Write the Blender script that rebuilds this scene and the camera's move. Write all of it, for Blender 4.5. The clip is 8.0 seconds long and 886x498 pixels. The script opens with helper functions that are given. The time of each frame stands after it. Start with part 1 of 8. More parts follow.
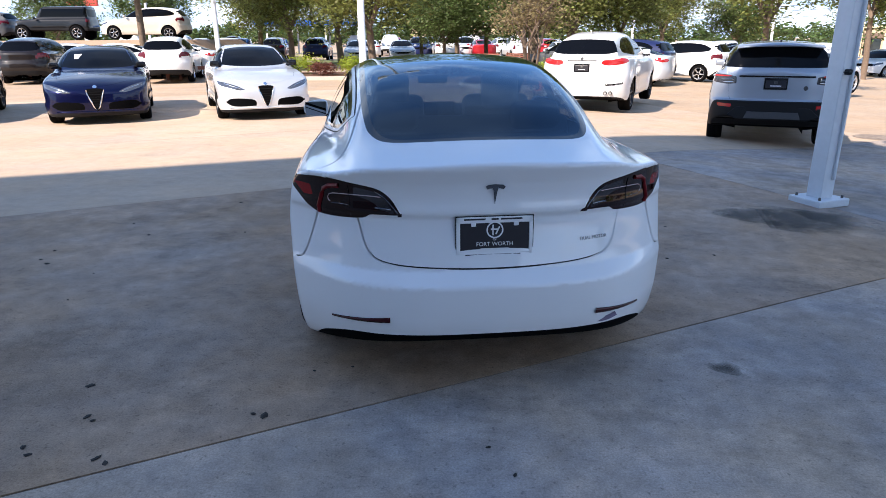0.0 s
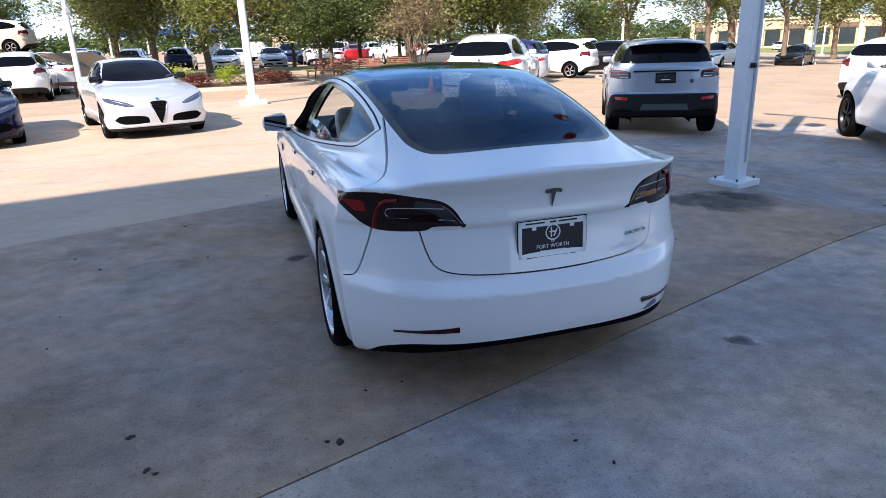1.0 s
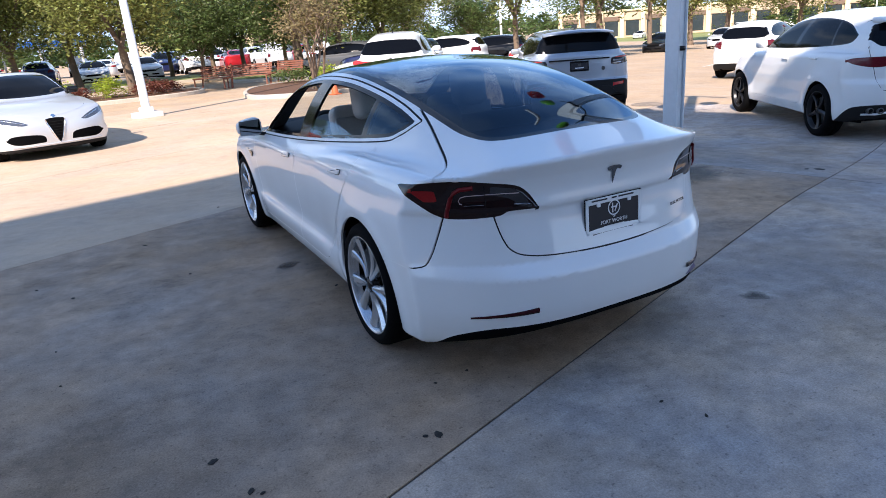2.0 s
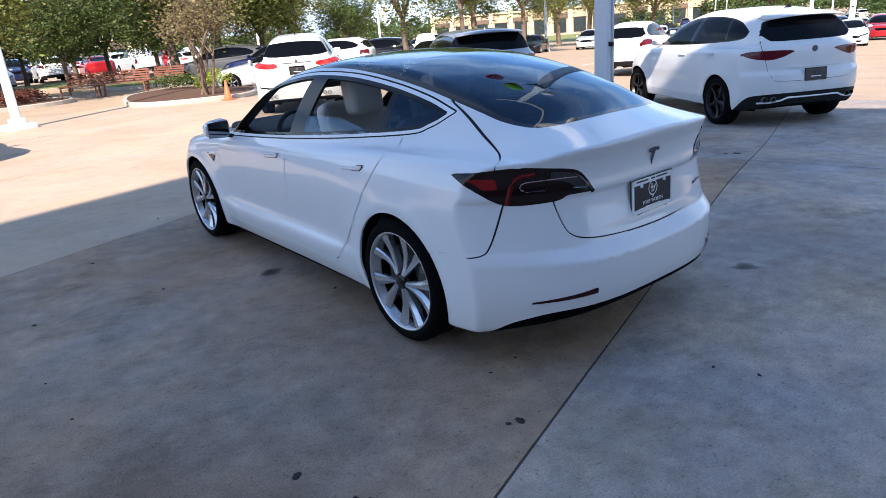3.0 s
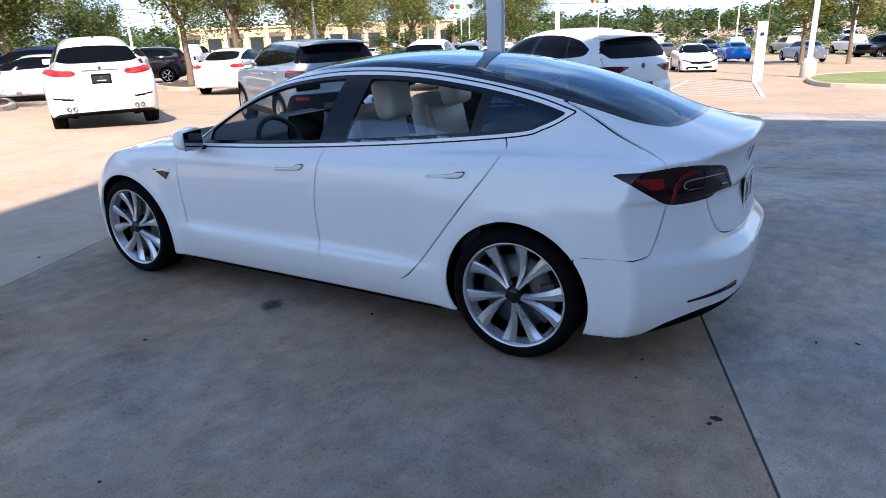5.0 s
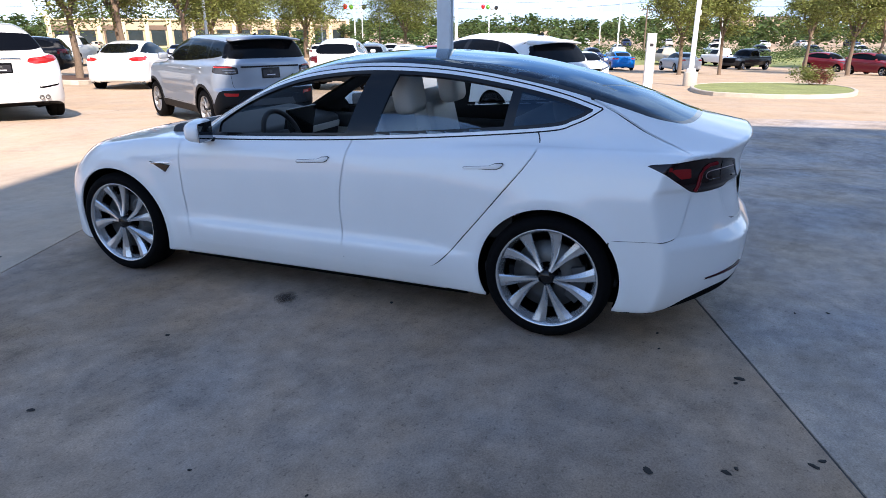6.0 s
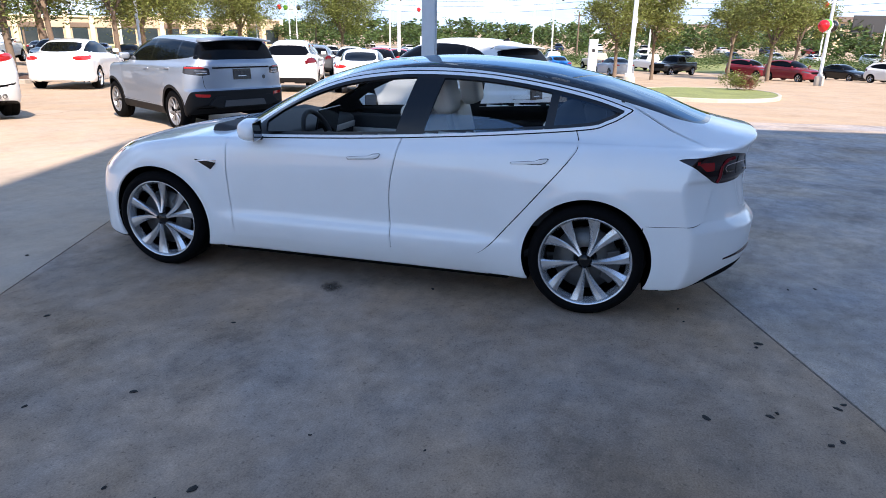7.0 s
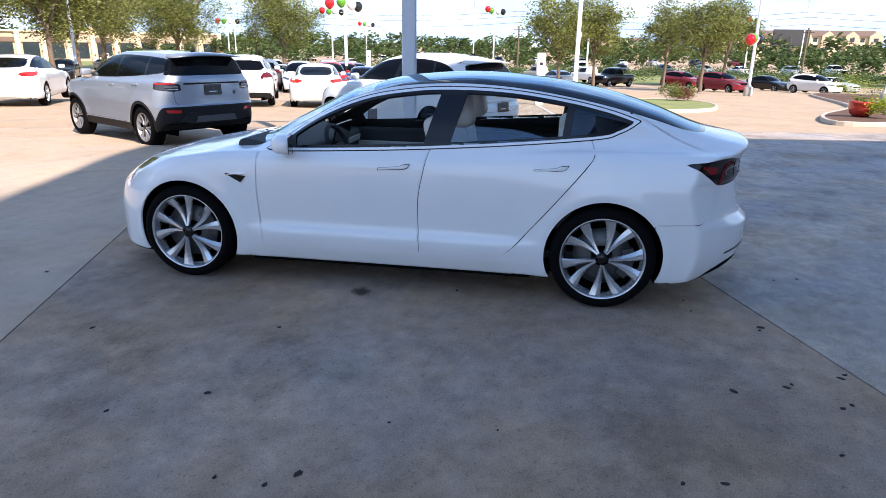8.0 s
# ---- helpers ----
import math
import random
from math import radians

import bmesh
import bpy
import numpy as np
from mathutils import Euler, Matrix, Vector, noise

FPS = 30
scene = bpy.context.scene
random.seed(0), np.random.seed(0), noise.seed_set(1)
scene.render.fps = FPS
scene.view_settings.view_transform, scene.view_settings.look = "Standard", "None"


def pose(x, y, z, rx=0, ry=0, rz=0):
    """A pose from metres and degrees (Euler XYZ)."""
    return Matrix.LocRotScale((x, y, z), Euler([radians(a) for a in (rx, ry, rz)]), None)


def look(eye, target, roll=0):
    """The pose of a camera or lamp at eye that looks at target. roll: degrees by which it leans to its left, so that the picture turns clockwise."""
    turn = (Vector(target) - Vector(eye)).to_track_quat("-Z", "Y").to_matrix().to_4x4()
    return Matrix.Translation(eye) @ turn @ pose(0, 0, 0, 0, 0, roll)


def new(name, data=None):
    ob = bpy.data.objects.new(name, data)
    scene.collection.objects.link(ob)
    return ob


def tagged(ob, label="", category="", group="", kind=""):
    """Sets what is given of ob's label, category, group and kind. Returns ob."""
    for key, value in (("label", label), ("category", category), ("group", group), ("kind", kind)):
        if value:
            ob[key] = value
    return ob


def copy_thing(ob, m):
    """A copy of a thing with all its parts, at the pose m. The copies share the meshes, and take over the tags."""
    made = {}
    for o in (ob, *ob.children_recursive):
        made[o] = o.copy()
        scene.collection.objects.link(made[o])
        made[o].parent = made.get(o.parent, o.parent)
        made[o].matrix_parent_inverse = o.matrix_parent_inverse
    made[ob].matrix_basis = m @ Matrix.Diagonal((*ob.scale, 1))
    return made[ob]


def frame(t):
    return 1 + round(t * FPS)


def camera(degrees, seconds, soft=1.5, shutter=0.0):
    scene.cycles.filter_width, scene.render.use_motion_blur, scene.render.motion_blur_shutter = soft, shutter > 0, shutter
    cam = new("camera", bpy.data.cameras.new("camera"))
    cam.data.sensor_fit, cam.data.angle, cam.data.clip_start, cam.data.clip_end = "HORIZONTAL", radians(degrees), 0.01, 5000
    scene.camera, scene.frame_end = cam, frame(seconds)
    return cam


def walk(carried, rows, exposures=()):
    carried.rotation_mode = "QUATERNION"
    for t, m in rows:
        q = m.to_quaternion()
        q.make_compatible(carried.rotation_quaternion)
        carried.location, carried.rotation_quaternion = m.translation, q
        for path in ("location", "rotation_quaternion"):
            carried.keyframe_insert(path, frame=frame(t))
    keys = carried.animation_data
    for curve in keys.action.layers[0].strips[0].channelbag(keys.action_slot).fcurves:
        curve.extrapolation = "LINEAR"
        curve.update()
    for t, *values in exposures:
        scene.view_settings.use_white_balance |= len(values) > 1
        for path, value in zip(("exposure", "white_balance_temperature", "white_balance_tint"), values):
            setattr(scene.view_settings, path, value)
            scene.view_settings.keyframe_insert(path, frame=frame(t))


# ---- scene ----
cam = camera(68.7, 8.0, 0.85)
PATH = [
    (0, (0.05, -0.071, 1.537), (0.029, 1.831, 0.918), -0.4),
    (0.5, (-0.347, -0.033, 1.567), (-0.161, 1.858, 0.943), -0.1),
    (1, (-0.721, -0.029, 1.588), (-0.375, 1.842, 0.97), -2.1),
    (1.5, (-1.103, 0.032, 1.578), (-0.627, 1.872, 0.954), -3.3),
    (2, (-1.479, 0.154, 1.583), (-0.82, 1.932, 0.948), -4.4),
    (2.2, (-1.62, 0.205, 1.581), (-0.881, 1.951, 0.944), -4.7),
    (3.3, (-2.367, 0.66, 1.574), (-1.301, 2.221, 0.919), -4.7),
    (3.5, (-2.498, 0.775, 1.563), (-1.366, 2.287, 0.908), -4.8),
    (4, (-2.783, 1.089, 1.588), (-1.512, 2.489, 0.934), -4.7),
    (4.5, (-3.018, 1.486, 1.59), (-1.641, 2.787, 0.946), -3.6),
    (5, (-3.239, 1.831, 1.574), (-1.735, 2.979, 0.926), -2.3),
    (6.3, (-3.973, 2.469, 1.577), (-2.264, 3.283, 0.929), 0.5),
    (6.5, (-4.098, 2.547, 1.598), (-2.374, 3.328, 0.951), 0.8),
    (7, (-4.359, 2.785, 1.602), (-2.597, 3.48, 0.961), 0.9),
    (7.5, (-4.596, 2.976, 1.622), (-2.804, 3.608, 0.998), 1.0),
    (8, (-4.798, 3.186, 1.629), (-2.969, 3.726, 1.026), 0.8),
]
walk(cam, [(t, look(eye, target, roll)) for t, eye, target, roll in PATH], [(0.0, 2.09, 5840, 10)])

# ---- light ----
SUN_AZIMUTH, SUN_HEIGHT = 223.4, 38.9      # degrees clockwise from +y to the sun, and above the horizon
sun_way = Vector((math.sin(radians(SUN_AZIMUTH)) * math.cos(radians(SUN_HEIGHT)),
                  math.cos(radians(SUN_AZIMUTH)) * math.cos(radians(SUN_HEIGHT)), math.sin(radians(SUN_HEIGHT))))
sun = new("sun", bpy.data.lights.new("sun", "SUN"))
sun.data.energy, sun.data.angle, sun.data.color = 2.45, radians(0.5), (1.0, 0.82, 0.65)
sun.matrix_world = look(sun_way * 50, (0, 0, 0))

world = bpy.data.worlds.new("sky")
scene.world = world
world.use_nodes = True
wn, wl = world.node_tree.nodes, world.node_tree.links
sky = wn.new("ShaderNodeTexSky")
sky.sky_type, sky.sun_disc = "NISHITA", False
sky.sun_elevation, sky.sun_rotation = radians(SUN_HEIGHT), radians(SUN_AZIMUTH)
sky.air_density, sky.dust_density, sky.ozone_density = 1.0, 0.15, 3.0
# thin summer clouds, mixed into the sky by the direction
tc = wn.new("ShaderNodeTexCoord")
flat = wn.new("ShaderNodeVectorMath")
flat.operation = "DIVIDE"
mp = wn.new("ShaderNodeMapping")
mp.inputs["Location"].default_value, mp.inputs["Scale"].default_value = (1.7, 0.6, 0.0), (1.0, 1.0, 0.0)
cl = wn.new("ShaderNodeTexNoise")
cl.inputs["Scale"].default_value, cl.inputs["Detail"].default_value, cl.inputs["Roughness"].default_value = 1.3, 9, 0.60
cr = wn.new("ShaderNodeValToRGB")
cr.color_ramp.elements[0].position, cr.color_ramp.elements[1].position = 0.45, 0.62
cr.color_ramp.elements[1].color = (0.85, 0.85, 0.85, 1)
mx = wn.new("ShaderNodeMix")
mx.data_type = "RGBA"
mx.inputs["B"].default_value = (6.7, 7.1, 7.6, 1)
sep, rise, lift = wn.new("ShaderNodeSeparateXYZ"), wn.new("ShaderNodeMath"), wn.new("ShaderNodeCombineXYZ")
rise.operation, rise.inputs[1].default_value = "ADD", 0.22
wl.new(tc.outputs["Generated"], sep.inputs["Vector"])
wl.new(sep.outputs["Z"], rise.inputs[0])
for axis in ("X", "Y", "Z"):
    wl.new(rise.outputs[0], lift.inputs[axis])
wl.new(tc.outputs["Generated"], flat.inputs[0])
wl.new(lift.outputs[0], flat.inputs[1])
wl.new(flat.outputs[0], mp.inputs["Vector"])
wl.new(mp.outputs["Vector"], cl.inputs["Vector"])
wl.new(cl.outputs["Fac"], cr.inputs["Fac"])
thin, dens = wn.new("ShaderNodeMapRange"), wn.new("ShaderNodeMath")
thin.inputs["From Min"].default_value, thin.inputs["From Max"].default_value = 0.30, 0.64
thin.inputs["To Min"].default_value, thin.inputs["To Max"].default_value = 1.0, 0.2
dens.operation = "MULTIPLY"
wl.new(sep.outputs["Z"], thin.inputs["Value"])
wl.new(cr.outputs["Color"], dens.inputs[0])
wl.new(thin.outputs["Result"], dens.inputs[1])
wl.new(dens.outputs[0], mx.inputs["Factor"])
# pale summer haze low over the horizon, the same all round
hz, hm = wn.new("ShaderNodeMapRange"), wn.new("ShaderNodeMix")
hz.interpolation_type = "SMOOTHSTEP"
hz.inputs["From Min"].default_value, hz.inputs["From Max"].default_value = 0.0, 0.40
hz.inputs["To Min"].default_value, hz.inputs["To Max"].default_value = 0.94, 0.0
hm.data_type = "RGBA"
hm.inputs["B"].default_value = (3.75, 4.65, 6.0, 1)
wl.new(sep.outputs["Z"], hz.inputs["Value"])
wl.new(hz.outputs["Result"], hm.inputs["Factor"])
wl.new(sky.outputs["Color"], hm.inputs["A"])
wl.new(hm.outputs["Result"], mx.inputs["A"])
wl.new(mx.outputs["Result"], wn["Background"].inputs["Color"])
wn["Background"].inputs["Strength"].default_value = 0.060


# ---- materials ----
def nodes_of(name):
    m = bpy.data.materials.new(name)
    m.use_nodes = True
    return m, m.node_tree.nodes, m.node_tree.links, m.node_tree.nodes["Principled BSDF"]


def mat(name, color, rough=0.5, metal=0.0, grain=0.0, scale=40.0, bump=0.0, coat=0.0, spec=0.5, large=0.0, large_scale=1.5, by_object=0.0):
    """A plain procedural surface: colour varied at a fine and a large scale, with a fine relief."""
    m, n, l, b = nodes_of(name)
    b.inputs["Roughness"].default_value, b.inputs["Metallic"].default_value = rough, metal
    b.inputs["Coat Weight"].default_value, b.inputs["Coat Roughness"].default_value = coat, 0.04
    b.inputs["Specular IOR Level"].default_value = spec
    b.inputs["Base Color"].default_value = (*color, 1)
    if grain or bump or large or by_object:
        co = n.new("ShaderNodeTexCoord")
        fine = n.new("ShaderNodeTexNoise")
        fine.inputs["Scale"].default_value, fine.inputs["Detail"].default_value = scale, 6
        l.new(co.outputs["Object"], fine.inputs["Vector"])
        wide = n.new("ShaderNodeTexNoise")
        wide.inputs["Scale"].default_value, wide.inputs["Detail"].default_value = large_scale, 5
        l.new(co.outputs["Object"], wide.inputs["Vector"])
        hsv = n.new("ShaderNodeHueSaturation")
        hsv.inputs["Color"].default_value = (*color, 1)
        a = n.new("ShaderNodeMath")
        a.operation = "MULTIPLY_ADD"
        a.inputs[1].default_value, a.inputs[2].default_value = 2 * grain, 1 - grain
        l.new(fine.outputs["Fac"], a.inputs[0])
        a2 = n.new("ShaderNodeMath")
        a2.operation = "MULTIPLY_ADD"
        a2.inputs[1].default_value = 2 * large
        l.new(wide.outputs["Fac"], a2.inputs[0])
        a3 = n.new("ShaderNodeMath")
        a3.operation = "SUBTRACT"
        a3.inputs[1].default_value = large
        l.new(a.outputs[0], a2.inputs[2])
        l.new(a2.outputs[0], a3.inputs[0])
        last = a3
        if by_object:
            info = n.new("ShaderNodeObjectInfo")
            a4 = n.new("ShaderNodeMath")
            a4.operation = "MULTIPLY_ADD"
            a4.inputs[1].default_value = by_object
            l.new(info.outputs["Random"], a4.inputs[0])
            l.new(a3.outputs[0], a4.inputs[2])
            last = a4
        l.new(last.outputs[0], hsv.inputs["Value"])
        l.new(hsv.outputs["Color"], b.inputs["Base Color"])
        if bump:
            bp = n.new("ShaderNodeBump")
            bp.inputs["Strength"].default_value, bp.inputs["Distance"].default_value = bump, 0.01
            l.new(fine.outputs["Fac"], bp.inputs["Height"])
            l.new(bp.outputs["Normal"], b.inputs["Normal"])
    return m


def paint(name, flake=0.0, ior=1.38):
    """Car paint under clear coat; the colour is the object's own."""
    m, n, l, b = nodes_of(name)
    info = n.new("ShaderNodeObjectInfo")
    co = n.new("ShaderNodeTexCoord")
    dust = n.new("ShaderNodeTexNoise")
    dust.inputs["Scale"].default_value, dust.inputs["Detail"].default_value = 3.0, 8
    l.new(co.outputs["Object"], dust.inputs["Vector"])
    ramp = n.new("ShaderNodeMapRange")
    ramp.inputs["To Min"].default_value, ramp.inputs["To Max"].default_value = 0.96, 1.04
    l.new(dust.outputs["Fac"], ramp.inputs["Value"])
    mul = n.new("ShaderNodeVectorMath")
    mul.operation = "SCALE"
    l.new(info.outputs["Color"], mul.inputs[0])
    l.new(ramp.outputs["Result"], mul.inputs["Scale"])
    l.new(mul.outputs[0], b.inputs["Base Color"])
    b.inputs["Metallic"].default_value = flake
    b.inputs["Roughness"].default_value = 0.42 if flake else 0.45
    b.inputs["Specular IOR Level"].default_value = 0.12
    b.inputs["Coat Weight"].default_value, b.inputs["Coat Roughness"].default_value = 1.0, 0.03
    b.inputs["Coat IOR"].default_value = ior
    orange = n.new("ShaderNodeTexNoise")
    orange.inputs["Scale"].default_value = 260
    l.new(co.outputs["Object"], orange.inputs["Vector"])
    bp = n.new("ShaderNodeBump")
    bp.inputs["Strength"].default_value, bp.inputs["Distance"].default_value = 0.015, 0.002
    l.new(orange.outputs["Fac"], bp.inputs["Height"])
    l.new(bp.outputs["Normal"], b.inputs["Coat Normal"])
    return m


def pane(name, tint, gloss=1.0):
    """Thin car glass: it lets light through with a tint, and mirrors by Fresnel."""
    m, n, l, b = nodes_of(name)
    n.remove(b)
    clear, shine, mix, fres = n.new("ShaderNodeBsdfTransparent"), n.new("ShaderNodeBsdfGlossy"), n.new("ShaderNodeMixShader"), n.new("ShaderNodeLayerWeight")
    clear.inputs["Color"].default_value = (*tint, 1)
    shine.inputs["Roughness"].default_value = 0.01
    shine.inputs["Color"].default_value = (0.62, 0.80, 1.0, 1)
    fres.inputs["Blend"].default_value = 0.5
    power, scale_ = n.new("ShaderNodeMath"), n.new("ShaderNodeMath")
    power.operation, scale_.operation = "POWER", "MULTIPLY_ADD"
    power.inputs[1].default_value = 4.5
    scale_.inputs[1].default_value, scale_.inputs[2].default_value = 0.92, 0.06 * gloss
    l.new(fres.outputs["Facing"], power.inputs[0])
    l.new(power.outputs[0], scale_.inputs[0])
    l.new(scale_.outputs[0], mix.inputs[0])
    l.new(clear.outputs[0], mix.inputs[1])
    l.new(shine.outputs[0], mix.inputs[2])
    l.new(mix.outputs[0], n["Material Output"].inputs["Surface"])
    return m


ROOF_EDGE = mat("dark_glass_edge", (0.008, 0.010, 0.013), 0.02, spec=0.6)
PAINT = paint("car_paint")
PEARL = paint("glossy_white_paint", 0.0, 1.62)
PAINT_FLAKE = paint("car_paint_metallic", 0.55)
GLASS_CLEAR = pane("clear_glass", (0.88, 0.92, 0.92), 1.6)
GLASS_TINT = pane("tinted_glass", (0.085, 0.11, 0.14), 0.8)
GLASS_ROOF = pane("roof_glass", (0.05, 0.065, 0.08), 1.0)
GLASS_DARK = mat("privacy_glass", (0.003, 0.0035, 0.005), 0.03, spec=0.12)
BLACK_GLOSS = mat("gloss_black_trim", (0.008, 0.008, 0.009), 0.10, spec=0.35, grain=0.1)
BLACK_PLASTIC = mat("black_plastic", (0.010, 0.010, 0.011), 0.6, spec=0.2, grain=0.25, scale=300, bump=0.1)
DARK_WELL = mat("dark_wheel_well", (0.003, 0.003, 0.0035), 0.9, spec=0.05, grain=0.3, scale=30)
CHROME = mat("chrome_trim", (0.80, 0.81, 0.83), 0.14, 1.0, grain=0.03)
# chrome trim with the mirrored sky put into a near-white, unmetallic colour
SATIN = mat("sky_bright_trim", (0.88, 0.89, 0.90), 0.25, 0.0, grain=0.03)
ALLOY = mat("silver_alloy", (0.60, 0.61, 0.63), 0.26, 0.75, grain=0.05, scale=80)
ALLOY_DARK = mat("black_alloy", (0.02, 0.02, 0.022), 0.3, 0.3, grain=0.1)
RUBBER = mat("tyre_rubber", (0.005, 0.005, 0.0055), 0.8, spec=0.05, grain=0.3, scale=60, bump=0.15)
STEEL = mat("brake_steel", (0.10, 0.10, 0.10), 0.45, 0.7, grain=0.15, scale=60)
DEEP_RED = mat("deep_red_lens", (0.23, 0.008, 0.009), 0.12, spec=0.25, grain=0.2, scale=120, coat=0.12)
DARK_RED = mat("dark_red_lens", (0.10, 0.006, 0.012), 0.10, spec=0.3, grain=0.5, scale=60, coat=0.3)
MAROON = mat("maroon_reflector", (0.035, 0.003, 0.005), 0.15, spec=0.3, grain=0.2, scale=150)
RED_LENS = mat("red_lens", (0.42, 0.014, 0.014), 0.1, grain=0.15, scale=150, coat=0.6)
SMOKE_LENS = mat("smoked_red_lens", (0.010, 0.002, 0.0025), 0.06, spec=0.3, grain=0.3, scale=120, coat=0.2)
CLEAR_LENS = mat("clear_lens", (0.14, 0.15, 0.17), 0.10, 0.6, grain=0.2, scale=90, coat=1.0)
WHITE_LEATHER = mat("white_seat_leather", (0.62, 0.60, 0.56), 0.5, grain=0.08, scale=120, bump=0.1)
DARK_TRIM = mat("dark_cabin_trim", (0.022, 0.022, 0.024), 0.7, grain=0.2, scale=100, bump=0.1)
PALE_TRIM = mat("pale_dash_trim", (0.50, 0.48, 0.45), 0.5, grain=0.1, scale=60)
STEEL_PAINT = mat("white_painted_steel", (0.62, 0.65, 0.68), 0.45, grain=0.08, scale=18, large=0.08, bump=0.05)
WHITE_TEXT = mat("white_print", (0.8, 0.8, 0.8), 0.5, grain=0.03)
BLACK_PRINT = mat("black_print", (0.02, 0.02, 0.025), 0.4, grain=0.1)
PLATE_BLACK = mat("black_plate_insert", (0.018, 0.017, 0.022), 0.35, grain=0.1)


# ---- mesh helpers ----
def link_mesh(name, me, parent=None, label="", material=None):
    ob = new(name, me)
    if parent is not None:
        ob.parent = parent
    if label:
        ob["label"] = label
    if material is not None and not me.materials:
        me.materials.append(material)
    return ob


def part(name, bm, material, parent, label="", smooth=False):
    me = bpy.data.meshes.new(name)
    if smooth:
        for f in bm.faces:
            f.smooth = True
    bm.to_mesh(me)
    bm.free()
    return link_mesh(name, me, parent, label, material)


def thing(name, label, category, m=None, group="", kind=""):
    ob = new(name)
    ob.empty_display_size = 0.1
    if m is not None:
        ob.matrix_basis = m
    return tagged(ob, label, category, group, kind)


def add_box(bm, size, m=Matrix(), bevel=0.0, segs=2):
    """A box of that size round the origin of m, with rounded edges."""
    tmp = bmesh.new()
    bmesh.ops.create_cube(tmp, size=1)
    bmesh.ops.scale(tmp, vec=size, verts=tmp.verts)
    if bevel:
        bmesh.ops.bevel(tmp, geom=list(tmp.edges), offset=bevel, segments=segs, profile=0.6, affect="EDGES")
    bmesh.ops.transform(tmp, matrix=m, verts=tmp.verts)
    me = bpy.data.meshes.new("tmp")
    tmp.to_mesh(me)
    tmp.free()
    bm.from_mesh(me)
    bpy.data.meshes.remove(me)
    return bm


def box(size, m=Matrix(), bevel=0.0, segs=2):
    return add_box(bmesh.new(), size, m, bevel, segs)


def add_tube(bm, points, radii, sides=10, cap=True):
    """A round tube through the points, with a radius at each."""
    rings, last = [], None
    pts = [Vector(p) for p in points]
    for i, p in enumerate(pts):
        d = (pts[min(i + 1, len(pts) - 1)] - pts[max(i - 1, 0)]).normalized()
        ref = Vector((0, 0, 1)) if abs(d.z) < 0.9 else Vector((1, 0, 0))
        u = d.cross(ref).normalized()
        v = d.cross(u)
        rings.append([bm.verts.new(p + radii[i] * (math.cos(a) * u + math.sin(a) * v)) for a in (2 * math.pi * k / sides for k in range(sides))])
    for a, b in zip(rings, rings[1:]):
        for k in range(sides):
            bm.faces.new((a[k], a[(k + 1) % sides], b[(k + 1) % sides], b[k]))
    if cap:
        bm.faces.new(rings[0])
        bm.faces.new(list(reversed(rings[-1])))
    return bm


def tube(points, radii, sides=10):
    return add_tube(bmesh.new(), points, radii, sides)


def add_turned(bm, profile, sides=32, axis="x"):
    """A body turned round an axis from (radius, along) pairs."""
    rings = []
    for r, h in profile:
        ring = []
        for k in range(sides):
            a = 2 * math.pi * k / sides
            c, s = r * math.cos(a), r * math.sin(a)
            ring.append(bm.verts.new((h, c, s) if axis == "x" else (c, s, h)))
        rings.append(ring)
    for a, b in zip(rings, rings[1:]):
        for k in range(sides):
            bm.faces.new((a[k], b[k], b[(k + 1) % sides], a[(k + 1) % sides]))
    return bm


def turned(profile, sides=32, axis="x"):
    return add_turned(bmesh.new(), profile, sides, axis)


def prism(outline, depth, m=Matrix(), bevel=0.0):
    """A flat outline in x and y, drawn out by depth along z."""
    bm = bmesh.new()
    low = [bm.verts.new((x, y, 0)) for x, y in outline]
    f = bm.faces.new(low)
    got = bmesh.ops.extrude_face_region(bm, geom=[f])
    bmesh.ops.translate(bm, vec=(0, 0, depth), verts=[v for v in got["geom"] if isinstance(v, bmesh.types.BMVert)])
    bmesh.ops.recalc_face_normals(bm, faces=bm.faces)
    if bevel:
        bmesh.ops.bevel(bm, geom=list(bm.edges), offset=bevel, segments=2, profile=0.6, affect="EDGES")
    bmesh.ops.transform(bm, matrix=m, verts=bm.verts)
    return bm


def words(text, size, material, parent, m, name="lettering"):
    """Lettering in the built-in font, turned into a thin mesh."""
    cu = bpy.data.curves.new("text", "FONT")
    cu.body, cu.size, cu.align_x, cu.align_y, cu.extrude = text, size, "CENTER", "CENTER", 0.0008
    tmp = bpy.data.objects.new("text", cu)
    me = bpy.data.meshes.new_from_object(tmp)
    bpy.data.objects.remove(tmp)
    me.name = name
    me.materials.clear()
    ob = link_mesh(name, me, parent, "", material)
    ob.matrix_basis = m
    return ob


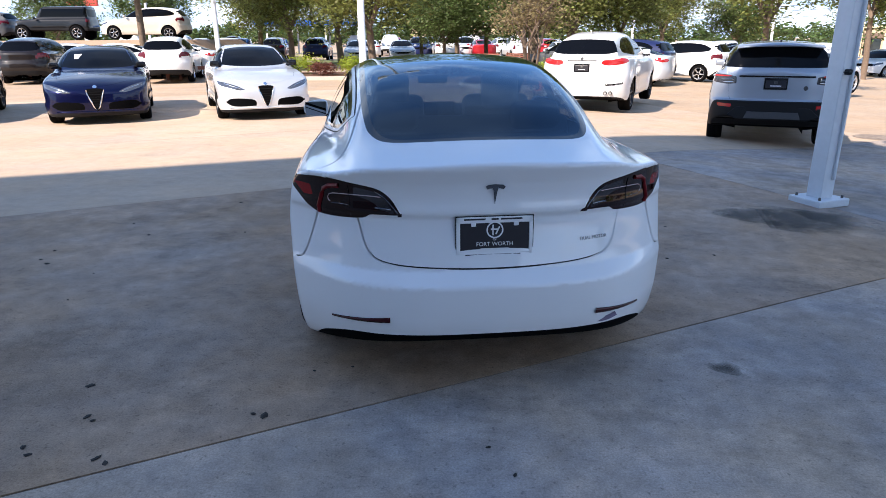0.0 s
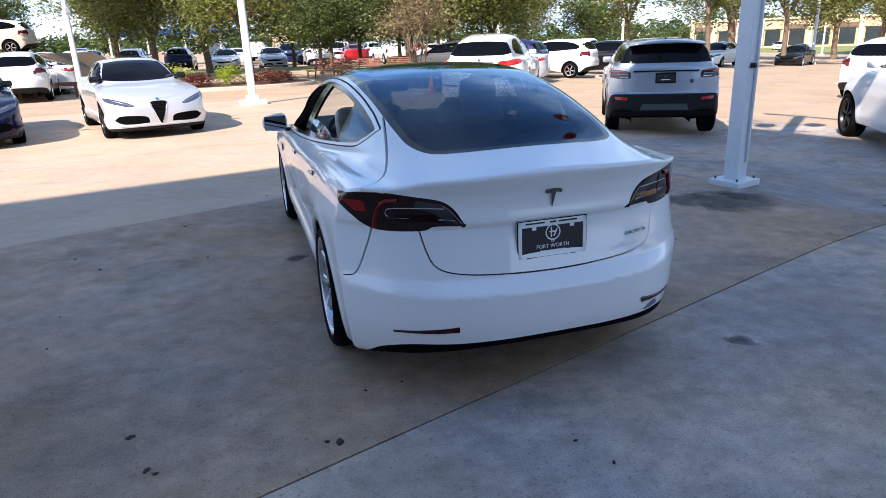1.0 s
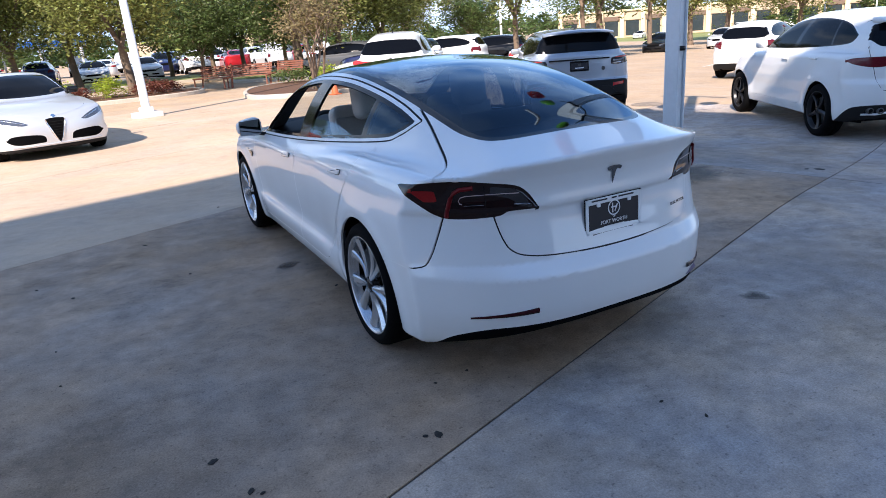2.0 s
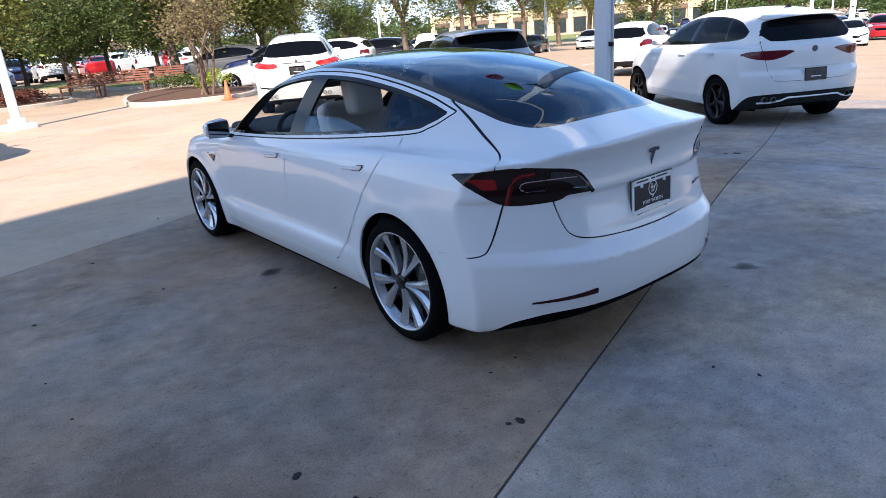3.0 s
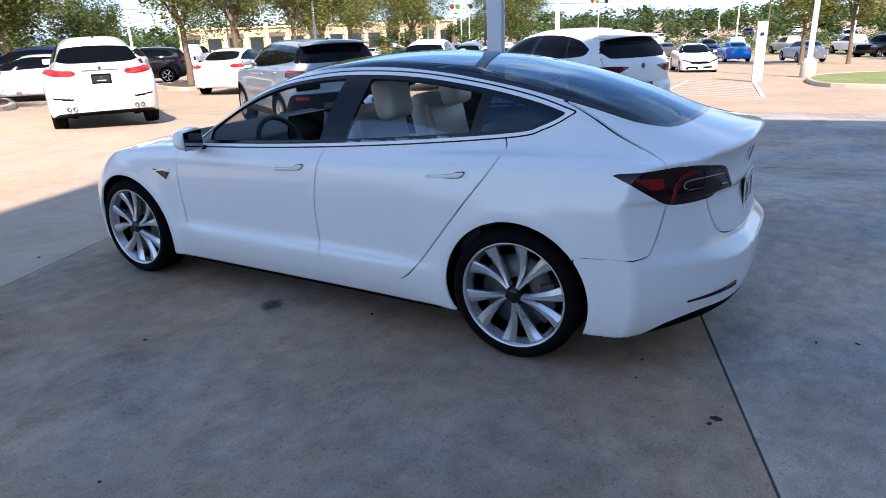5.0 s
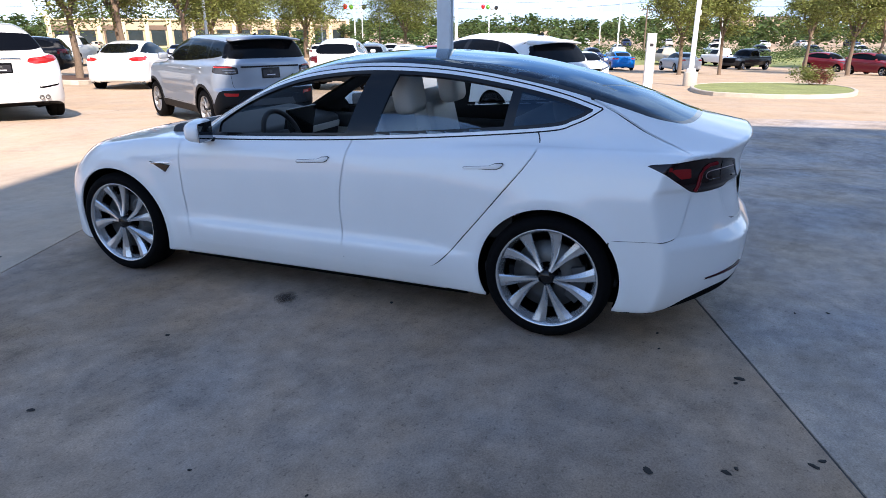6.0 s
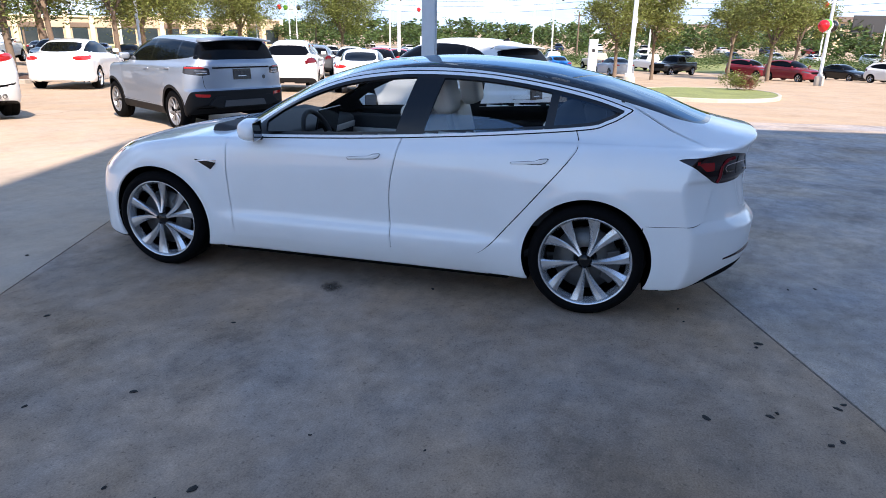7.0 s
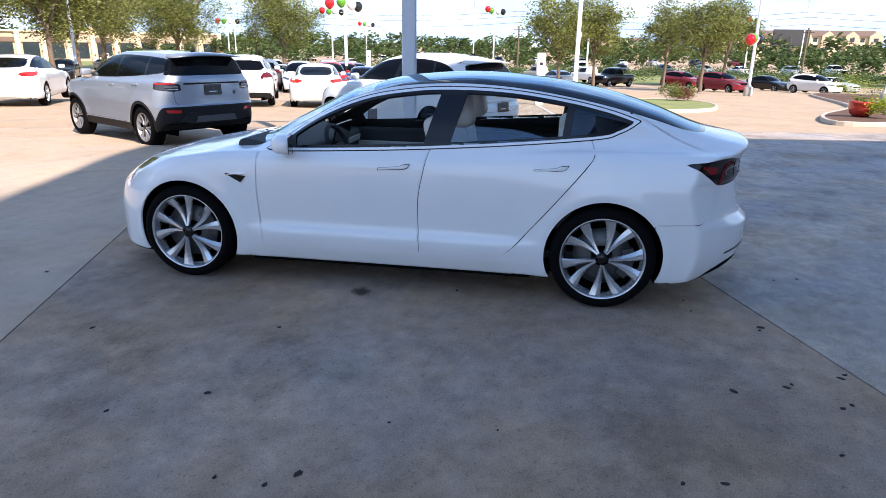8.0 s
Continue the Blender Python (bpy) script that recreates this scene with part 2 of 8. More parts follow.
# ---- smooth forms for car bodies ----
def curve_of(*keys):
    """A smooth curve without overshoot through (place, value) pairs."""
    k = np.array(sorted(keys), float)
    x, y = k[:, 0], k[:, 1]
    h, d = np.diff(x), np.diff(y) / np.diff(x)
    s = np.zeros(len(x))
    s[0], s[-1] = d[0], d[-1]
    for i in range(1, len(x) - 1):
        if d[i - 1] * d[i] > 0:
            w1, w2 = 2 * h[i] + h[i - 1], h[i] + 2 * h[i - 1]
            s[i] = (w1 + w2) / (w1 / d[i - 1] + w2 / d[i])

    def at(q):
        q = np.asarray(q, float)
        i = np.clip(np.searchsorted(x, q) - 1, 0, len(x) - 2)
        hh = h[i]
        t = np.clip((q - x[i]) / hh, 0, 1)
        out = (1 + 2 * t) * (1 - t) ** 2 * y[i] + t * (1 - t) ** 2 * hh * s[i] + t * t * (3 - 2 * t) * y[i + 1] + t * t * (t - 1) * hh * s[i + 1]
        out = out + np.where(q < x[0], (q - x[0]) * s[0], 0) + np.where(q > x[-1], (q - x[-1]) * s[-1], 0)
        return out
    return at


def smax(a, b, k):
    h = np.maximum(k - np.abs(a - b), 0) / k
    return np.maximum(a, b) + h * h * k / 4


def smin(a, b, k):
    return -smax(-a, -b, k)


def ease(x, a, b):
    t = np.clip((x - a) / (b - a), 0, 1)
    return t * t * (3 - 2 * t)


def car_form(c):
    """The outer form of a car as one function, negative inside. x right, y ahead from the rear axle, z up."""
    top, deck, side, base = curve_of(*c["top"]), curve_of(*c["deck"]), curve_of(*c["side"]), curve_of(*c["base"])
    back, nose, wide = curve_of(*c["back"]), curve_of(*c["nose"]), curve_of(*c["wide"])
    low = curve_of(*c["low"])
    plain = curve_of(*c["side_ends"]) if "side_ends" in c else None
    wb, arch = c["wb"], c["arch"]

    def form(x, y, z):
        ax = np.abs(x)
        flare = 0
        for y0 in (0.0, wb):
            r = np.sqrt((y - y0) ** 2 + (z - arch[1]) ** 2)
            flare = flare + c.get("flare", 0.015) * np.exp(-((r - arch[0] - 0.03) / c.get("flare_wide", 0.10)) ** 2)
        sill_y = ease(y, 0.25, 0.75) * (1 - ease(y, wb - 0.75, wb - 0.3))
        flank = ax - wide(y) * (side(z) if plain is None else plain(z) + (side(z) - plain(z)) * sill_y) - flare
        shelf = c.get("shelf", 0.0) * (1 - np.clip((z - 0.55) / 0.055, 0, 1)) * (1 - 0.65 * ease(ax, 0.45, 0.85))
        tail = back(z) - shelf + c["round_back"][0] * (ax / 0.85) ** c["round_back"][1] - y
        front = y - nose(z) + c["round_nose"][0] * (ax / 0.85) ** c["round_nose"][1]
        lid = z - deck(y) + c.get("deck_crown", 0.05) * (ax / 0.85) ** 2
        hull = smax(flank, lid, c.get("k_deck", 0.07))
        yy = y + ax * ax * (c.get("bow_back", -0.25) + (c.get("bow_front", 0.3) - c.get("bow_back", -0.25)) * ease(y, 0.3, 1.6))
        roof = z - top(yy) + c.get("crown", 0.12) * ax * ax
        dz = np.maximum(z - c["belt"], -0.3)
        glass = ax - base(y) + c["tumble"][0] * dz + c["tumble"][1] * dz * np.abs(dz) + 1.2 * np.maximum(c["belt"] - 0.09 - z, 0)
        cabin = smax(roof, glass, c.get("k_roof", 0.12))
        if "cab_back" in c:
            cabin = smax(cabin, c["cab_back"][0] + c["cab_back"][1] * (z - c["belt"]) + 0.06 * (ax / 0.7) ** 2 - y, 0.05)
        join = c.get("k_join", 0.06) + c.get("k_haunch", 0.0) * ease(-y, -0.35, 0.35)
        body = smax(smax(smin(hull, cabin, join), tail, c.get("k_back", 0.08)), front, 0.12)
        if "bed" in c:   # a pickup's open bed
            y0, y1, w, floor = c["bed"]
            body = np.maximum(body, -np.maximum(np.maximum(y0 - y, y - y1), np.maximum(ax - w, floor - z)))
        return smax(body, low(y) - z, 0.03)
    return form


def skin(form, lo, hi, step):
    """The surface of a form as points, outward normals and quads."""
    ax = [np.arange(l, h + step, step) for l, h in zip(lo, hi)]
    d = form(ax[0][:, None, None], ax[1][None, :, None], ax[2][None, None, :])
    s = d < 0
    n = [len(a) - 1 for a in ax]
    count = np.zeros(n, np.int8)
    corners = [(i, j, k) for i in (0, 1) for j in (0, 1) for k in (0, 1)]
    for i, j, k in corners:
        count += s[i:i + n[0], j:j + n[1], k:k + n[2]]
    cells = np.argwhere((count > 0) & (count < 8))
    index = -np.ones(n, int)
    index[tuple(cells.T)] = np.arange(len(cells))
    acc, cnt = np.zeros((len(cells), 3)), np.zeros(len(cells))
    for a in corners:
        for axis in range(3):
            if a[axis] == 0:
                b = list(a)
                b[axis] = 1
                da, db = d[tuple((cells + a).T)], d[tuple((cells + b).T)]
                m = (da < 0) != (db < 0)
                t = da[m] / (da[m] - db[m])
                p = np.tile(np.array(a, float), (m.sum(), 1))
                p[:, axis] += t
                acc[m] += p
                cnt[m] += 1
    v = np.array([a[0] for a in ax]) + step * (cells + acc / cnt[:, None])

    def slope(p, e=0.002):
        g = np.empty_like(p)
        for k in range(3):
            q = p.copy()
            q[:, k] += e
            r = p.copy()
            r[:, k] -= e
            g[:, k] = (form(*q.T) - form(*r.T)) / (2 * e)
        return g
    for _ in range(4):
        g = slope(v)
        v -= np.clip(form(*v.T) / np.maximum((g * g).sum(1), 0.2), -step, step)[:, None] * g
    g = slope(v, 0.004)
    normals = g / np.maximum(np.linalg.norm(g, axis=1), 1e-6)[:, None]
    quads = []
    for axis in range(3):
        o = [k for k in range(3) if k != axis]
        a = [slice(1, -1)] * 3
        b = [slice(1, -1)] * 3
        a[axis], b[axis] = slice(0, -1), slice(1, None)
        e = np.argwhere(s[tuple(a)] != s[tuple(b)])
        for k in o:
            e[:, k] += 1
        ring = []
        for du, dv in ((0, 0), (1, 0), (1, 1), (0, 1)):
            q = e.copy()
            q[:, o[0]] -= du
            q[:, o[1]] -= dv
            ring.append(index[tuple(q.T)])
        f = np.stack(ring, 1)
        inside = s[tuple(e.T)]
        flip = inside if axis == 1 else ~inside
        f[flip] = f[flip][:, ::-1]
        quads.append(f)
    f = np.concatenate(quads)
    f = f[(f >= 0).all(1)]
    return v, normals, [tuple(q) for q in f.tolist()]


class Shell:
    """A skin that can be cut along lines and taken apart into panels."""

    def __init__(self, form, lo, hi, step):
        self.form = form
        self.v, self.n, self.faces = skin(form, lo, hi, step)

    def cut(self, f, where=None):
        """Split the faces along f = 0, where given only on faces whose points all lie there."""
        val = f(self.v)
        val[np.abs(val) < 4e-4] = 0
        sign = np.sign(val).astype(int).tolist()
        ok = None if where is None else where(self.v, self.n).tolist()
        val = val.tolist()
        out, extra_v, extra_n, made, base = [], [], [], {}, len(self.v)
        for fc in self.faces:
            sg = [sign[i] for i in fc]
            if not (1 in sg and -1 in sg) or (ok is not None and not all(ok[i] for i in fc)):
                out.append(fc)
                continue
            pos, neg = [], []
            for k, i in enumerate(fc):
                j = fc[(k + 1) % len(fc)]
                si, sj = sign[i], sign[j]
                if si >= 0:
                    pos.append(i)
                if si <= 0:
                    neg.append(i)
                if si * sj < 0:
                    key = (i, j) if i < j else (j, i)
                    if key not in made:
                        t = val[i] / (val[i] - val[j])
                        made[key] = base + len(extra_v)
                        extra_v.append(self.v[i] + t * (self.v[j] - self.v[i]))
                        extra_n.append(self.n[i] + t * (self.n[j] - self.n[i]))
                    pos.append(made[key])
                    neg.append(made[key])
            for poly in (pos, neg):
                if len(poly) > 2:
                    out.append(tuple(poly))
        if extra_v:
            self.v = np.concatenate([self.v, np.array(extra_v)])
            nn = np.array(extra_n)
            self.n = np.concatenate([self.n, nn / np.linalg.norm(nn, axis=1)[:, None]])
        self.faces = out

    def centres(self):
        return np.array([self.v[list(f)].mean(0) for f in self.faces]), np.array([self.n[list(f)].mean(0) for f in self.faces])

    def take(self, keep, offset=0.0, rim=0.0):
        """A mesh of the chosen faces, pushed outward by offset, with its open edges folded inward by rim."""
        faces = [f for f, k in zip(self.faces, keep) if k]
        used = sorted({i for f in faces for i in f})
        at = {i: k for k, i in enumerate(used)}
        v = self.v[used] + offset * self.n[used]
        nn = self.n[used]
        polys = [tuple(at[i] for i in f) for f in faces]
        if rim:
            edges = {}
            for f in polys:
                for a, b in zip(f, f[1:] + f[:1]):
                    edges[(a, b)] = True
            border = [(a, b) for a, b in edges if (b, a) not in edges]
            low = {}
            v, nn = list(v), list(nn)
            for a, b in border:
                for i in (a, b):
                    if i not in low:
                        low[i] = len(v)
                        v.append(v[i] - rim * nn[i])
                        nn.append(nn[i])
                polys.append((b, a, low[a], low[b]))
        me = bpy.data.meshes.new("panel")
        me.from_pydata([tuple(p) for p in v], [], polys)
        me.shade_smooth()
        me.normals_split_custom_set_from_vertices([tuple(p) for p in nn])
        return me

    def out(self, y, z, side=-1, lo=0.3, hi=1.2):
        """The body's half width at (y, z)."""
        for _ in range(30):
            mid = (lo + hi) / 2
            if float(self.form(np.array([mid]), np.array([y]), np.array([z]))[0]) < 0:
                lo = mid
            else:
                hi = mid
        return lo

    def end(self, x, z, lo, hi):
        """Along y from lo (inside) to hi (outside): where the body ends at (x, z)."""
        for _ in range(30):
            mid = (lo + hi) / 2
            if float(self.form(np.array([x]), np.array([mid]), np.array([z]))[0]) < 0:
                lo = mid
            else:
                hi = mid
        return lo


def rounded(points, per=6):
    """A closed smooth outline through the points (Catmull-Rom). A point with a third value stays a corner."""
    n, out = len(points), []
    for i in range(n):
        p0, p1, p2, p3 = (points[(i + k) % n] for k in (-1, 0, 1, 2))
        a, b = np.array(p1[:2], float), np.array(p2[:2], float)
        t1 = np.zeros(2) if len(p1) > 2 else (b - np.array(p0[:2])) / 2
        t2 = np.zeros(2) if len(p2) > 2 else (np.array(p3[:2]) - a) / 2
        if len(p1) > 2:
            t1 = (b - a) * 0.9
        if len(p2) > 2:
            t2 = (b - a) * 0.9
        for k in range(per):
            t = k / per
            out.append((2 * t**3 - 3 * t * t + 1) * a + (t**3 - 2 * t * t + t) * t1 + (-2 * t**3 + 3 * t * t) * b + (t**3 - t * t) * t2)
    return np.array(out)


def outline(points, per=6):
    """The signed distance to a smooth closed outline, negative inside."""
    a = rounded(points, per)
    b = np.roll(a, -1, 0)

    def f(u, v):
        best, inside = np.full(u.shape, 9e9), np.zeros(u.shape, bool)
        for (x0, y0), (x1, y1) in zip(a, b):
            ex, ey = x1 - x0, y1 - y0
            t = np.clip(((u - x0) * ex + (v - y0) * ey) / max(ex * ex + ey * ey, 1e-12), 0, 1)
            best = np.minimum(best, (u - x0 - t * ex) ** 2 + (v - y0 - t * ey) ** 2)
            if y0 != y1:
                cross = ((y0 > v) != (y1 > v)) & (u < (x1 - x0) * (v - y0) / (y1 - y0) + x0)
                inside ^= cross
        return np.sqrt(best) * np.where(inside, -1, 1)
    return f


def seen_side(f):
    return lambda p: f(p[:, 1], p[:, 2])


def seen_end(f):
    return lambda p: f(np.abs(p[:, 0]), p[:, 2])


def seen_top(f):
    return lambda p: f(np.abs(p[:, 0]), p[:, 1])


# ---- wheels ----
DARK_IRON = mat("dark_cast_iron", (0.05, 0.05, 0.052), 0.6, 0.4, grain=0.2, scale=60)

def wheel_meshes(radius, rim, width, spokes, face, paired=False, sides=48):
    """The meshes of one wheel, axis along x, its outer face towards +x."""
    w = width / 2
    tyre = turned([(rim - 0.006, -w + 0.012), (rim + 0.03, -w), (radius - 0.03, -w + 0.004), (radius - 0.008, -w + 0.022), (radius, -w + 0.045), (radius, -0.02), (radius - 0.006, -0.018),
                   (radius - 0.006, -0.012), (radius, -0.01), (radius, w - 0.045), (radius - 0.008, w - 0.022), (radius - 0.03, w - 0.004), (rim + 0.03, w), (rim + 0.012, w - 0.004), (rim - 0.006, w - 0.012)], sides)
    disc = bmesh.new()
    # rim: outer lip and barrel
    add_turned(disc, [(rim - 0.030, w - 0.070), (rim - 0.012, w - 0.034), (rim - 0.010, w - 0.014), (rim - 0.002, w - 0.008), (rim + 0.004, w - 0.010), (rim, w - 0.02)], sides)
    barrel = turned([(rim - 0.02, -w + 0.02), (rim - 0.004, -w + 0.03), (rim - 0.032, -w + 0.06), (rim - 0.036, w - 0.06)], sides)
    add_turned(barrel, [(rim - 0.02, -w + 0.03), (0.03, -w + 0.05)], sides)
    blades = []
    inner = 0.042
    for i in range(spokes):
        bm = bmesh.new()
        if paired:
            pair, side = divmod(i, 2)
            mid = 2 * math.pi * pair / (spokes // 2)
            a0, a1 = mid + (side - 0.5) * radians(15), mid + (side - 0.5) * radians(35) + radians(4)
        else:
            a0 = a1 = 2 * math.pi * i / spokes
        rings = []
        for k in range(10 if sides > 40 else 3):
            t = k / (9 if sides > 40 else 2)
            r = inner + (rim - 0.016 - inner) * t
            a = a0 + (a1 - a0) * t
            half = (0.0085 + 0.019 * t + 0.009 * t * t) if paired else (0.026 - 0.006 * t)
            x1 = w - 0.026 - 0.014 * math.sin(math.pi * t)
            c, s = math.cos(a), math.sin(a)
            ring = []
            for off, x in ((-half, x1 - 0.004), (-half * 0.75, x1 + 0.003), (half * 0.15, x1 + 0.004), (half, x1 - 0.012), (half * 0.8, x1 - 0.04), (-half * 0.8, x1 - 0.04)):
                ring.append(bm.verts.new((x, r * c - off * s, r * s + off * c)))
            rings.append(ring)
        for p, q in zip(rings, rings[1:]):
            for k in range(6):
                bm.faces.new((p[k], p[(k + 1) % 6], q[(k + 1) % 6], q[k]))
        bm.faces.new(rings[0])
        bm.faces.new(rings[-1])
        bmesh.ops.recalc_face_normals(bm, faces=bm.faces)
        blades.append(bm)
    cap = turned([(0.0, w - 0.02), (0.022, w - 0.021), (0.028, w - 0.024), (0.040, w - 0.034), (0.044, w - 0.05), (0.050, w - 0.09)], min(sides, 24))
    rotor = turned([(0.07, 0.030), (rim * 0.70, 0.030), (rim * 0.70, 0.004), (0.07, 0.004)], 32)
    caliper = bmesh.new()
    for k in range(5):
        a = radians(-25 + 12.5 * k)
        add_box(caliper, (0.07, 0.075, 0.05), Matrix.Rotation(a, 4, "X") @ Matrix.Translation((0.02, rim * 0.62, 0)), 0.008)
    out = {}
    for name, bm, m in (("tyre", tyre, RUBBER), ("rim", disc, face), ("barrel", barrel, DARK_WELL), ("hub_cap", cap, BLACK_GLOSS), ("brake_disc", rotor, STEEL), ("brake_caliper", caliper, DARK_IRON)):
        for f in bm.faces:
            f.smooth = name != "brake_caliper"
        me = bpy.data.meshes.new(name)
        bm.to_mesh(me)
        bm.free()
        me.materials.append(m)
        out[name] = me
    out["spokes"] = []
    for bm in blades:
        me = bpy.data.meshes.new("spoke")
        bm.to_mesh(me)
        bm.free()
        me.materials.append(face)
        out["spokes"].append(me)
    if sides < 40:   # far wheels: all metal in one mesh
        bm, shades = bmesh.new(), []
        for me in [out["rim"], out["barrel"], out["hub_cap"]] + out["spokes"]:
            m = me.materials[0]
            if m not in shades:
                shades.append(m)
            have = len(bm.faces)
            bm.from_mesh(me)
            bm.faces.ensure_lookup_table()
            for f in bm.faces[have:]:
                f.material_index = shades.index(m)
        me = bpy.data.meshes.new("wheel")
        bm.to_mesh(me)
        bm.free()
        for m in shades:
            me.materials.append(m)
        out["whole"] = me
    return out


def put_wheels(car, meshes, wb, track, height, label="", full=True):
    for y in (0.0, wb):
        for side in (-1, 1):
            m = pose(side * track, y, height, 0, 0, 0 if side > 0 else 180)
            rim = link_mesh("wheel", meshes["rim"] if full else meshes["whole"], car, label)
            rim.matrix_basis = m @ pose(0, 0, 0, 37 * (y > 1) + 11 * side, 0, 0)
            link_mesh("tyre", meshes["tyre"], rim)
            if full:
                link_mesh("hub_cap", meshes["hub_cap"], rim)
                link_mesh("barrel", meshes["barrel"], rim)
                for s in meshes["spokes"]:
                    link_mesh("spoke", s, rim)
                link_mesh("brake_disc", meshes["brake_disc"], rim)
                cal = link_mesh("brake_caliper", meshes["brake_caliper"], rim)


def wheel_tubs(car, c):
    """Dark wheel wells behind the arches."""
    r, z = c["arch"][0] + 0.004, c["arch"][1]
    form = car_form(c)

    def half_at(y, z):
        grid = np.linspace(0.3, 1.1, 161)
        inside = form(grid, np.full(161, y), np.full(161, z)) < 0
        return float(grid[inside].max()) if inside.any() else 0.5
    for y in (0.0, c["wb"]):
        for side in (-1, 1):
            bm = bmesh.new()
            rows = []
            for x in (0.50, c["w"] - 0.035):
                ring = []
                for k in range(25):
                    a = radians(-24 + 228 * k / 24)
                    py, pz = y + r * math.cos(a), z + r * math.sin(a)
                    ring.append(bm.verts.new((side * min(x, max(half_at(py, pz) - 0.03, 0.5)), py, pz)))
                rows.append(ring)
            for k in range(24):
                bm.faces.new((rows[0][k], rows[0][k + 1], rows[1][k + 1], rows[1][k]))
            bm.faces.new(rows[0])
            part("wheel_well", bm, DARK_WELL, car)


# ---- the cars ----
def build_car(c, name, label, colour, wheels, m, flake=False, group=""):
    """A parked car after its table of forms: body, glass, lamps, trim, wheels."""
    car = thing(name, label, "car", m, group)
    key = c["key"]
    if key not in SHELLS:
        sh = Shell(car_form(c), (-c["w"] - 0.15, c["ends"][0] - 0.1, c["low"][0][1] * 0 + 0.08), (c["w"] + 0.15, c["ends"][1] + 0.1, c["height"] + 0.06), c["step"])
        ends, wb, arch = c["ends"], c["wb"], c["arch"]
        flank = lambda p, n: np.abs(n[:, 0]) > 0.25
        arch_f = lambda p: np.minimum(np.hypot(p[:, 1], p[:, 2] - arch[1]), np.hypot(p[:, 1] - wb, p[:, 2] - arch[1])) - arch[0]
        sh.cut(arch_f, lambda p, n: np.abs(p[:, 0]) > 0.45)
        lining = c.get("arch_trim", 0.0)
        if lining:
            sh.cut(lambda p: arch_f(p) - lining, lambda p, n: np.abs(p[:, 0]) > 0.6)
        dlo = seen_side(outline(c["dlo"]))
        high = lambda p, n: (np.abs(n[:, 0]) > 0.35) & (p[:, 2] > c["belt"] - 0.2)
        sh.cut(dlo, high)
        trim = c.get("trim", 0.0)
        if trim:
            sh.cut(lambda p: dlo(p) + trim, high)
        for y0, y1, lean in c.get("pillars", ()):
            sh.cut(lambda p: p[:, 1] + lean * (p[:, 2] - c["belt"]) - y0, high)
            sh.cut(lambda p: p[:, 1] + lean * (p[:, 2] - c["belt"]) - y1, high)
        fore = lambda p, n: (n[:, 1] > 0.12) & (p[:, 1] > 0.8)
        aft = lambda p, n: (n[:, 1] < -0.12) & (p[:, 1] < 0.9)
        shield = seen_end(outline(c["shield"]))
        sh.cut(shield, lambda p, n: fore(p, n) & (n[:, 2] > 0.1) & (p[:, 1] < wb + 0.2))
        rear = seen_end(outline(c["rear"]))
        sh.cut(rear, aft)
        lamps = []
        for lname, kind, pts in c["lamps"]:
            o = outline(pts)
            if kind == "front":
                f = lambda p, o=o: o(np.abs(p[:, 0]) - (p[:, 1] - ends[1] + 0.25), p[:, 2])
                at = lambda p, n: (p[:, 1] > wb - 0.3) & (n[:, 1] > -0.3)
            elif kind == "nose":
                f = lambda p, o=o: o(np.abs(p[:, 0]), p[:, 2])
                at = lambda p, n: (p[:, 1] > wb) & (n[:, 1] > 0.1)
            elif kind == "back":
                f = lambda p, o=o: o(np.abs(p[:, 0]) + (p[:, 1] - ends[0] - 0.15), p[:, 2])
                at = lambda p, n: (p[:, 1] < -0.1) & (n[:, 1] < 0.3)
            else:
                f = lambda p, o=o: o(np.abs(p[:, 0]), p[:, 2])
                at = lambda p, n: (p[:, 1] < -0.1) & (n[:, 1] < -0.1)
            sh.cut(f, at)
            lamps.append((lname, f, at))
        clad = curve_of(*c["clad"])
        cladding = lambda p: p[:, 2] - clad(p[:, 1])
        sh.cut(cladding)
        gaps = []
        if c["step"] < 0.05:
            for pts in c["doors"]:
                o = seen_side(outline(pts))
                gaps.append((o, flank))
            if "gate" in c:
                o = seen_end(outline(c["gate"]))
                gaps.append((o, aft))
            if "bonnet" in c:
                o = seen_top(outline(c["bonnet"]))
                gaps.append((o, lambda p, n: (n[:, 2] > 0.4) & (p[:, 1] > wb - 0.9)))
            for o, at in gaps:
                sh.cut(lambda p: o(p) - c.get("gap", 0.003), at)
                sh.cut(lambda p: o(p) + c.get("gap", 0.003), at)
        ctr, nrm = sh.centres()
        left = ctr[:, 0] < 0
        tag = np.full(len(ctr), "body", dtype=object)
        tag[cladding(ctr) < 0] = "cladding"
        if lining:
            tag[(arch_f(ctr) < lining) & (np.abs(ctr[:, 0]) > 0.6) & (np.abs(nrm[:, 0]) > 0.3)] = "cladding"
        for o, at in gaps:
            tag[(np.abs(o(ctr)) < c.get("gap", 0.003)) & at(ctr, nrm)] = "gap"
        for lname, f, at in lamps:
            tag[(f(ctr) < 0) & at(ctr, nrm)] = lname
        tag[(shield(ctr) < 0) & fore(ctr, nrm) & (nrm[:, 2] > 0.1) & (ctr[:, 1] < wb + 0.2)] = "windshield"
        tag[(rear(ctr) < 0) & aft(ctr, nrm)] = "rear_window"
        d = dlo(ctr)
        inside = (d < 0) & high(ctr, nrm)
        tag[inside] = "side_window"
        for y0, y1, lean in c.get("pillars", ()):
            yy = ctr[:, 1] + lean * (ctr[:, 2] - c["belt"])
            tag[inside & (yy > y0) & (yy < y1)] = "pillar"
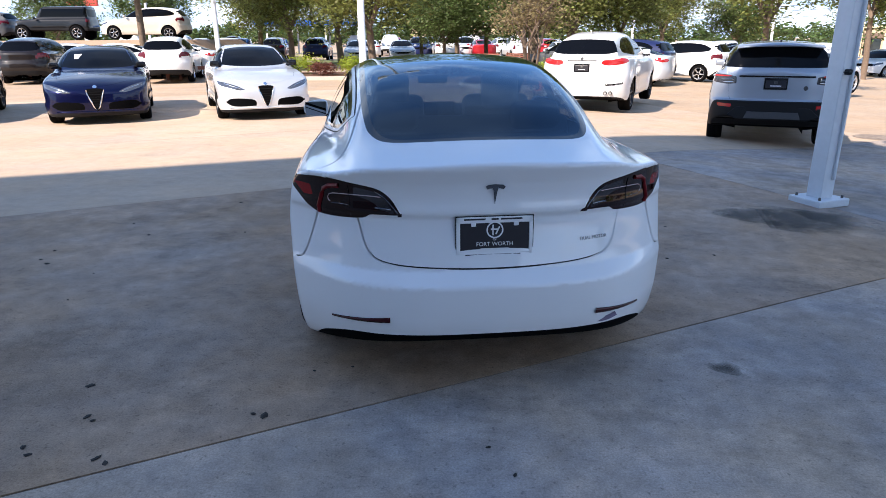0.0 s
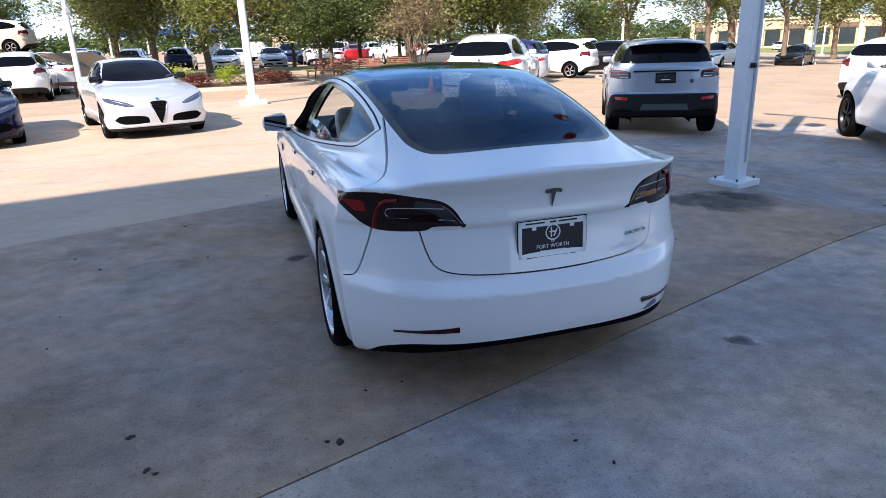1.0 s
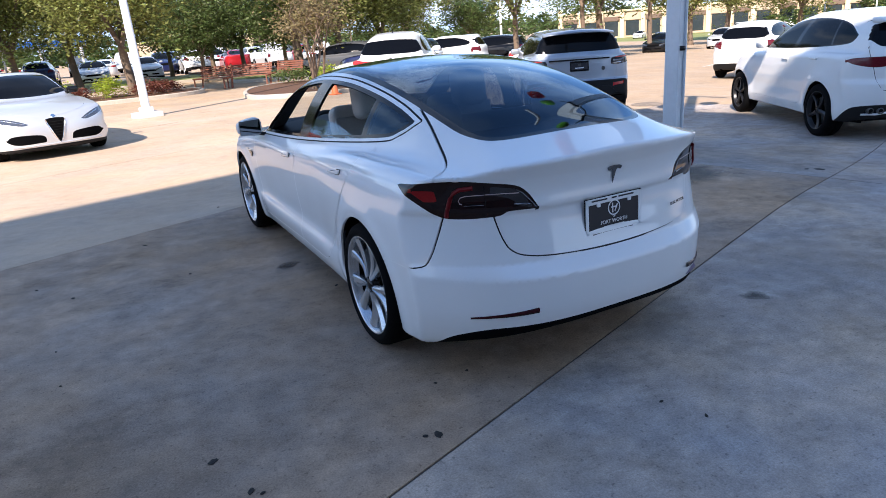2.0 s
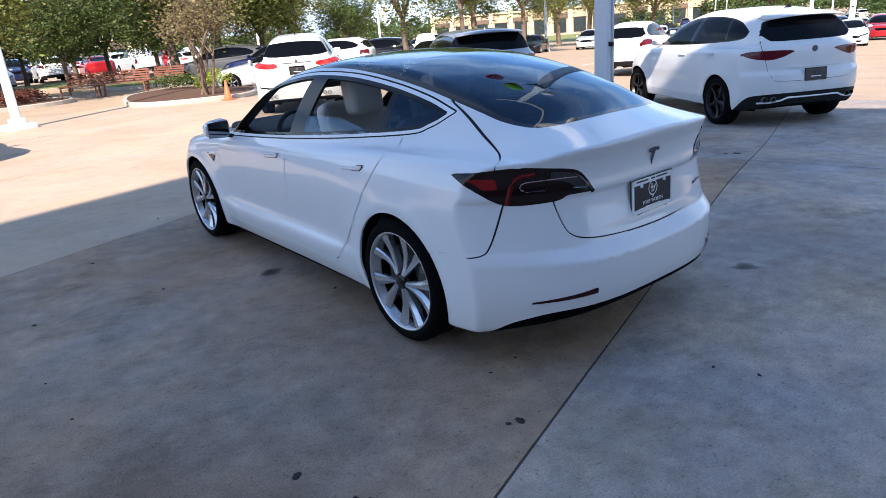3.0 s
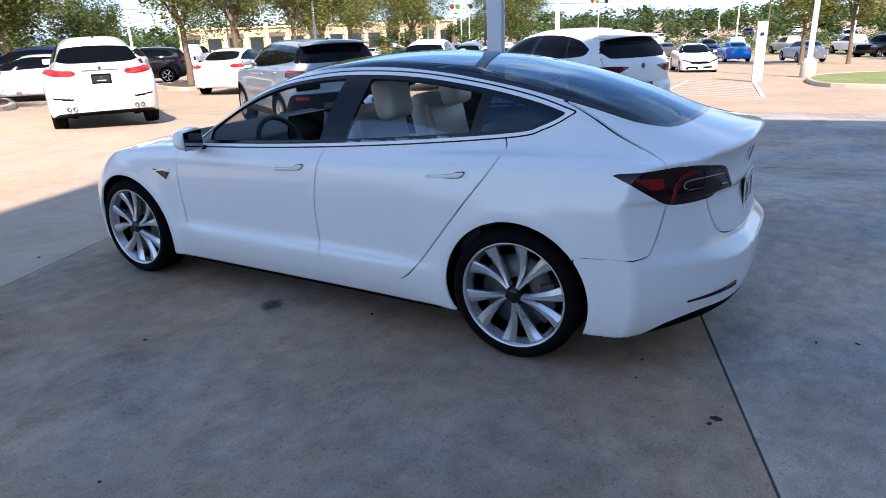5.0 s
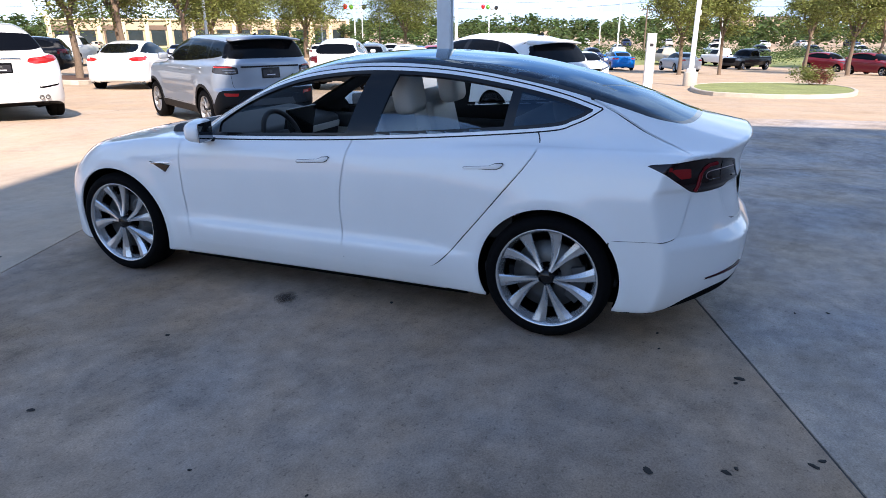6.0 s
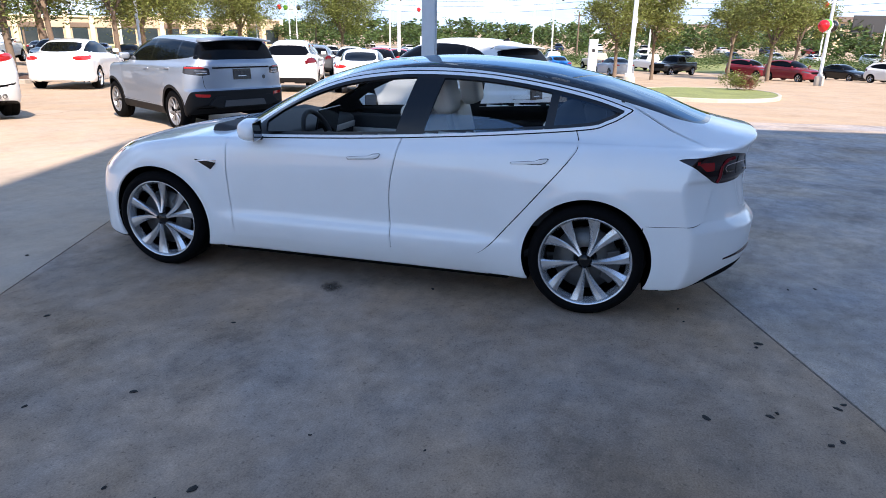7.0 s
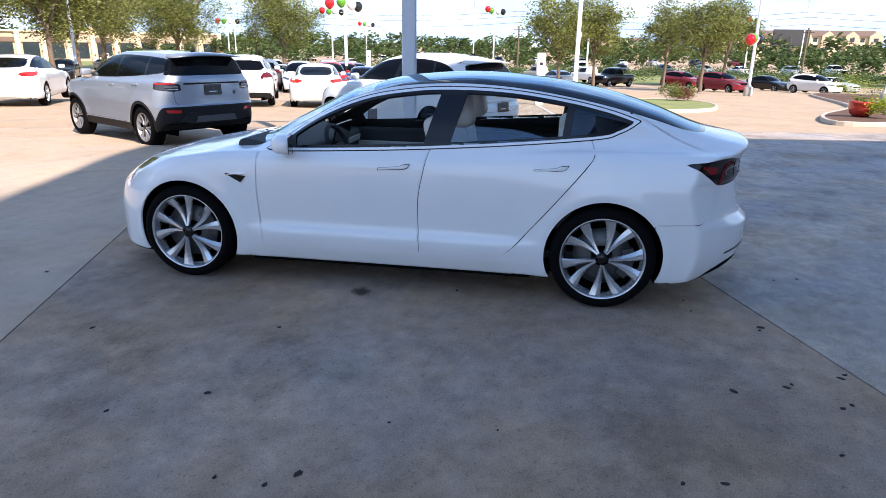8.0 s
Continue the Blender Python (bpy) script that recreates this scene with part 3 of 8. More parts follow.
        if trim:
            tag[inside & (d > -trim)] = "window_trim"
        tag[(nrm[:, 2] < -0.75) & (ctr[:, 2] < 0.45)] = "underbody" if c["step"] < 0.05 else "gone"
        tag[(arch_f(ctr) < 0) & (np.abs(ctr[:, 0]) > 0.45)] = "gone"
        made = []
        shade = {"body": PAINT_FLAKE if flake else PAINT, "cladding": BLACK_PLASTIC, "underbody": DARK_WELL, "windshield": GLASS_DARK, "rear_window": GLASS_DARK, "side_window": GLASS_DARK, "pillar": BLACK_GLOSS,
                 "window_trim": CHROME if c.get("bright") else BLACK_GLOSS, "tail_light": {"smoked": CLEAR_SMOKE, "deep": DARK_RED}.get(c.get("lens"), RED_LENS), "headlight": CLEAR_LENS, "grille": DARK_WELL, "air_intake": DARK_WELL, "spoiler": BLACK_GLOSS, "reflector": RED_LENS}
        for t in sorted(set(tag)):
            if t in ("gone", "gap"):
                continue
            halves = [ctr[:, 1] < wb / 2, ctr[:, 1] >= wb / 2] if t == "cladding" else [np.ones(len(tag), bool)] if t in ("body", "underbody", "windshield", "rear_window", "grille", "spoiler") else [left, ~left]
            for h in halves:
                if ((tag == t) & h).any():
                    me = sh.take((tag == t) & h, 0.0, 0.012 if t == "body" and c["step"] < 0.05 else 0.0)
                    me.materials.append(shade[t])
                    made.append((t, me))
        if gaps:
            me = sh.take((tag != "gone") & (tag != "underbody"), -0.014)
            me.materials.append(DARK_WELL)
            made.append(("inner_shell", me))
        SHELLS[key] = (sh, made)
    sh, made = SHELLS[key]
    for t, me in made:
        ob = link_mesh(t, me, car)
        if t == "body":
            ob.color = (*colour, 1)
            ob.data = me
    wheel_tubs(car, c)
    put_wheels(car, wheels, c["wb"], c["track"], c["wheel_z"], full=c["step"] < 0.05)
    for side in (-1, 1):
        y, z = c["mirror"]
        x = sh.out(y, z) if c["step"] < 0.06 else c["w"] - 0.1
        bm = box((0.19, 0.10, 0.12), Matrix.Translation((side * (x + 0.12), y, z + 0.05)), 0.045, 3)
        ob = part("mirror", bm, BLACK_GLOSS if c.get("dark_mirror") else PAINT_FLAKE if flake else PAINT, car, "", True)
        ob.color = (*colour, 1)
        part("mirror_arm", box((0.10, 0.05, 0.03), Matrix.Translation((side * (x + 0.03), y, z + 0.01)), 0.01), BLACK_PLASTIC, car)
        if c["step"] < 0.05:
            for hy, hz in c["handles"]:
                hx = sh.out(hy, hz)
                h = part("door_handle", box((0.03, 0.19, 0.028), Matrix.Translation((side * (hx + 0.008), hy, hz)), 0.011, 3), PAINT_FLAKE if flake else PAINT, car, "", True)
                h.color = (*colour, 1)
    return car, sh


SHELLS = {}
HERO = dict(
    key="hero", wb=2.875, w=0.925, height=1.45, ends=(-0.98, 3.72), step=0.0165, arch=(0.372, 0.335), belt=0.95, tumble=(0.20, 0.75), flare=0.008, flare_wide=0.05, shelf=0.045, k_haunch=0.07,
    top=[(2.8, 0.84), (2.55, 0.955), (2.2, 1.135), (1.8, 1.32), (1.4, 1.412), (0.95, 1.441), (0.47, 1.415), (0.06, 1.347), (-0.34, 1.235), (-0.667, 1.110), (-0.95, 1.028), (-1.1, 0.985)],
    deck=[(3.75, 0.60), (3.55, 0.735), (3.2, 0.858), (2.9, 0.915), (2.55, 0.96), (2.3, 0.97), (1.1, 0.995), (0.1, 1.045), (-0.3, 1.047), (-0.7, 1.036), (-0.95, 1.022)],
    side=[(0.12, 0.90), (0.20, 0.945), (0.28, 0.983), (0.37, 1.0), (0.395, 0.996), (0.43, 0.977), (0.465, 0.971), (0.56, 0.980), (0.66, 0.9895), (0.75, 0.9945), (0.82, 0.992), (0.90, 0.978), (1.0, 0.94), (1.2, 0.85)],
    side_ends=[(0.12, 0.915), (0.20, 0.945), (0.30, 0.968), (0.45, 0.985), (0.60, 0.994), (0.75, 0.997), (0.88, 0.978), (1.0, 0.935), (1.2, 0.85)],
    wide=[(-0.98, 0.85), (-0.5, 0.893), (0, 0.906), (1.2, 0.895), (2.3, 0.897), (2.875, 0.908), (3.4, 0.90), (3.7, 0.86)],
    back=[(0.12, -0.78), (0.28, -0.895), (0.40, -0.93), (0.545, -0.937), (0.66, -0.912), (0.82, -0.884), (0.848, -0.896), (0.90, -0.890), (0.965, -0.900), (1.005, -0.917), (1.035, -0.930), (1.2, -0.95)],
    nose=[(0.10, 3.67), (0.2, 3.715), (0.45, 3.716), (0.60, 3.68), (0.72, 3.58), (0.9, 3.40)],
    round_back=(0.34, 3.2), round_nose=(0.40, 2.8), k_back=0.017, k_deck=0.06, k_roof=0.10, k_join=0.05,
    low=[(-1, 0.31), (-0.75, 0.24), (-0.4, 0.175), (0.4, 0.165), (2.4, 0.165), (3.3, 0.16), (3.7, 0.2)],
    base=[(-1, 0.57), (-0.6, 0.605), (-0.2, 0.675), (0.3, 0.757), (0.8, 0.815), (1.5, 0.835), (2.1, 0.82), (2.5, 0.77), (2.8, 0.72)])


def hero_car(m):
    c = HERO
    car = thing("electric_sedan", "white electric sedan with silver alloy wheels on the shaded concrete", "car", m)
    white = (0.82, 0.825, 0.83)
    sh = Shell(car_form(c), (-1.07, -1.1, 0.08), (1.07, 3.85, 1.5), c["step"])
    gap = 0.0033
    arch = lambda p: np.minimum(np.hypot(p[:, 1], p[:, 2] - c["arch"][1]), np.hypot(p[:, 1] - c["wb"], p[:, 2] - c["arch"][1])) - c["arch"][0]
    outer = lambda p, n: np.abs(p[:, 0]) > 0.5
    sh.cut(arch, outer)
    flank = lambda p, n: np.abs(n[:, 0]) > 0.25
    high = lambda p, n: (np.abs(n[:, 0]) > 0.30) & (p[:, 2] > 0.8)
    dlo = seen_side(outline([(2.28, 0.935, 1), (2.17, 1.0), (1.94, 1.155), (1.62, 1.285), (1.31, 1.342), (1.02, 1.36), (0.655, 1.348), (0.30, 1.30), (0.02, 1.24), (-0.185, 1.175, 1), (-0.06, 1.105), (0.146, 1.06), (1.13, 0.985), (2.0, 0.94)]))
    sh.cut(dlo, high)
    sh.cut(lambda p: dlo(p) - 0.007, high)
    sh.cut(lambda p: dlo(p) + 0.015, high)
    sh.cut(lambda p: dlo(p) + 0.034, high)
    bars = [(1.03, 1.20, 0.28), (0.265, 0.315, 0.12), (2.05, 2.09, -0.25)]
    for y0, y1, lean in bars:
        for yb in (y0, y1):
            sh.cut(lambda p: p[:, 1] + lean * (p[:, 2] - 0.95) - yb, high)
    wound = curve_of((1.3, 1.10), (1.05, 1.115), (0.85, 1.127), (0.655, 1.12), (0.443, 1.08), (0.30, 1.04), (0.15, 0.985))
    sh.cut(lambda p: p[:, 2] - wound(p[:, 1]), lambda p, n: high(p, n) & (p[:, 0] < 0) & (dlo(p) < 0.03))
    over = lambda p, n: (n[:, 2] > 0.3) & (p[:, 2] > 0.9)
    # front screen, roof and rear screen: one dark sheet from cowl to boot
    canopy = seen_top(outline([(0.0, 2.66), (0.36, 2.62), (0.66, 2.43, 1), (0.615, 2.0), (0.575, 1.55), (0.565, 1.0), (0.56, 0.5), (0.55, 0.0), (0.535, -0.30), (0.505, -0.48), (0.43, -0.595), (0.25, -0.65), (0.0, -0.668),
                               (-0.25, -0.65), (-0.43, -0.595), (-0.505, -0.48), (-0.535, -0.30), (-0.55, 0.0), (-0.56, 0.5), (-0.565, 1.0), (-0.575, 1.55), (-0.615, 2.0), (-0.66, 2.43, 1), (-0.36, 2.62)]))
    sh.cut(canopy, over)
    sh.cut(lambda p: canopy(p) + 0.03, over)
    for y0 in (1.62, 0.36):
        sh.cut(lambda p: p[:, 1] + 0.1 * p[:, 0] ** 2 - y0, over)
    tail = lambda p: tail_o(np.abs(p[:, 0]) + p[:, 1] + 0.87, p[:, 2])
    tail_o = outline([(0.385, 0.838, 1), (0.455, 0.915), (0.52, 0.95), (0.66, 0.968), (0.85, 0.982), (1.05, 0.975), (1.285, 0.955, 1), (1.09, 0.868), (0.97, 0.822), (0.86, 0.812), (0.68, 0.815), (0.60, 0.822), (0.555, 0.838)])
    red_o = outline([(1.175, 0.940, 1), (1.0, 0.938, 1), (0.985, 0.890, 1), (1.075, 0.890, 1)], 3)
    red = lambda p: red_o(np.abs(p[:, 0]) + p[:, 1] + 0.87, p[:, 2])
    clear_o = outline([(0.43, 0.852, 1), (0.50, 0.925), (0.62, 0.948), (0.66, 0.95, 1), (0.66, 0.915, 1), (0.56, 0.895), (0.49, 0.858, 1)], 4)
    clear = lambda p: clear_o(np.abs(p[:, 0]) + p[:, 1] + 0.87, p[:, 2])
    aft = lambda p, n: (p[:, 1] < -0.25) & (p[:, 2] > 0.7) & (n[:, 2] < 0.95)
    sh.cut(tail, aft)
    sh.cut(red, aft)
    sh.cut(clear, aft)
    behind = lambda p, n: (n[:, 1] < -0.25) & (p[:, 1] < -0.4)
    for z0 in (0.548, 0.578, 0.607):   # the bumper's ledge
        sh.cut(lambda p: p[:, 2] - z0, lambda p, n: (p[:, 1] < -0.45) & (n[:, 1] < -0.1))
    # raised at the rear: the black diffuser also stands in for shade under the bumper
    sill = curve_of((-1.2, 0.345), (-0.85, 0.318), (-0.70, 0.272), (-0.58, 0.205), (-0.50, 0.178), (-0.3, 0.172), (1.5, 0.170), (3.0, 0.172), (3.6, 0.19))
    sh.cut(lambda p: p[:, 2] - sill(p[:, 1]))
    light_o = outline([(3.10, 0.835, 1), (3.28, 0.80), (3.47, 0.70), (3.52, 0.63, 1), (3.40, 0.645), (3.26, 0.735)], 4)
    light = seen_side(light_o)
    fore = lambda p, n: (p[:, 1] > 2.9) & (np.abs(p[:, 0]) > 0.45)
    sh.cut(light, fore)
    front_door = seen_side(outline([(2.30, 0.965, 1), (2.318, 0.89), (2.326, 0.58), (2.305, 0.275, 1), (1.197, 0.295, 1), (1.208, 0.62), (1.168, 0.86), (1.12, 1.06, 1), (1.7, 1.05, 1)], 5))
    rear_door = seen_side(outline([(1.197, 0.295, 1), (0.80, 0.292), (0.68, 0.302), (0.59, 0.355), (0.45, 0.52), (0.262, 0.755), (0.13, 0.925), (0.095, 1.0), (0.135, 1.10, 1), (0.6, 1.1, 1), (1.12, 1.06, 1), (1.168, 0.86), (1.208, 0.62)], 5))
    lid = seen_end(outline([(0.0, 0.612), (0.30, 0.622), (0.45, 0.637), (0.515, 0.665), (0.545, 0.72), (0.575, 0.845, 1), (0.62, 0.97, 1), (0.63, 1.2, 1), (-0.63, 1.2, 1), (-0.62, 0.97, 1), (-0.575, 0.845, 1), (-0.545, 0.72), (-0.515, 0.665), (-0.45, 0.637), (-0.30, 0.622)], 5))
    boot_edge = curve_of((-1.2, 1.5), (-0.74, 1.0), (-0.69, 0.86), (-0.65, 0.775), (-0.606, 0.702), (-0.54, 0.648), (-0.387, 0.600), (-0.20, 0.562), (0.0, 0.53))
    boot = lambda p: np.maximum(np.abs(p[:, 0]) - boot_edge(p[:, 1]), p[:, 1] + 0.10)
    on_top = lambda p, n: (np.abs(p[:, 0]) > 0.47) & (p[:, 1] < -0.125) & (p[:, 2] > 0.945)
    bumper_o = outline([(-0.30, 0.575, 1), (-0.46, 0.582), (-0.59, 0.594), (-0.628, 0.64), (-0.655, 0.80, 1), (-0.665, 0.84, 1), (-1.4, 0.84, 1), (-1.4, 0.0, 1), (-0.30, 0.0, 1)], 5)
    bumper = seen_side(bumper_o)
    flank_b = lambda p, n: (np.abs(n[:, 0]) > 0.55) & (p[:, 1] < -0.2)
    bonnet = seen_top(outline([(0.0, 3.60), (0.30, 3.57), (0.52, 3.42), (0.63, 3.15), (0.70, 2.75), (0.72, 2.50, 1), (0.0, 2.68, 1), (-0.72, 2.50, 1), (-0.70, 2.75), (-0.63, 3.15), (-0.52, 3.42), (-0.30, 3.57)], 5))
    ahead = lambda p, n: (n[:, 2] > 0.4) & (p[:, 1] > 2.3)
    below = lambda p, n: flank(p, n) & (p[:, 2] < 1.12)
    lower = lambda p, n: behind(p, n) & (p[:, 2] < 0.86)
    seams = [(front_door, below), (rear_door, below), (lid, lower), (boot, on_top), (bumper, flank_b), (bonnet, ahead)]
    widths = [gap, gap, gap, 0.006, gap, gap]
    for (f, at), half in zip(seams, widths):
        sh.cut(lambda p: f(p) - half, at)
        sh.cut(lambda p: f(p) + half, at)
    ctr, nrm = sh.centres()
    left = ctr[:, 0] < 0
    tag = np.full(len(ctr), "body", dtype=object)
    tag[(front_door(ctr) < 0) & below(ctr, nrm)] = "front_door"
    tag[(rear_door(ctr) < 0) & below(ctr, nrm)] = "rear_door"
    tag[(bonnet(ctr) < 0) & ahead(ctr, nrm)] = "bonnet"
    tag[((lid(ctr) < 0) & behind(ctr, nrm)) | ((boot(ctr) < 0) & (ctr[:, 2] > 0.955) & (ctr[:, 1] < -0.15))] = "boot_lid"
    tag[(tag == "body") & (((bumper(ctr) < 0) & (ctr[:, 1] < -0.3)) | (behind(ctr, nrm) & (ctr[:, 2] < 0.84)))] = "rear_bumper"
    for (f, at), half in zip(seams, widths):
        tag[(np.abs(f(ctr)) < half) & at(ctr, nrm)] = "gap"
    dark = (ctr[:, 2] - sill(ctr[:, 1]) < 0) & (nrm[:, 2] < 0.6)
    tag[dark & (ctr[:, 1] < 0)] = "diffuser"
    tag[dark & (ctr[:, 1] >= 0) & (ctr[:, 1] <= c["wb"])] = "sill_strip"
    tag[dark & (ctr[:, 1] > c["wb"])] = "front_lip"
    tag[(tail(ctr) < 0) & aft(ctr, nrm)] = "tail_light"
    tag[(red(ctr) < 0) & aft(ctr, nrm)] = "side_reflector"
    tag[(clear(ctr) < 0) & aft(ctr, nrm)] = "reversing_lens"
    tag[(light(ctr) < 0) & fore(ctr, nrm)] = "headlight"
    cap = canopy(ctr)
    glass = (cap < 0) & over(ctr, nrm)
    yb = ctr[:, 1] + 0.1 * ctr[:, 0] ** 2
    tag[glass & (yb > 1.62)] = "windshield"
    tag[glass & (yb <= 1.62) & (yb > 0.36)] = "roof_glass"
    tag[glass & (yb <= 0.36)] = "rear_window"
    tag[glass & (cap > -0.03)] = "glass_border"
    d = dlo(ctr)
    inside = (d < 0) & high(ctr, nrm)
    lean_y = lambda lean: ctr[:, 1] + lean * (ctr[:, 2] - 0.95)
    tag[inside & (lean_y(0.28) > 1.20)] = "front_window"
    tag[inside & (lean_y(0.28) < 1.03)] = "rear_door_window"
    tag[(tag == "rear_door_window") & left & (ctr[:, 2] > wound(ctr[:, 1]))] = "gone"
    tag[inside & (lean_y(0.12) < 0.265)] = "quarter_window"
    for (y0, y1, lean), word in zip(bars, ("pillar_trim", "quarter_divider", "mirror_sail")):
        tag[inside & (lean_y(lean) > y0) & (lean_y(lean) < y1)] = word
    tag[inside & (lean_y(-0.25) > 2.09)] = "mirror_sail"
    tag[inside & (d > -0.034) & (ctr[:, 2] > 1.01 + 0.07 * (1.1 - ctr[:, 1]))] = "window_surround"
    tag[inside & (d > -0.015)] = "window_trim"
    tag[(d > 0) & (d < 0.007) & high(ctr, nrm)] = "window_seal"
    tag[(nrm[:, 2] < -0.75) & (ctr[:, 2] < 0.45)] = "underbody"
    tag[(arch(ctr) < 0) & outer(ctr, nrm)] = "gone"
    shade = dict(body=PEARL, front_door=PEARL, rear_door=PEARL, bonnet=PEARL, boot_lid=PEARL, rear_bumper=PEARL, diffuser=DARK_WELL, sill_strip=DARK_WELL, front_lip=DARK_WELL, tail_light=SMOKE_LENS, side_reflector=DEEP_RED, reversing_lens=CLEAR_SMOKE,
                 reflector=SMOKE_LENS, headlight=BLUE_LENS, windshield=GLASS_CLEAR, roof_glass=GLASS_ROOF, rear_window=GLASS_TINT, glass_border=ROOF_EDGE, front_window=GLASS_CLEAR, rear_door_window=GLASS_CLEAR,
                 quarter_window=GLASS_TINT, pillar_trim=BLACK_GLOSS, quarter_divider=BLACK_GLOSS, mirror_sail=BLACK_GLOSS, window_surround=BLACK_GLOSS, window_seal=BLACK_PLASTIC, window_trim=SATIN, underbody=DARK_WELL)
    remarks = dict(rear_door_window="clear side pane", window_trim="chrome strip round the side windows, its sky reflection coloured in near-white", roof_glass="dark tinted glass roof", tail_light="smoked dark red tail lamp", side_reflector="bright red reflector", window_surround="gloss black frame",
                 quarter_window="small fixed rear side pane", rear_bumper="white bumper with a scuff", diffuser="black plastic underside, blackened for the shade beneath")
    single = ("body", "bonnet", "boot_lid", "rear_bumper", "diffuser", "windshield", "roof_glass", "rear_window", "glass_border", "underbody")
    lamps = {}
    for t in sorted(set(tag), key=lambda s: (s in ("side_reflector", "reversing_lens"), s)):
        if t in ("gone", "gap"):
            continue
        for h in ([np.ones(len(tag), bool)] if t in single else [left, ~left]):
            pick = (tag == t) & h
            if not pick.any() or (t == "front_window" and ctr[pick][:, 0].mean() < 0):   # the driver's window is wound down
                continue
            me = sh.take(pick, 0.0015 if t == "window_trim" else 0.0, 0.014 if shade[t] in (PEARL, SATIN, SMOKE_LENS) else 0.0)
            me.materials.append(shade[t])
            owner = lamps[h[0]] if t in ("side_reflector", "reversing_lens") else car
            ob = link_mesh(t, me, owner, remarks.get(t, ""))
            ob.color = (*white, 1)
            if t == "tail_light":
                lamps[h[0]] = ob
            if shade[t] in (GLASS_CLEAR, GLASS_TINT, GLASS_ROOF):
                ob.visible_shadow = False
    hidden = ("gone", "underbody", "windshield", "roof_glass", "rear_window", "front_window", "rear_door_window", "quarter_window")
    me = sh.take(~np.isin(tag, hidden), -0.016)
    me.materials.append(DARK_TRIM)
    link_mesh("inner_shell", me, car, "dark cabin lining")
    wheel_tubs(car, c)
    put_wheels(car, wheel_meshes(0.335, 0.268, 0.235, 10, ALLOY, True), c["wb"], 0.788, 0.333, "silver twin-spoke alloy wheel")
    # flush door handles
    for side in (-1, 1):
        for y, z in ((1.365, 0.862), (0.355, 0.895)):
            x = sh.out(y, z)
            turn = pose(side * (x + 0.001), y, z, -4.5, 0, 0)
            grip = [(-0.104, -0.011), (-0.108, -0.003), (-0.10, 0.002), (0.03, 0.004), (0.062, 0.014), (0.100, 0.015), (0.106, 0.010), (0.088, -0.006), (0.068, -0.012)]
            lie = Matrix(((0, 0, side, 0), (-1, 0, 0, 0), (0, 1, 0, 0), (0, 0, 0, 1)))
            part("handle_recess", prism([(a * 1.035, b * 1.22 + (0.0006 if b > 0 else -0.0006)) for a, b in grip], 0.003, turn @ lie @ Matrix.Translation((0, 0, -0.001))), BLACK_GLOSS, car, "dark slot round the handle")
            grip_ob = part("door_handle", prism(grip, 0.009, turn @ lie @ Matrix.Translation((0, 0, -0.003)), 0.002), PEARL, car, "flush white door handle with a raised end", True)
            grip_ob.color = (*white, 1)
        # side marker camera with a bright edge
        x = sh.out(2.47, 0.735)
        tri = [(-0.085, -0.018), (0.075, -0.002), (0.035, 0.043)]
        place = Matrix.Translation((side * (x - 0.004), 2.47, 0.757)) @ Matrix(((0, 0, side, 0), (-1, 0, 0, 0), (0, -1, 0, 0), (0, 0, 0, 1)))
        vent = part("side_marker", prism(tri, 0.010, place, 0.002), BLACK_GLOSS, car, "black triangular side marker")
        part("marker_edge", box((0.010, 0.155, 0.006), pose(side * (x + 0.004), 2.465, 0.77, -5, 0, 0), 0.002), CHROME, vent)
        # door mirror: pedestal, white cap, glass
        xm = sh.out(2.12, 0.93)
        bm = bmesh.new()
        bmesh.ops.create_uvsphere(bm, u_segments=24, v_segments=16, radius=1)
        for v in bm.verts:
            px, py, pz = v.co
            sx = math.copysign(abs(px) ** 0.65, px)
            sy = math.copysign(abs(py) ** 0.7, py)
            sz = math.copysign(abs(pz) ** 0.65, pz)
            if sy < -0.45:
                sy = -0.45
            v.co = (side * (xm + 0.118 + 0.098 * sx), 2.10 + 0.085 * sy - 0.05 * (sx + 1) / 2, 0.995 + 0.066 * sz * (1 - 0.18 * sx))
        cap_ob = part("door_mirror", bm, PEARL, car, "white door mirror", True)
        cap_ob.color = (*white, 1)
        part("mirror_glass", box((0.170, 0.006, 0.108), pose(side * (xm + 0.118), 2.035, 0.995, 0, 0, side * -14), 0.0025), MIRROR, cap_ob, "mirror glass")
        part("mirror_foot", box((0.12, 0.07, 0.028), pose(side * (xm + 0.035), 2.10, 0.938, 0, side * -14, 0), 0.010), BLACK_GLOSS, cap_ob, "black mirror foot")
    # boot: number plate in its frame, badge, lettering
    yp = sh.end(0.0, 0.75, 0.0, -1.2) - 0.004
    upright = Matrix(((1, 0, 0, 0), (0, 0, -1, 0), (0, 1, 0, 0), (0, 0, 0, 1)))
    lean = pose(0, 0, 0, -3, 0, 0)
    hold = part("plate_frame", bmesh.new(), CHROME, car, "white and chrome dealer plate frame")
    bm = bmesh.new()
    for sx, sz, px, pz in ((0.324, 0.026, 0, 0.076), (0.324, 0.028, 0, -0.075), (0.016, 0.178, -0.154, 0), (0.016, 0.178, 0.154, 0)):
        add_box(bm, (sx, 0.008, sz), Matrix.Translation((px, 0, pz)), 0.003)
    bm.to_mesh(hold.data)
    bm.free()
    hold.data.materials.clear()
    hold.data.materials.append(WHITE_TEXT)
    hold.matrix_basis = pose(0.0, yp - 0.006, 0.742, -2, 0, 0)
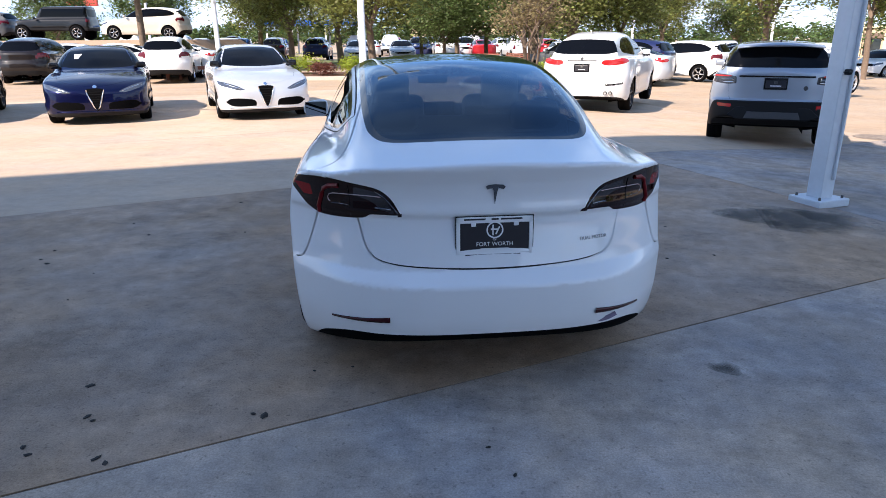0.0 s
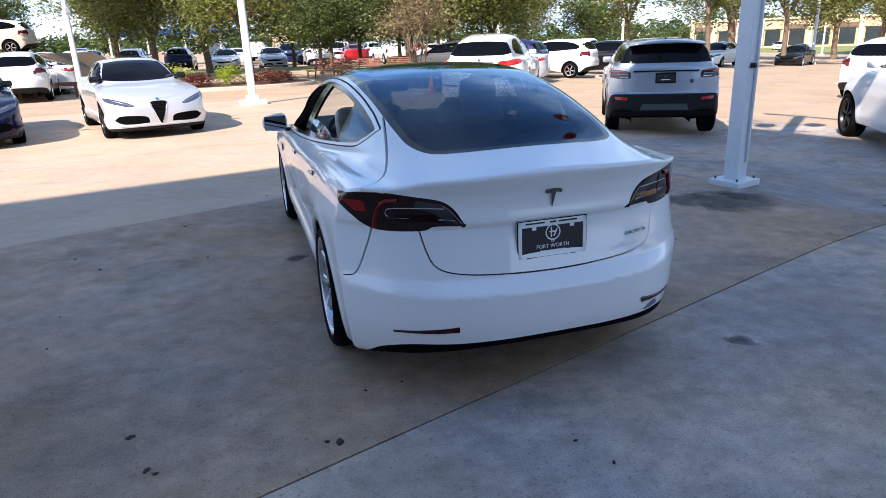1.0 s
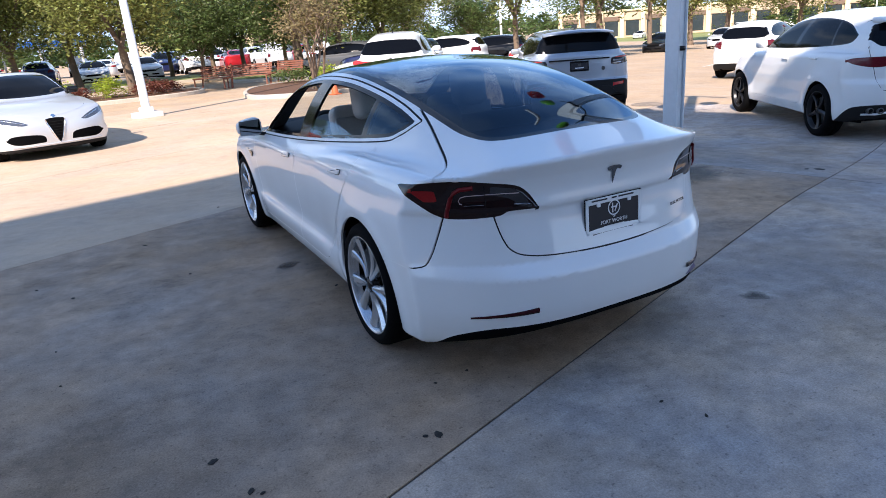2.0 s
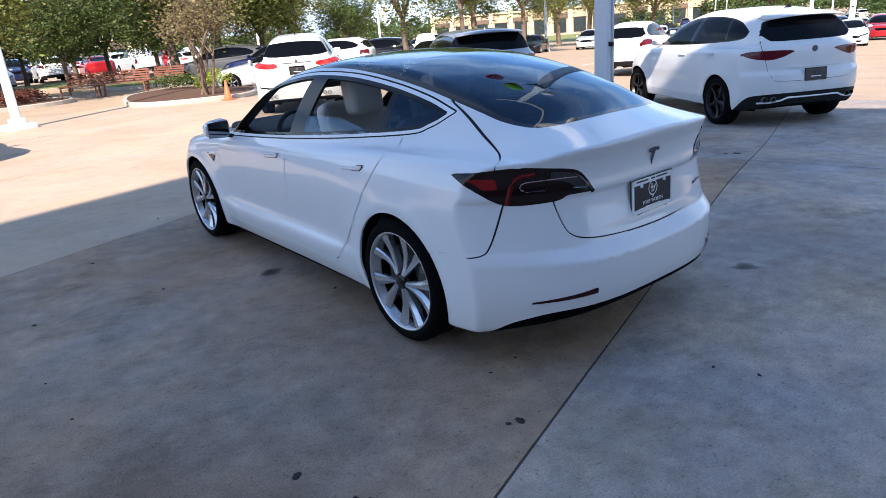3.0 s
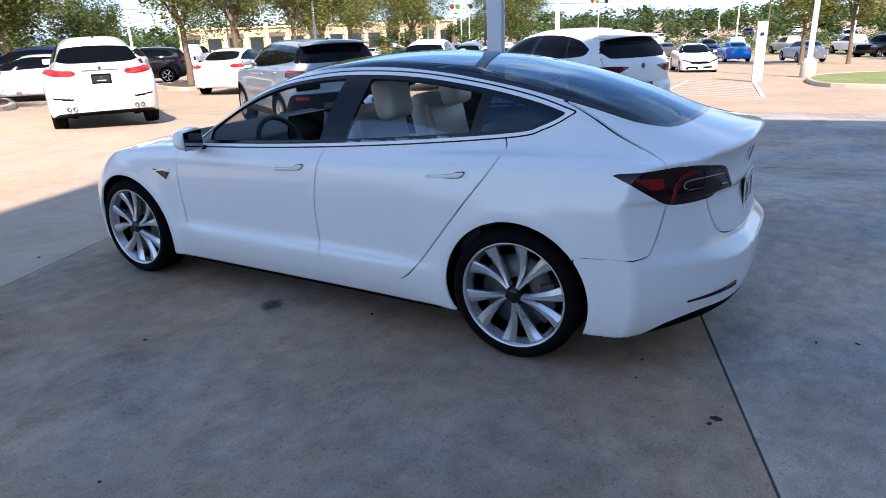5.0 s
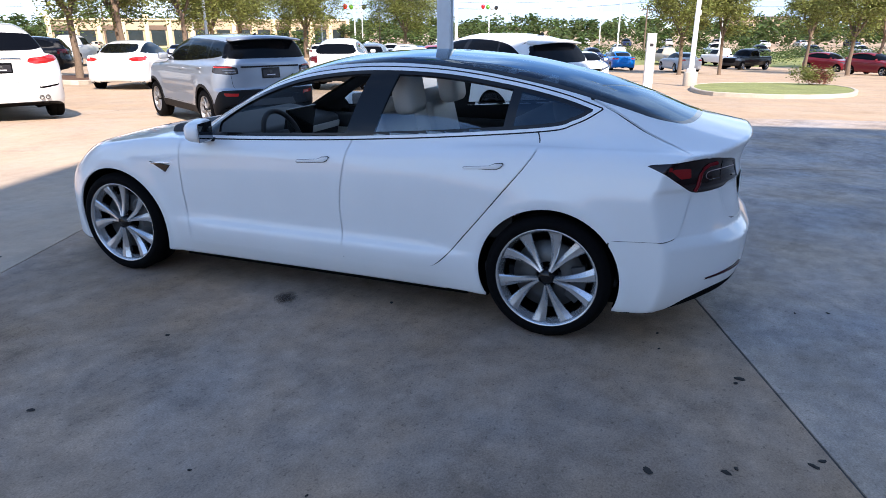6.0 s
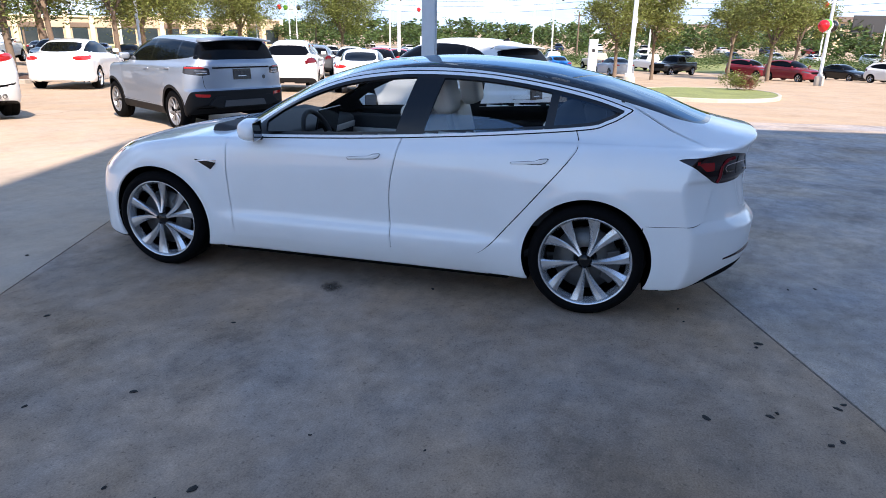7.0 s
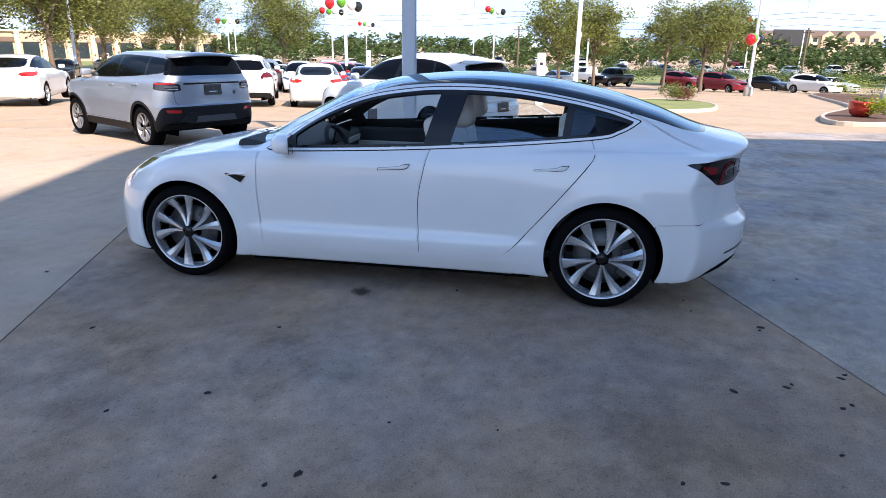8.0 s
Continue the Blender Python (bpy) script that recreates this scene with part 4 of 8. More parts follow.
    part("plate_back", box((0.332, 0.004, 0.186), Matrix.Translation((0, 0.003, 0)), 0.0015), BLACK_GLOSS, hold, "dark edge of the frame")
    part("plate_insert", box((0.300, 0.004, 0.150), Matrix.Translation((0, 0.001, 0)), 0.002), PLATE_BLACK, hold, "black dealer plate with white print")
    for t, size, dz in (("FORT WORTH", 0.024, -0.028), ("OF", 0.013, -0.008)):
        words(t, size, WHITE_TEXT, hold, Matrix.Translation((0, -0.0025, dz)) @ upright)
    ring = turned([(0.030, 0), (0.033, 0.001), (0.036, 0)], 28, "z")
    bmesh.ops.transform(ring, matrix=Matrix.Translation((0, -0.003, 0.033)) @ upright, verts=ring.verts)
    part("round_mark", ring, WHITE_TEXT, hold)
    bm = bmesh.new()
    add_box(bm, (0.006, 0.001, 0.045), Matrix.Translation((-0.008, -0.003, 0.033)))
    add_box(bm, (0.034, 0.001, 0.006), Matrix.Translation((0, -0.003, 0.036)))
    add_box(bm, (0.006, 0.001, 0.036), pose(0.012, -0.003, 0.031, 0, 25, 0))
    part("round_mark", bm, WHITE_TEXT, hold)
    part("print_bar", box((0.12, 0.001, 0.005), Matrix.Translation((0, -0.003, -0.048))), WHITE_TEXT, hold)
    for z, run in ((-0.0755, ((-0.10, 0.05), (-0.04, 0.06), (0.035, 0.075), (0.095, 0.03))), (0.080, ((-0.085, 0.09), (0.0, 0.03), (0.07, 0.09)))):
        for x, wide_ in run:
            part("print_bar", box((wide_, 0.001, 0.010 if z < 0 else 0.007), Matrix.Translation((x, -0.0048, z))), BLACK_PRINT, hold)
    for sx in (-1, 1):
        part("plate_screw", box((0.02, 0.004, 0.016), Matrix.Translation((sx * 0.09, -0.004, 0.058)), 0.004), WHITE_TEXT, hold)
    ye = sh.end(0.0, 0.925, 0.0, -1.2)
    badge = [(-0.041, 0.036), (-0.03, 0.043), (0.0, 0.046), (0.03, 0.043), (0.041, 0.036), (0.034, 0.024), (0.012, 0.030), (0.008, 0.016), (0.0, -0.046), (-0.008, 0.016), (-0.012, 0.030), (-0.034, 0.024)]
    part("badge", prism(badge, 0.005, Matrix.Translation((0, ye - 0.004, 0.925)) @ pose(0, 0, 0, math.degrees(math.atan2(ye - sh.end(0.0, 0.97, 0.0, -1.2), 0.045)), 0, 0) @ upright, 0.001), DARK_CHROME, car, "chrome badge")
    yl = sh.end(0.44, 0.715, 0.0, -1.2) - 0.001
    words("DUAL MOTOR", 0.021, DARK_CHROME, car, pose(0.44, yl - 0.003, 0.715, 90 + math.degrees(math.atan2(sh.end(0.44, 0.69, 0, -1.2) - sh.end(0.44, 0.74, 0, -1.2), 0.05)), 0, math.degrees(math.atan2(sh.end(0.53, 0.715, 0, -1.2) - sh.end(0.35, 0.715, 0, -1.2), 0.18))))
    # red reflectors low in the bumper
    for side in (-1, 1):
        bm = bmesh.new()
        rows = []
        for k in range(13):
            t = k / 12
            x = side * (0.448 + 0.255 * t)
            mid = 0.400 - 0.030 * t
            half = 0.013 - 0.009 * t
            line = []
            for dz, dy in ((-half, 0.004), (-half * 0.85, -0.007), (half * 0.85, -0.007), (half, 0.004)):
                z = mid + dz
                line.append(bm.verts.new((x, sh.end(x, z, 0.0, -1.2) + dy, z)))
            rows.append(line)
        for r0, r1 in zip(rows, rows[1:]):
            for k in range(3):
                bm.faces.new((r0[k], r0[k + 1], r1[k + 1], r1[k]))
        bmesh.ops.recalc_face_normals(bm, faces=bm.faces)
        part("reflector", bm, MAROON, car, "slim dark red reflector", True)
    # scuff on the bumper's corner
    xs, zs = 0.505, 0.352
    ys = sh.end(xs, zs, 0.0, -1.2)
    blot = [(-0.055, -0.012), (-0.03, 0.012), (0.01, 0.006), (0.05, 0.02), (0.062, 0.0), (0.02, -0.014), (-0.02, -0.018)]
    part("scuff", prism(blot, 0.002, pose(xs, ys + 0.001, zs, 90, 0, 15)), SCUFF, car, "grey and purple scuff on the bumper")
    # inside each tail lamp: hooked light guide, red corner bar, divider and bright inner end
    def on_lamp(u, z):
        """The place on the body's corner that lies u round it from the boot's middle."""
        lo, hi = 0.25, 1.1
        for _ in range(30):
            mid = (lo + hi) / 2
            if float(c_form(np.array([mid]), np.array([u - 0.87 - mid]), np.array([z]))[0]) < 0:
                lo = mid
            else:
                hi = mid
        return lo, u - 0.87 - lo, z
    c_form = sh.form
    for side in (-1, 1):
        lamp = lamps[[k for k in lamps][0] if len(lamps) == 1 else (bool(left[0]) == (side < 0))]

        def lamp_line(name, places, radius, material, remark, sides=6):
            pts = [on_lamp(u, z) for u, z in places]
            part(name, tube([(side * x, y - 0.0005, z) for x, y, z in pts], [radius] * len(pts), sides), material, lamp, remark, True)
        lamp_line("light_guide", [(0.50, 0.914), (0.58, 0.917), (0.66, 0.917), (0.74, 0.916), (0.81, 0.914), (0.84, 0.908), (0.852, 0.895), (0.845, 0.882), (0.83, 0.879)], 0.0022, LIGHT_GUIDE, "hooked pale light guide")
        lamp_line("corner_bar", [(0.935, 0.822), (0.925, 0.85), (0.912, 0.88), (0.90, 0.905), (0.88, 0.93), (0.84, 0.944), (0.76, 0.950)], 0.010, CORNER_RED, "deep red bar round the corner", 8)
        lamp_line("divider", [(0.69, 0.822), (0.69, 0.86), (0.692, 0.90), (0.695, 0.955)], 0.0016, BLACK_GLOSS, "dark seam")
        lamp_line("chrome_edge", [(0.405, 0.848), (0.44, 0.878), (0.48, 0.912), (0.53, 0.938)], 0.0028, DARK_CHROME, "bright inner edge")
        lamp_line("chrome_edge", [(0.44, 0.862), (0.48, 0.866), (0.53, 0.868)], 0.0045, DARK_CHROME, "bright inner edge")
        lamp_line("chrome_edge", [(0.70, 0.872), (0.76, 0.873), (0.82, 0.872)], 0.0016, DARK_CHROME, "bright inner edge")
    # cabin
    tray = part("undertray", box((1.28, 3.7, 0.09), Matrix.Translation((0, 1.50, 0.185)), 0.02), DARK_WELL, car, "flat black undertray")
    part("battery_cover", box((1.62, 1.98, 0.08), Matrix.Translation((0, 1.44, 0.182)), 0.02), DARK_WELL, tray)
    floor = part("cabin_floor", box((1.5, 3.0, 0.06), Matrix.Translation((0, 1.15, 0.30)), 0.02), DARK_TRIM, car, "dark cabin floor")
    def seat(x, y, wide):
        base = part("seat", box((wide, 0.52, 0.20), pose(x, y, 0.55, 6, 0, 0), 0.06, 4), WHITE_LEATHER, car, "white seat", True)
        part("backrest", box((wide * 0.94, 0.16, 0.62), pose(x, y - 0.32, 0.86, -14, 0, 0), 0.078, 6), WHITE_LEATHER, base, "white backrest", True)
        part("seat_shell", box((wide * 0.90, 0.05, 0.52), pose(x, y - 0.40, 0.84, -14, 0, 0), 0.02, 3), PALE_TRIM, base, "pale seat back", True)
        part("headrest", box((0.25, 0.14, 0.25), pose(x, y - 0.43, 1.20, -10, 0, 0), 0.068, 6), WHITE_LEATHER, base, "white headrest", True)
    seat(-0.37, 1.42, 0.50)
    seat(0.37, 1.42, 0.50)
    bench = part("rear_bench", box((1.26, 0.50, 0.20), pose(0, 0.50, 0.56, 5, 0, 0), 0.06, 4), WHITE_LEATHER, car, "white rear bench", True)
    part("backrest", box((1.24, 0.16, 0.58), pose(0, 0.16, 0.84, -22, 0, 0), 0.06, 4), WHITE_LEATHER, bench, "white bench back", True)
    for x in (-0.38, 0.38):
        part("headrest", box((0.26, 0.12, 0.15), pose(x, 0.03, 1.14, -16, 0, 0), 0.058, 6), WHITE_LEATHER, bench, "white rear headrest", True)
    part("parcel_shelf", box((1.12, 0.52, 0.03), pose(0, -0.22, 1.02, 3, 0, 0), 0.01), DARK_TRIM, car, "black parcel shelf")
    dash = part("dashboard", box((1.36, 0.50, 0.22), pose(0, 2.32, 0.84, 8, 0, 0), 0.06, 4), DARK_TRIM, car, "dark dashboard", True)
    part("dash_strip", box((1.30, 0.02, 0.05), pose(0, 2.07, 0.84, 8, 0, 0), 0.006), PALE_TRIM, dash, "pale dashboard strip")
    part("centre_screen", box((0.37, 0.015, 0.22), pose(0, 2.01, 0.93, 12, 0, 0), 0.005), BLACK_GLOSS, dash, "dark centre screen")
    part("centre_console", box((0.24, 1.1, 0.28), pose(0, 1.6, 0.44), 0.04, 3), DARK_TRIM, car)
    bm = bmesh.new()
    ringp = [(0.185 * math.cos(a), 0.185 * math.sin(a), 0) for a in (2 * math.pi * k / 28 for k in range(29))]
    add_tube(bm, ringp, [0.017] * 29, 8, False)
    for a in (0, 180, 270):
        add_box(bm, (0.16, 0.035, 0.02), pose(0, 0, 0, 0, 0, a) @ Matrix.Translation((0.10, 0, 0)), 0.006)
    add_box(bm, (0.13, 0.10, 0.04), Matrix(), 0.015)
    wheel = part("steering_wheel", bm, DARK_TRIM, car, "dark steering wheel", True)
    wheel.matrix_basis = pose(-0.37, 1.90, 0.88, 66, 0, 0)
    for side in (-1, 1):
        for y, ln in ((1.72, 1.05), (0.66, 0.90)):
            part("door_card", box((0.05, ln, 0.42), pose(side * 0.78, y, 0.70), 0.02, 2), DARK_TRIM, car, "dark inner door panel")
            part("door_card_strip", box((0.03, ln * 0.9, 0.14), pose(side * 0.755, y, 0.72), 0.012, 2), PALE_TRIM, car, "pale door insert")
    part("inside_mirror", box((0.24, 0.03, 0.06), pose(0, 1.95, 1.22), 0.02, 3), BLACK_PLASTIC, car)
    return car, sh


BLUE_LENS = mat("headlamp_lens", (0.09, 0.13, 0.20), 0.08, 0.2, grain=0.4, scale=70, coat=1.0)
DARK_CHROME = mat("dark_chrome", (0.16, 0.17, 0.19), 0.2, 1.0, grain=0.05)
CLEAR_SMOKE = mat("smoked_clear_lens", (0.05, 0.046, 0.05), 0.08, 0.4, grain=0.4, scale=110, coat=0.3)
LIGHT_GUIDE = mat("light_guide", (0.45, 0.34, 0.33), 0.25, grain=0.2, scale=90)
CORNER_RED = mat("corner_red_lens", (0.13, 0.006, 0.009), 0.35, spec=0.15, grain=0.2, scale=90)
MIRROR = mat("mirror_glass", (0.25, 0.26, 0.28), 0.02, 1.0)
SCUFF = mat("scuff", (0.16, 0.13, 0.20), 0.7, grain=0.7, scale=60)
car_place = pose(0.1363, 3.424, 0, 0, 0, 6.49)
hero, hero_shell = hero_car(car_place)


# ---- the ground ----
YARD = 25.85        # the yard's joints and rows are turned by this many degrees
ca, sa = math.cos(radians(YARD)), math.sin(radians(YARD))


def yard(m, n):
    """From the yard's own axes (along and across the building) to the world."""
    return m * ca - n * sa, m * sa + n * ca


def ground_z(x, y):
    """The yard is level round the white sedan and falls a little towards the lanes."""
    t = min(max((x - 2.5) / 4.0, 0.0), 1.0)
    return -0.20 * t * t * (3 - 2 * t) - 0.045 * (min(max(x, 9.0), 20.0) - 9.0) - 0.034 * (min(max(x, 20.0), 75.0) - 20.0)


def lot(x, y):
    """Places in the falling lot, from their places on level ground; also the stretch."""
    dx = x + 4.8
    k = 1.0
    while k < 2.1 and 1.83 * k < 1.63 - ground_z(-4.8 + k * dx, y):
        k += 0.01
    return -4.8 + k * dx, 3.2 + k * (y - 3.2), k


def at(x, y, turn=0.0, lift=0.0):
    return pose(x, y, ground_z(x, y) + lift, 0, 0, turn)


def concrete(name, wear=1.0, rough=0.82):
    """Worn concrete; the tone is the object's own. Fine speckle, cloudy wear, dark smears and pale scuffs."""
    m, n, l, b = nodes_of(name)
    co = n.new("ShaderNodeTexCoord")

    def noise_at(scale, detail=6.0, rough_=0.6, stretch=None):
        t = n.new("ShaderNodeTexNoise")
        t.inputs["Scale"].default_value, t.inputs["Detail"].default_value, t.inputs["Roughness"].default_value = scale, detail, rough_
        if stretch:
            mapping = n.new("ShaderNodeMapping")
            mapping.inputs["Scale"].default_value = stretch
            mapping.inputs["Rotation"].default_value = (0, 0, radians(YARD))
            l.new(co.outputs["Object"], mapping.inputs["Vector"])
            l.new(mapping.outputs["Vector"], t.inputs["Vector"])
        else:
            l.new(co.outputs["Object"], t.inputs["Vector"])
        return t

    def ramp(src, a, b_, lo, hi):
        r = n.new("ShaderNodeMapRange")
        r.inputs["From Min"].default_value, r.inputs["From Max"].default_value = a, b_
        r.inputs["To Min"].default_value, r.inputs["To Max"].default_value = lo, hi
        l.new(src.outputs["Fac"], r.inputs["Value"])
        return r

    def times(a, b_):
        x = n.new("ShaderNodeMath")
        x.operation = "MULTIPLY"
        l.new(a.outputs[0], x.inputs[0])
        l.new(b_.outputs[0], x.inputs[1])
        return x
    w = wear
    speck = ramp(noise_at(110, 3, 0.7), 0.35, 0.65, 1 - 0.18 * w, 1 + 0.18 * w)
    mottled = ramp(noise_at(7, 9, 0.66), 0.30, 0.70, 1 - 0.24 * w, 1 + 0.20 * w)
    cloud = ramp(noise_at(0.55, 7, 0.62), 0.32, 0.68, 1 - 0.32 * w, 1 + 0.24 * w)
    smear = ramp(noise_at(1.3, 9, 0.72, (0.85, 1.25, 1)), 0.52, 0.68, 1.0, 1 - 0.36 * w)
    scuff = ramp(noise_at(3.2, 9, 0.75, (1.5, 0.9, 1)), 0.58, 0.74, 1.0, 1 + 0.22 * w)
    pits = ramp(noise_at(38, 4, 0.65), 0.58, 0.70, 1.0, 1 - 0.40 * w)
    v = times(times(times(speck, mottled), times(cloud, smear)), times(scuff, pits))
    info = n.new("ShaderNodeObjectInfo")
    hue = n.new("ShaderNodeMix")
    hue.data_type = "RGBA"
    hue.blend_type = "MULTIPLY"
    warm = n.new("ShaderNodeValToRGB")
    warm.color_ramp.elements[0].color, warm.color_ramp.elements[1].color = (1 + 0.14 * w, 1.0, 1 - 0.18 * w, 1), (1 - 0.04 * w, 1, 1 + 0.07 * w, 1)
    warm.color_ramp.elements[0].position, warm.color_ramp.elements[1].position = 0.35, 0.65
    l.new(noise_at(0.8, 5).outputs["Fac"], warm.inputs["Fac"])
    hue.inputs["Factor"].default_value = 1.0
    l.new(info.outputs["Color"], hue.inputs["A"])
    l.new(warm.outputs["Color"], hue.inputs["B"])
    sc = n.new("ShaderNodeVectorMath")
    sc.operation = "SCALE"
    l.new(hue.outputs["Result"], sc.inputs[0])
    l.new(v.outputs[0], sc.inputs["Scale"])
    l.new(sc.outputs[0], b.inputs["Base Color"])
    b.inputs["Specular IOR Level"].default_value = 0.22
    rr = ramp(noise_at(2.0, 6), 0.3, 0.7, rough - 0.22, rough + 0.1)
    l.new(rr.outputs[0], b.inputs["Roughness"])
    bp = n.new("ShaderNodeBump")
    bp.inputs["Strength"].default_value, bp.inputs["Distance"].default_value = 0.35, 0.006
    l.new(noise_at(60, 6, 0.7).outputs["Fac"], bp.inputs["Height"])
    l.new(bp.outputs["Normal"], b.inputs["Normal"])
    return m


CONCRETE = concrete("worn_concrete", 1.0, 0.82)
# lit copies of the concrete: the sun's wash is put in as weaker contrast
SUNNY = concrete("sunlit_concrete", 0.40, 0.85)
LOT = concrete("lot_surface", 0.35, 0.9)
GRASS = mat("lawn", (0.21, 0.23, 0.07), 0.9, grain=0.6, scale=9, large=0.5, large_scale=0.9, bump=0.5)
MULCH = mat("mulch", (0.11, 0.055, 0.03), 0.95, grain=0.6, scale=25, bump=0.6)
KERB = mat("kerb_concrete", (0.46, 0.41, 0.34), 0.85, grain=0.2, scale=20, large=0.15, bump=0.2)
ROAD_PAINT = mat("worn_white_road_paint", (0.62, 0.60, 0.56), 0.8, grain=0.3, scale=30, large=0.2)
BARK = mat("bark", (0.16, 0.115, 0.08), 0.95, grain=0.45, scale=18, bump=0.6)


def leaf_mat(name, color, spread=0.5):
    m, n, l, b = nodes_of(name)
    geo = n.new("ShaderNodeNewGeometry")
    hsv = n.new("ShaderNodeHueSaturation")
    hsv.inputs["Color"].default_value = (*color, 1)
    r = n.new("ShaderNodeMapRange")
    r.inputs["To Min"].default_value, r.inputs["To Max"].default_value = 1 - spread, 1 + spread
    l.new(geo.outputs["Random Per Island"], r.inputs["Value"])
    l.new(r.outputs["Result"], hsv.inputs["Value"])
    h = n.new("ShaderNodeMapRange")
    h.inputs["To Min"].default_value, h.inputs["To Max"].default_value = 0.48, 0.52
    l.new(geo.outputs["Random Per Island"], h.inputs["Value"])
    l.new(h.outputs["Result"], hsv.inputs["Hue"])
    l.new(hsv.outputs["Color"], b.inputs["Base Color"])
    b.inputs["Roughness"].default_value = 0.6
    trans = n.new("ShaderNodeBsdfTranslucent")
    l.new(hsv.outputs["Color"], trans.inputs["Color"])
    mix = n.new("ShaderNodeMixShader")
    mix.inputs[0].default_value = 0.42
    l.new(b.outputs[0], mix.inputs[1])
    l.new(trans.outputs[0], mix.inputs[2])
    l.new(mix.outputs[0], n["Material Output"].inputs["Surface"])
    return m


LEAF = leaf_mat("tree_leaves", (0.185, 0.20, 0.048), 0.6)
LEAF_DARK = leaf_mat("dark_tree_leaves", (0.10, 0.135, 0.036), 0.6)
LEAF_WOOD = leaf_mat("wood_leaves", (0.075, 0.110, 0.028))
LEAF_DRY = leaf_mat("dry_leaves", (0.24, 0.19, 0.09), 0.5)
LEAF_LIME = leaf_mat("lime_leaves", (0.34, 0.40, 0.035), 0.3)
LEAF_RED = leaf_mat("red_leaves", (0.16, 0.05, 0.035))

# one sheet to the horizon
xs = np.concatenate([np.linspace(-1500, -60, 12), np.linspace(-55, 1, 29), np.linspace(1.5, 21, 79), np.linspace(23, 79, 29), np.linspace(85, 1500, 12)])
ys = np.concatenate([np.linspace(-1500, -45, 12), np.linspace(-40, 90, 66), np.linspace(100, 1500, 12)])
verts = [(x, y, ground_z(x, y) - 0.014) for y in ys for x in xs]
w_ = len(xs)
me = bpy.data.meshes.new("ground")
me.from_pydata(verts, [], [(j * w_ + i, j * w_ + i + 1, (j + 1) * w_ + i + 1, (j + 1) * w_ + i) for j in range(len(ys) - 1) for i in range(w_ - 1)])
me.shade_smooth()
ground = link_mesh("ground", me, None, "", LOT)
ground.color = (0.44, 0.335, 0.235, 1)
tagged(ground, "tan lot surface in a sunny tone, reaching to the horizon", "ground", kind="structure")

# the concrete apron, cast in slabs with open joints
pavement = tagged(new("pavement"), "worn concrete apron cast in large slabs", "pavement", kind="structure")
ms, ns = [-22.0, -12.7, -3.55, 6.0, 12.2], [-11.33, -6.78, -2.23, 2.323, 6.87, 11.42, 15.97, 20.5]
for i in range(len(ms) - 1):
    for j in range(len(ns) - 1):
        bm = bmesh.new()
        g = 0.0065
        cols = np.linspace(ms[i] + g, ms[i + 1] - g, 13)
        rows = np.linspace(ns[j] + g, ns[j + 1] - g, 9)
        rnd = random.Random(i * 31 + j)
        dz = rnd.uniform(-0.002, 0.002)
        grid = []
        for n_ in rows:
            line = []
            for m_ in cols:
                x, y = yard(m_, n_)
                line.append(bm.verts.new((x, y, ground_z(x, y) + dz)))
            grid.append(line)
        for a, b in zip(grid, grid[1:]):
            for k in range(len(a) - 1):
                bm.faces.new((a[k], a[k + 1], b[k + 1], b[k]))
        border = [e for e in bm.edges if e.is_boundary]
        got = bmesh.ops.extrude_edge_only(bm, edges=border)
        bmesh.ops.translate(bm, vec=(0, 0, -0.035), verts=[v for v in got["geom"] if isinstance(v, bmesh.types.BMVert)])
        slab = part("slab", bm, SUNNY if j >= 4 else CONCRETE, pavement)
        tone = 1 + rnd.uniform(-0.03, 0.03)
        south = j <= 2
        # slabs from j = 4 on carry a sunlit tone, the others a shaded one
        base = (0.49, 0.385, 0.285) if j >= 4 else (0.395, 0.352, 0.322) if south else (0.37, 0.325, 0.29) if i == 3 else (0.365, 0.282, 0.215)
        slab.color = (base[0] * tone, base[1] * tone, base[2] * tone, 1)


# dark filler sunk in the joints
JOINT = mat("joint_filler", (0.10, 0.088, 0.078), 0.9, grain=0.4, scale=30, bump=0.3)
lines = [[(m_, n_) for m_ in np.linspace(ms[0], ms[-1], 70)] for n_ in ns] + [[(m_, n_) for n_ in np.linspace(ns[0], ns[-1], 60)] for m_ in ms]
for k, line in enumerate(lines):
    bm = bmesh.new()
    rows = []
    for m_, n_ in line:
        pair = []
        for side in (-0.011, 0.011):
            x, y = yard(m_, n_ + side) if k < len(ns) else yard(m_ - side, n_)
            pair.append(bm.verts.new((x, y, ground_z(x, y) - 0.007)))
        rows.append(pair)
    for a, b in zip(rows, rows[1:]):
        bm.faces.new((a[0], b[0], b[1], a[1]))
    bmesh.ops.recalc_face_normals(bm, faces=bm.faces)
    part("joint", bm, JOINT, pavement, "dark joint filler")


STAIN = mat("damp_stain", (0.25, 0.205, 0.165), 0.85, spec=0.2, grain=0.6, scale=9, large=0.3, large_scale=3)
SOFT_STAIN, sn_, sl_, sb_ = nodes_of("soft_damp_stain")
sb_.inputs["Base Color"].default_value, sb_.inputs["Roughness"].default_value = (0.055, 0.047, 0.04, 1), 0.6
sg_, sv_, sd_, sx_ = sn_.new("ShaderNodeTexCoord"), sn_.new("ShaderNodeVectorMath"), sn_.new("ShaderNodeVectorMath"), sn_.new("ShaderNodeTexNoise")
sv_.operation, sd_.operation = "SUBTRACT", "LENGTH"
sv_.inputs[1].default_value = (0.5, 0.5, 0.0)
sz_ = sn_.new("ShaderNodeVectorMath")
sz_.operation = "MULTIPLY"
sz_.inputs[1].default_value = (1, 1, 0)
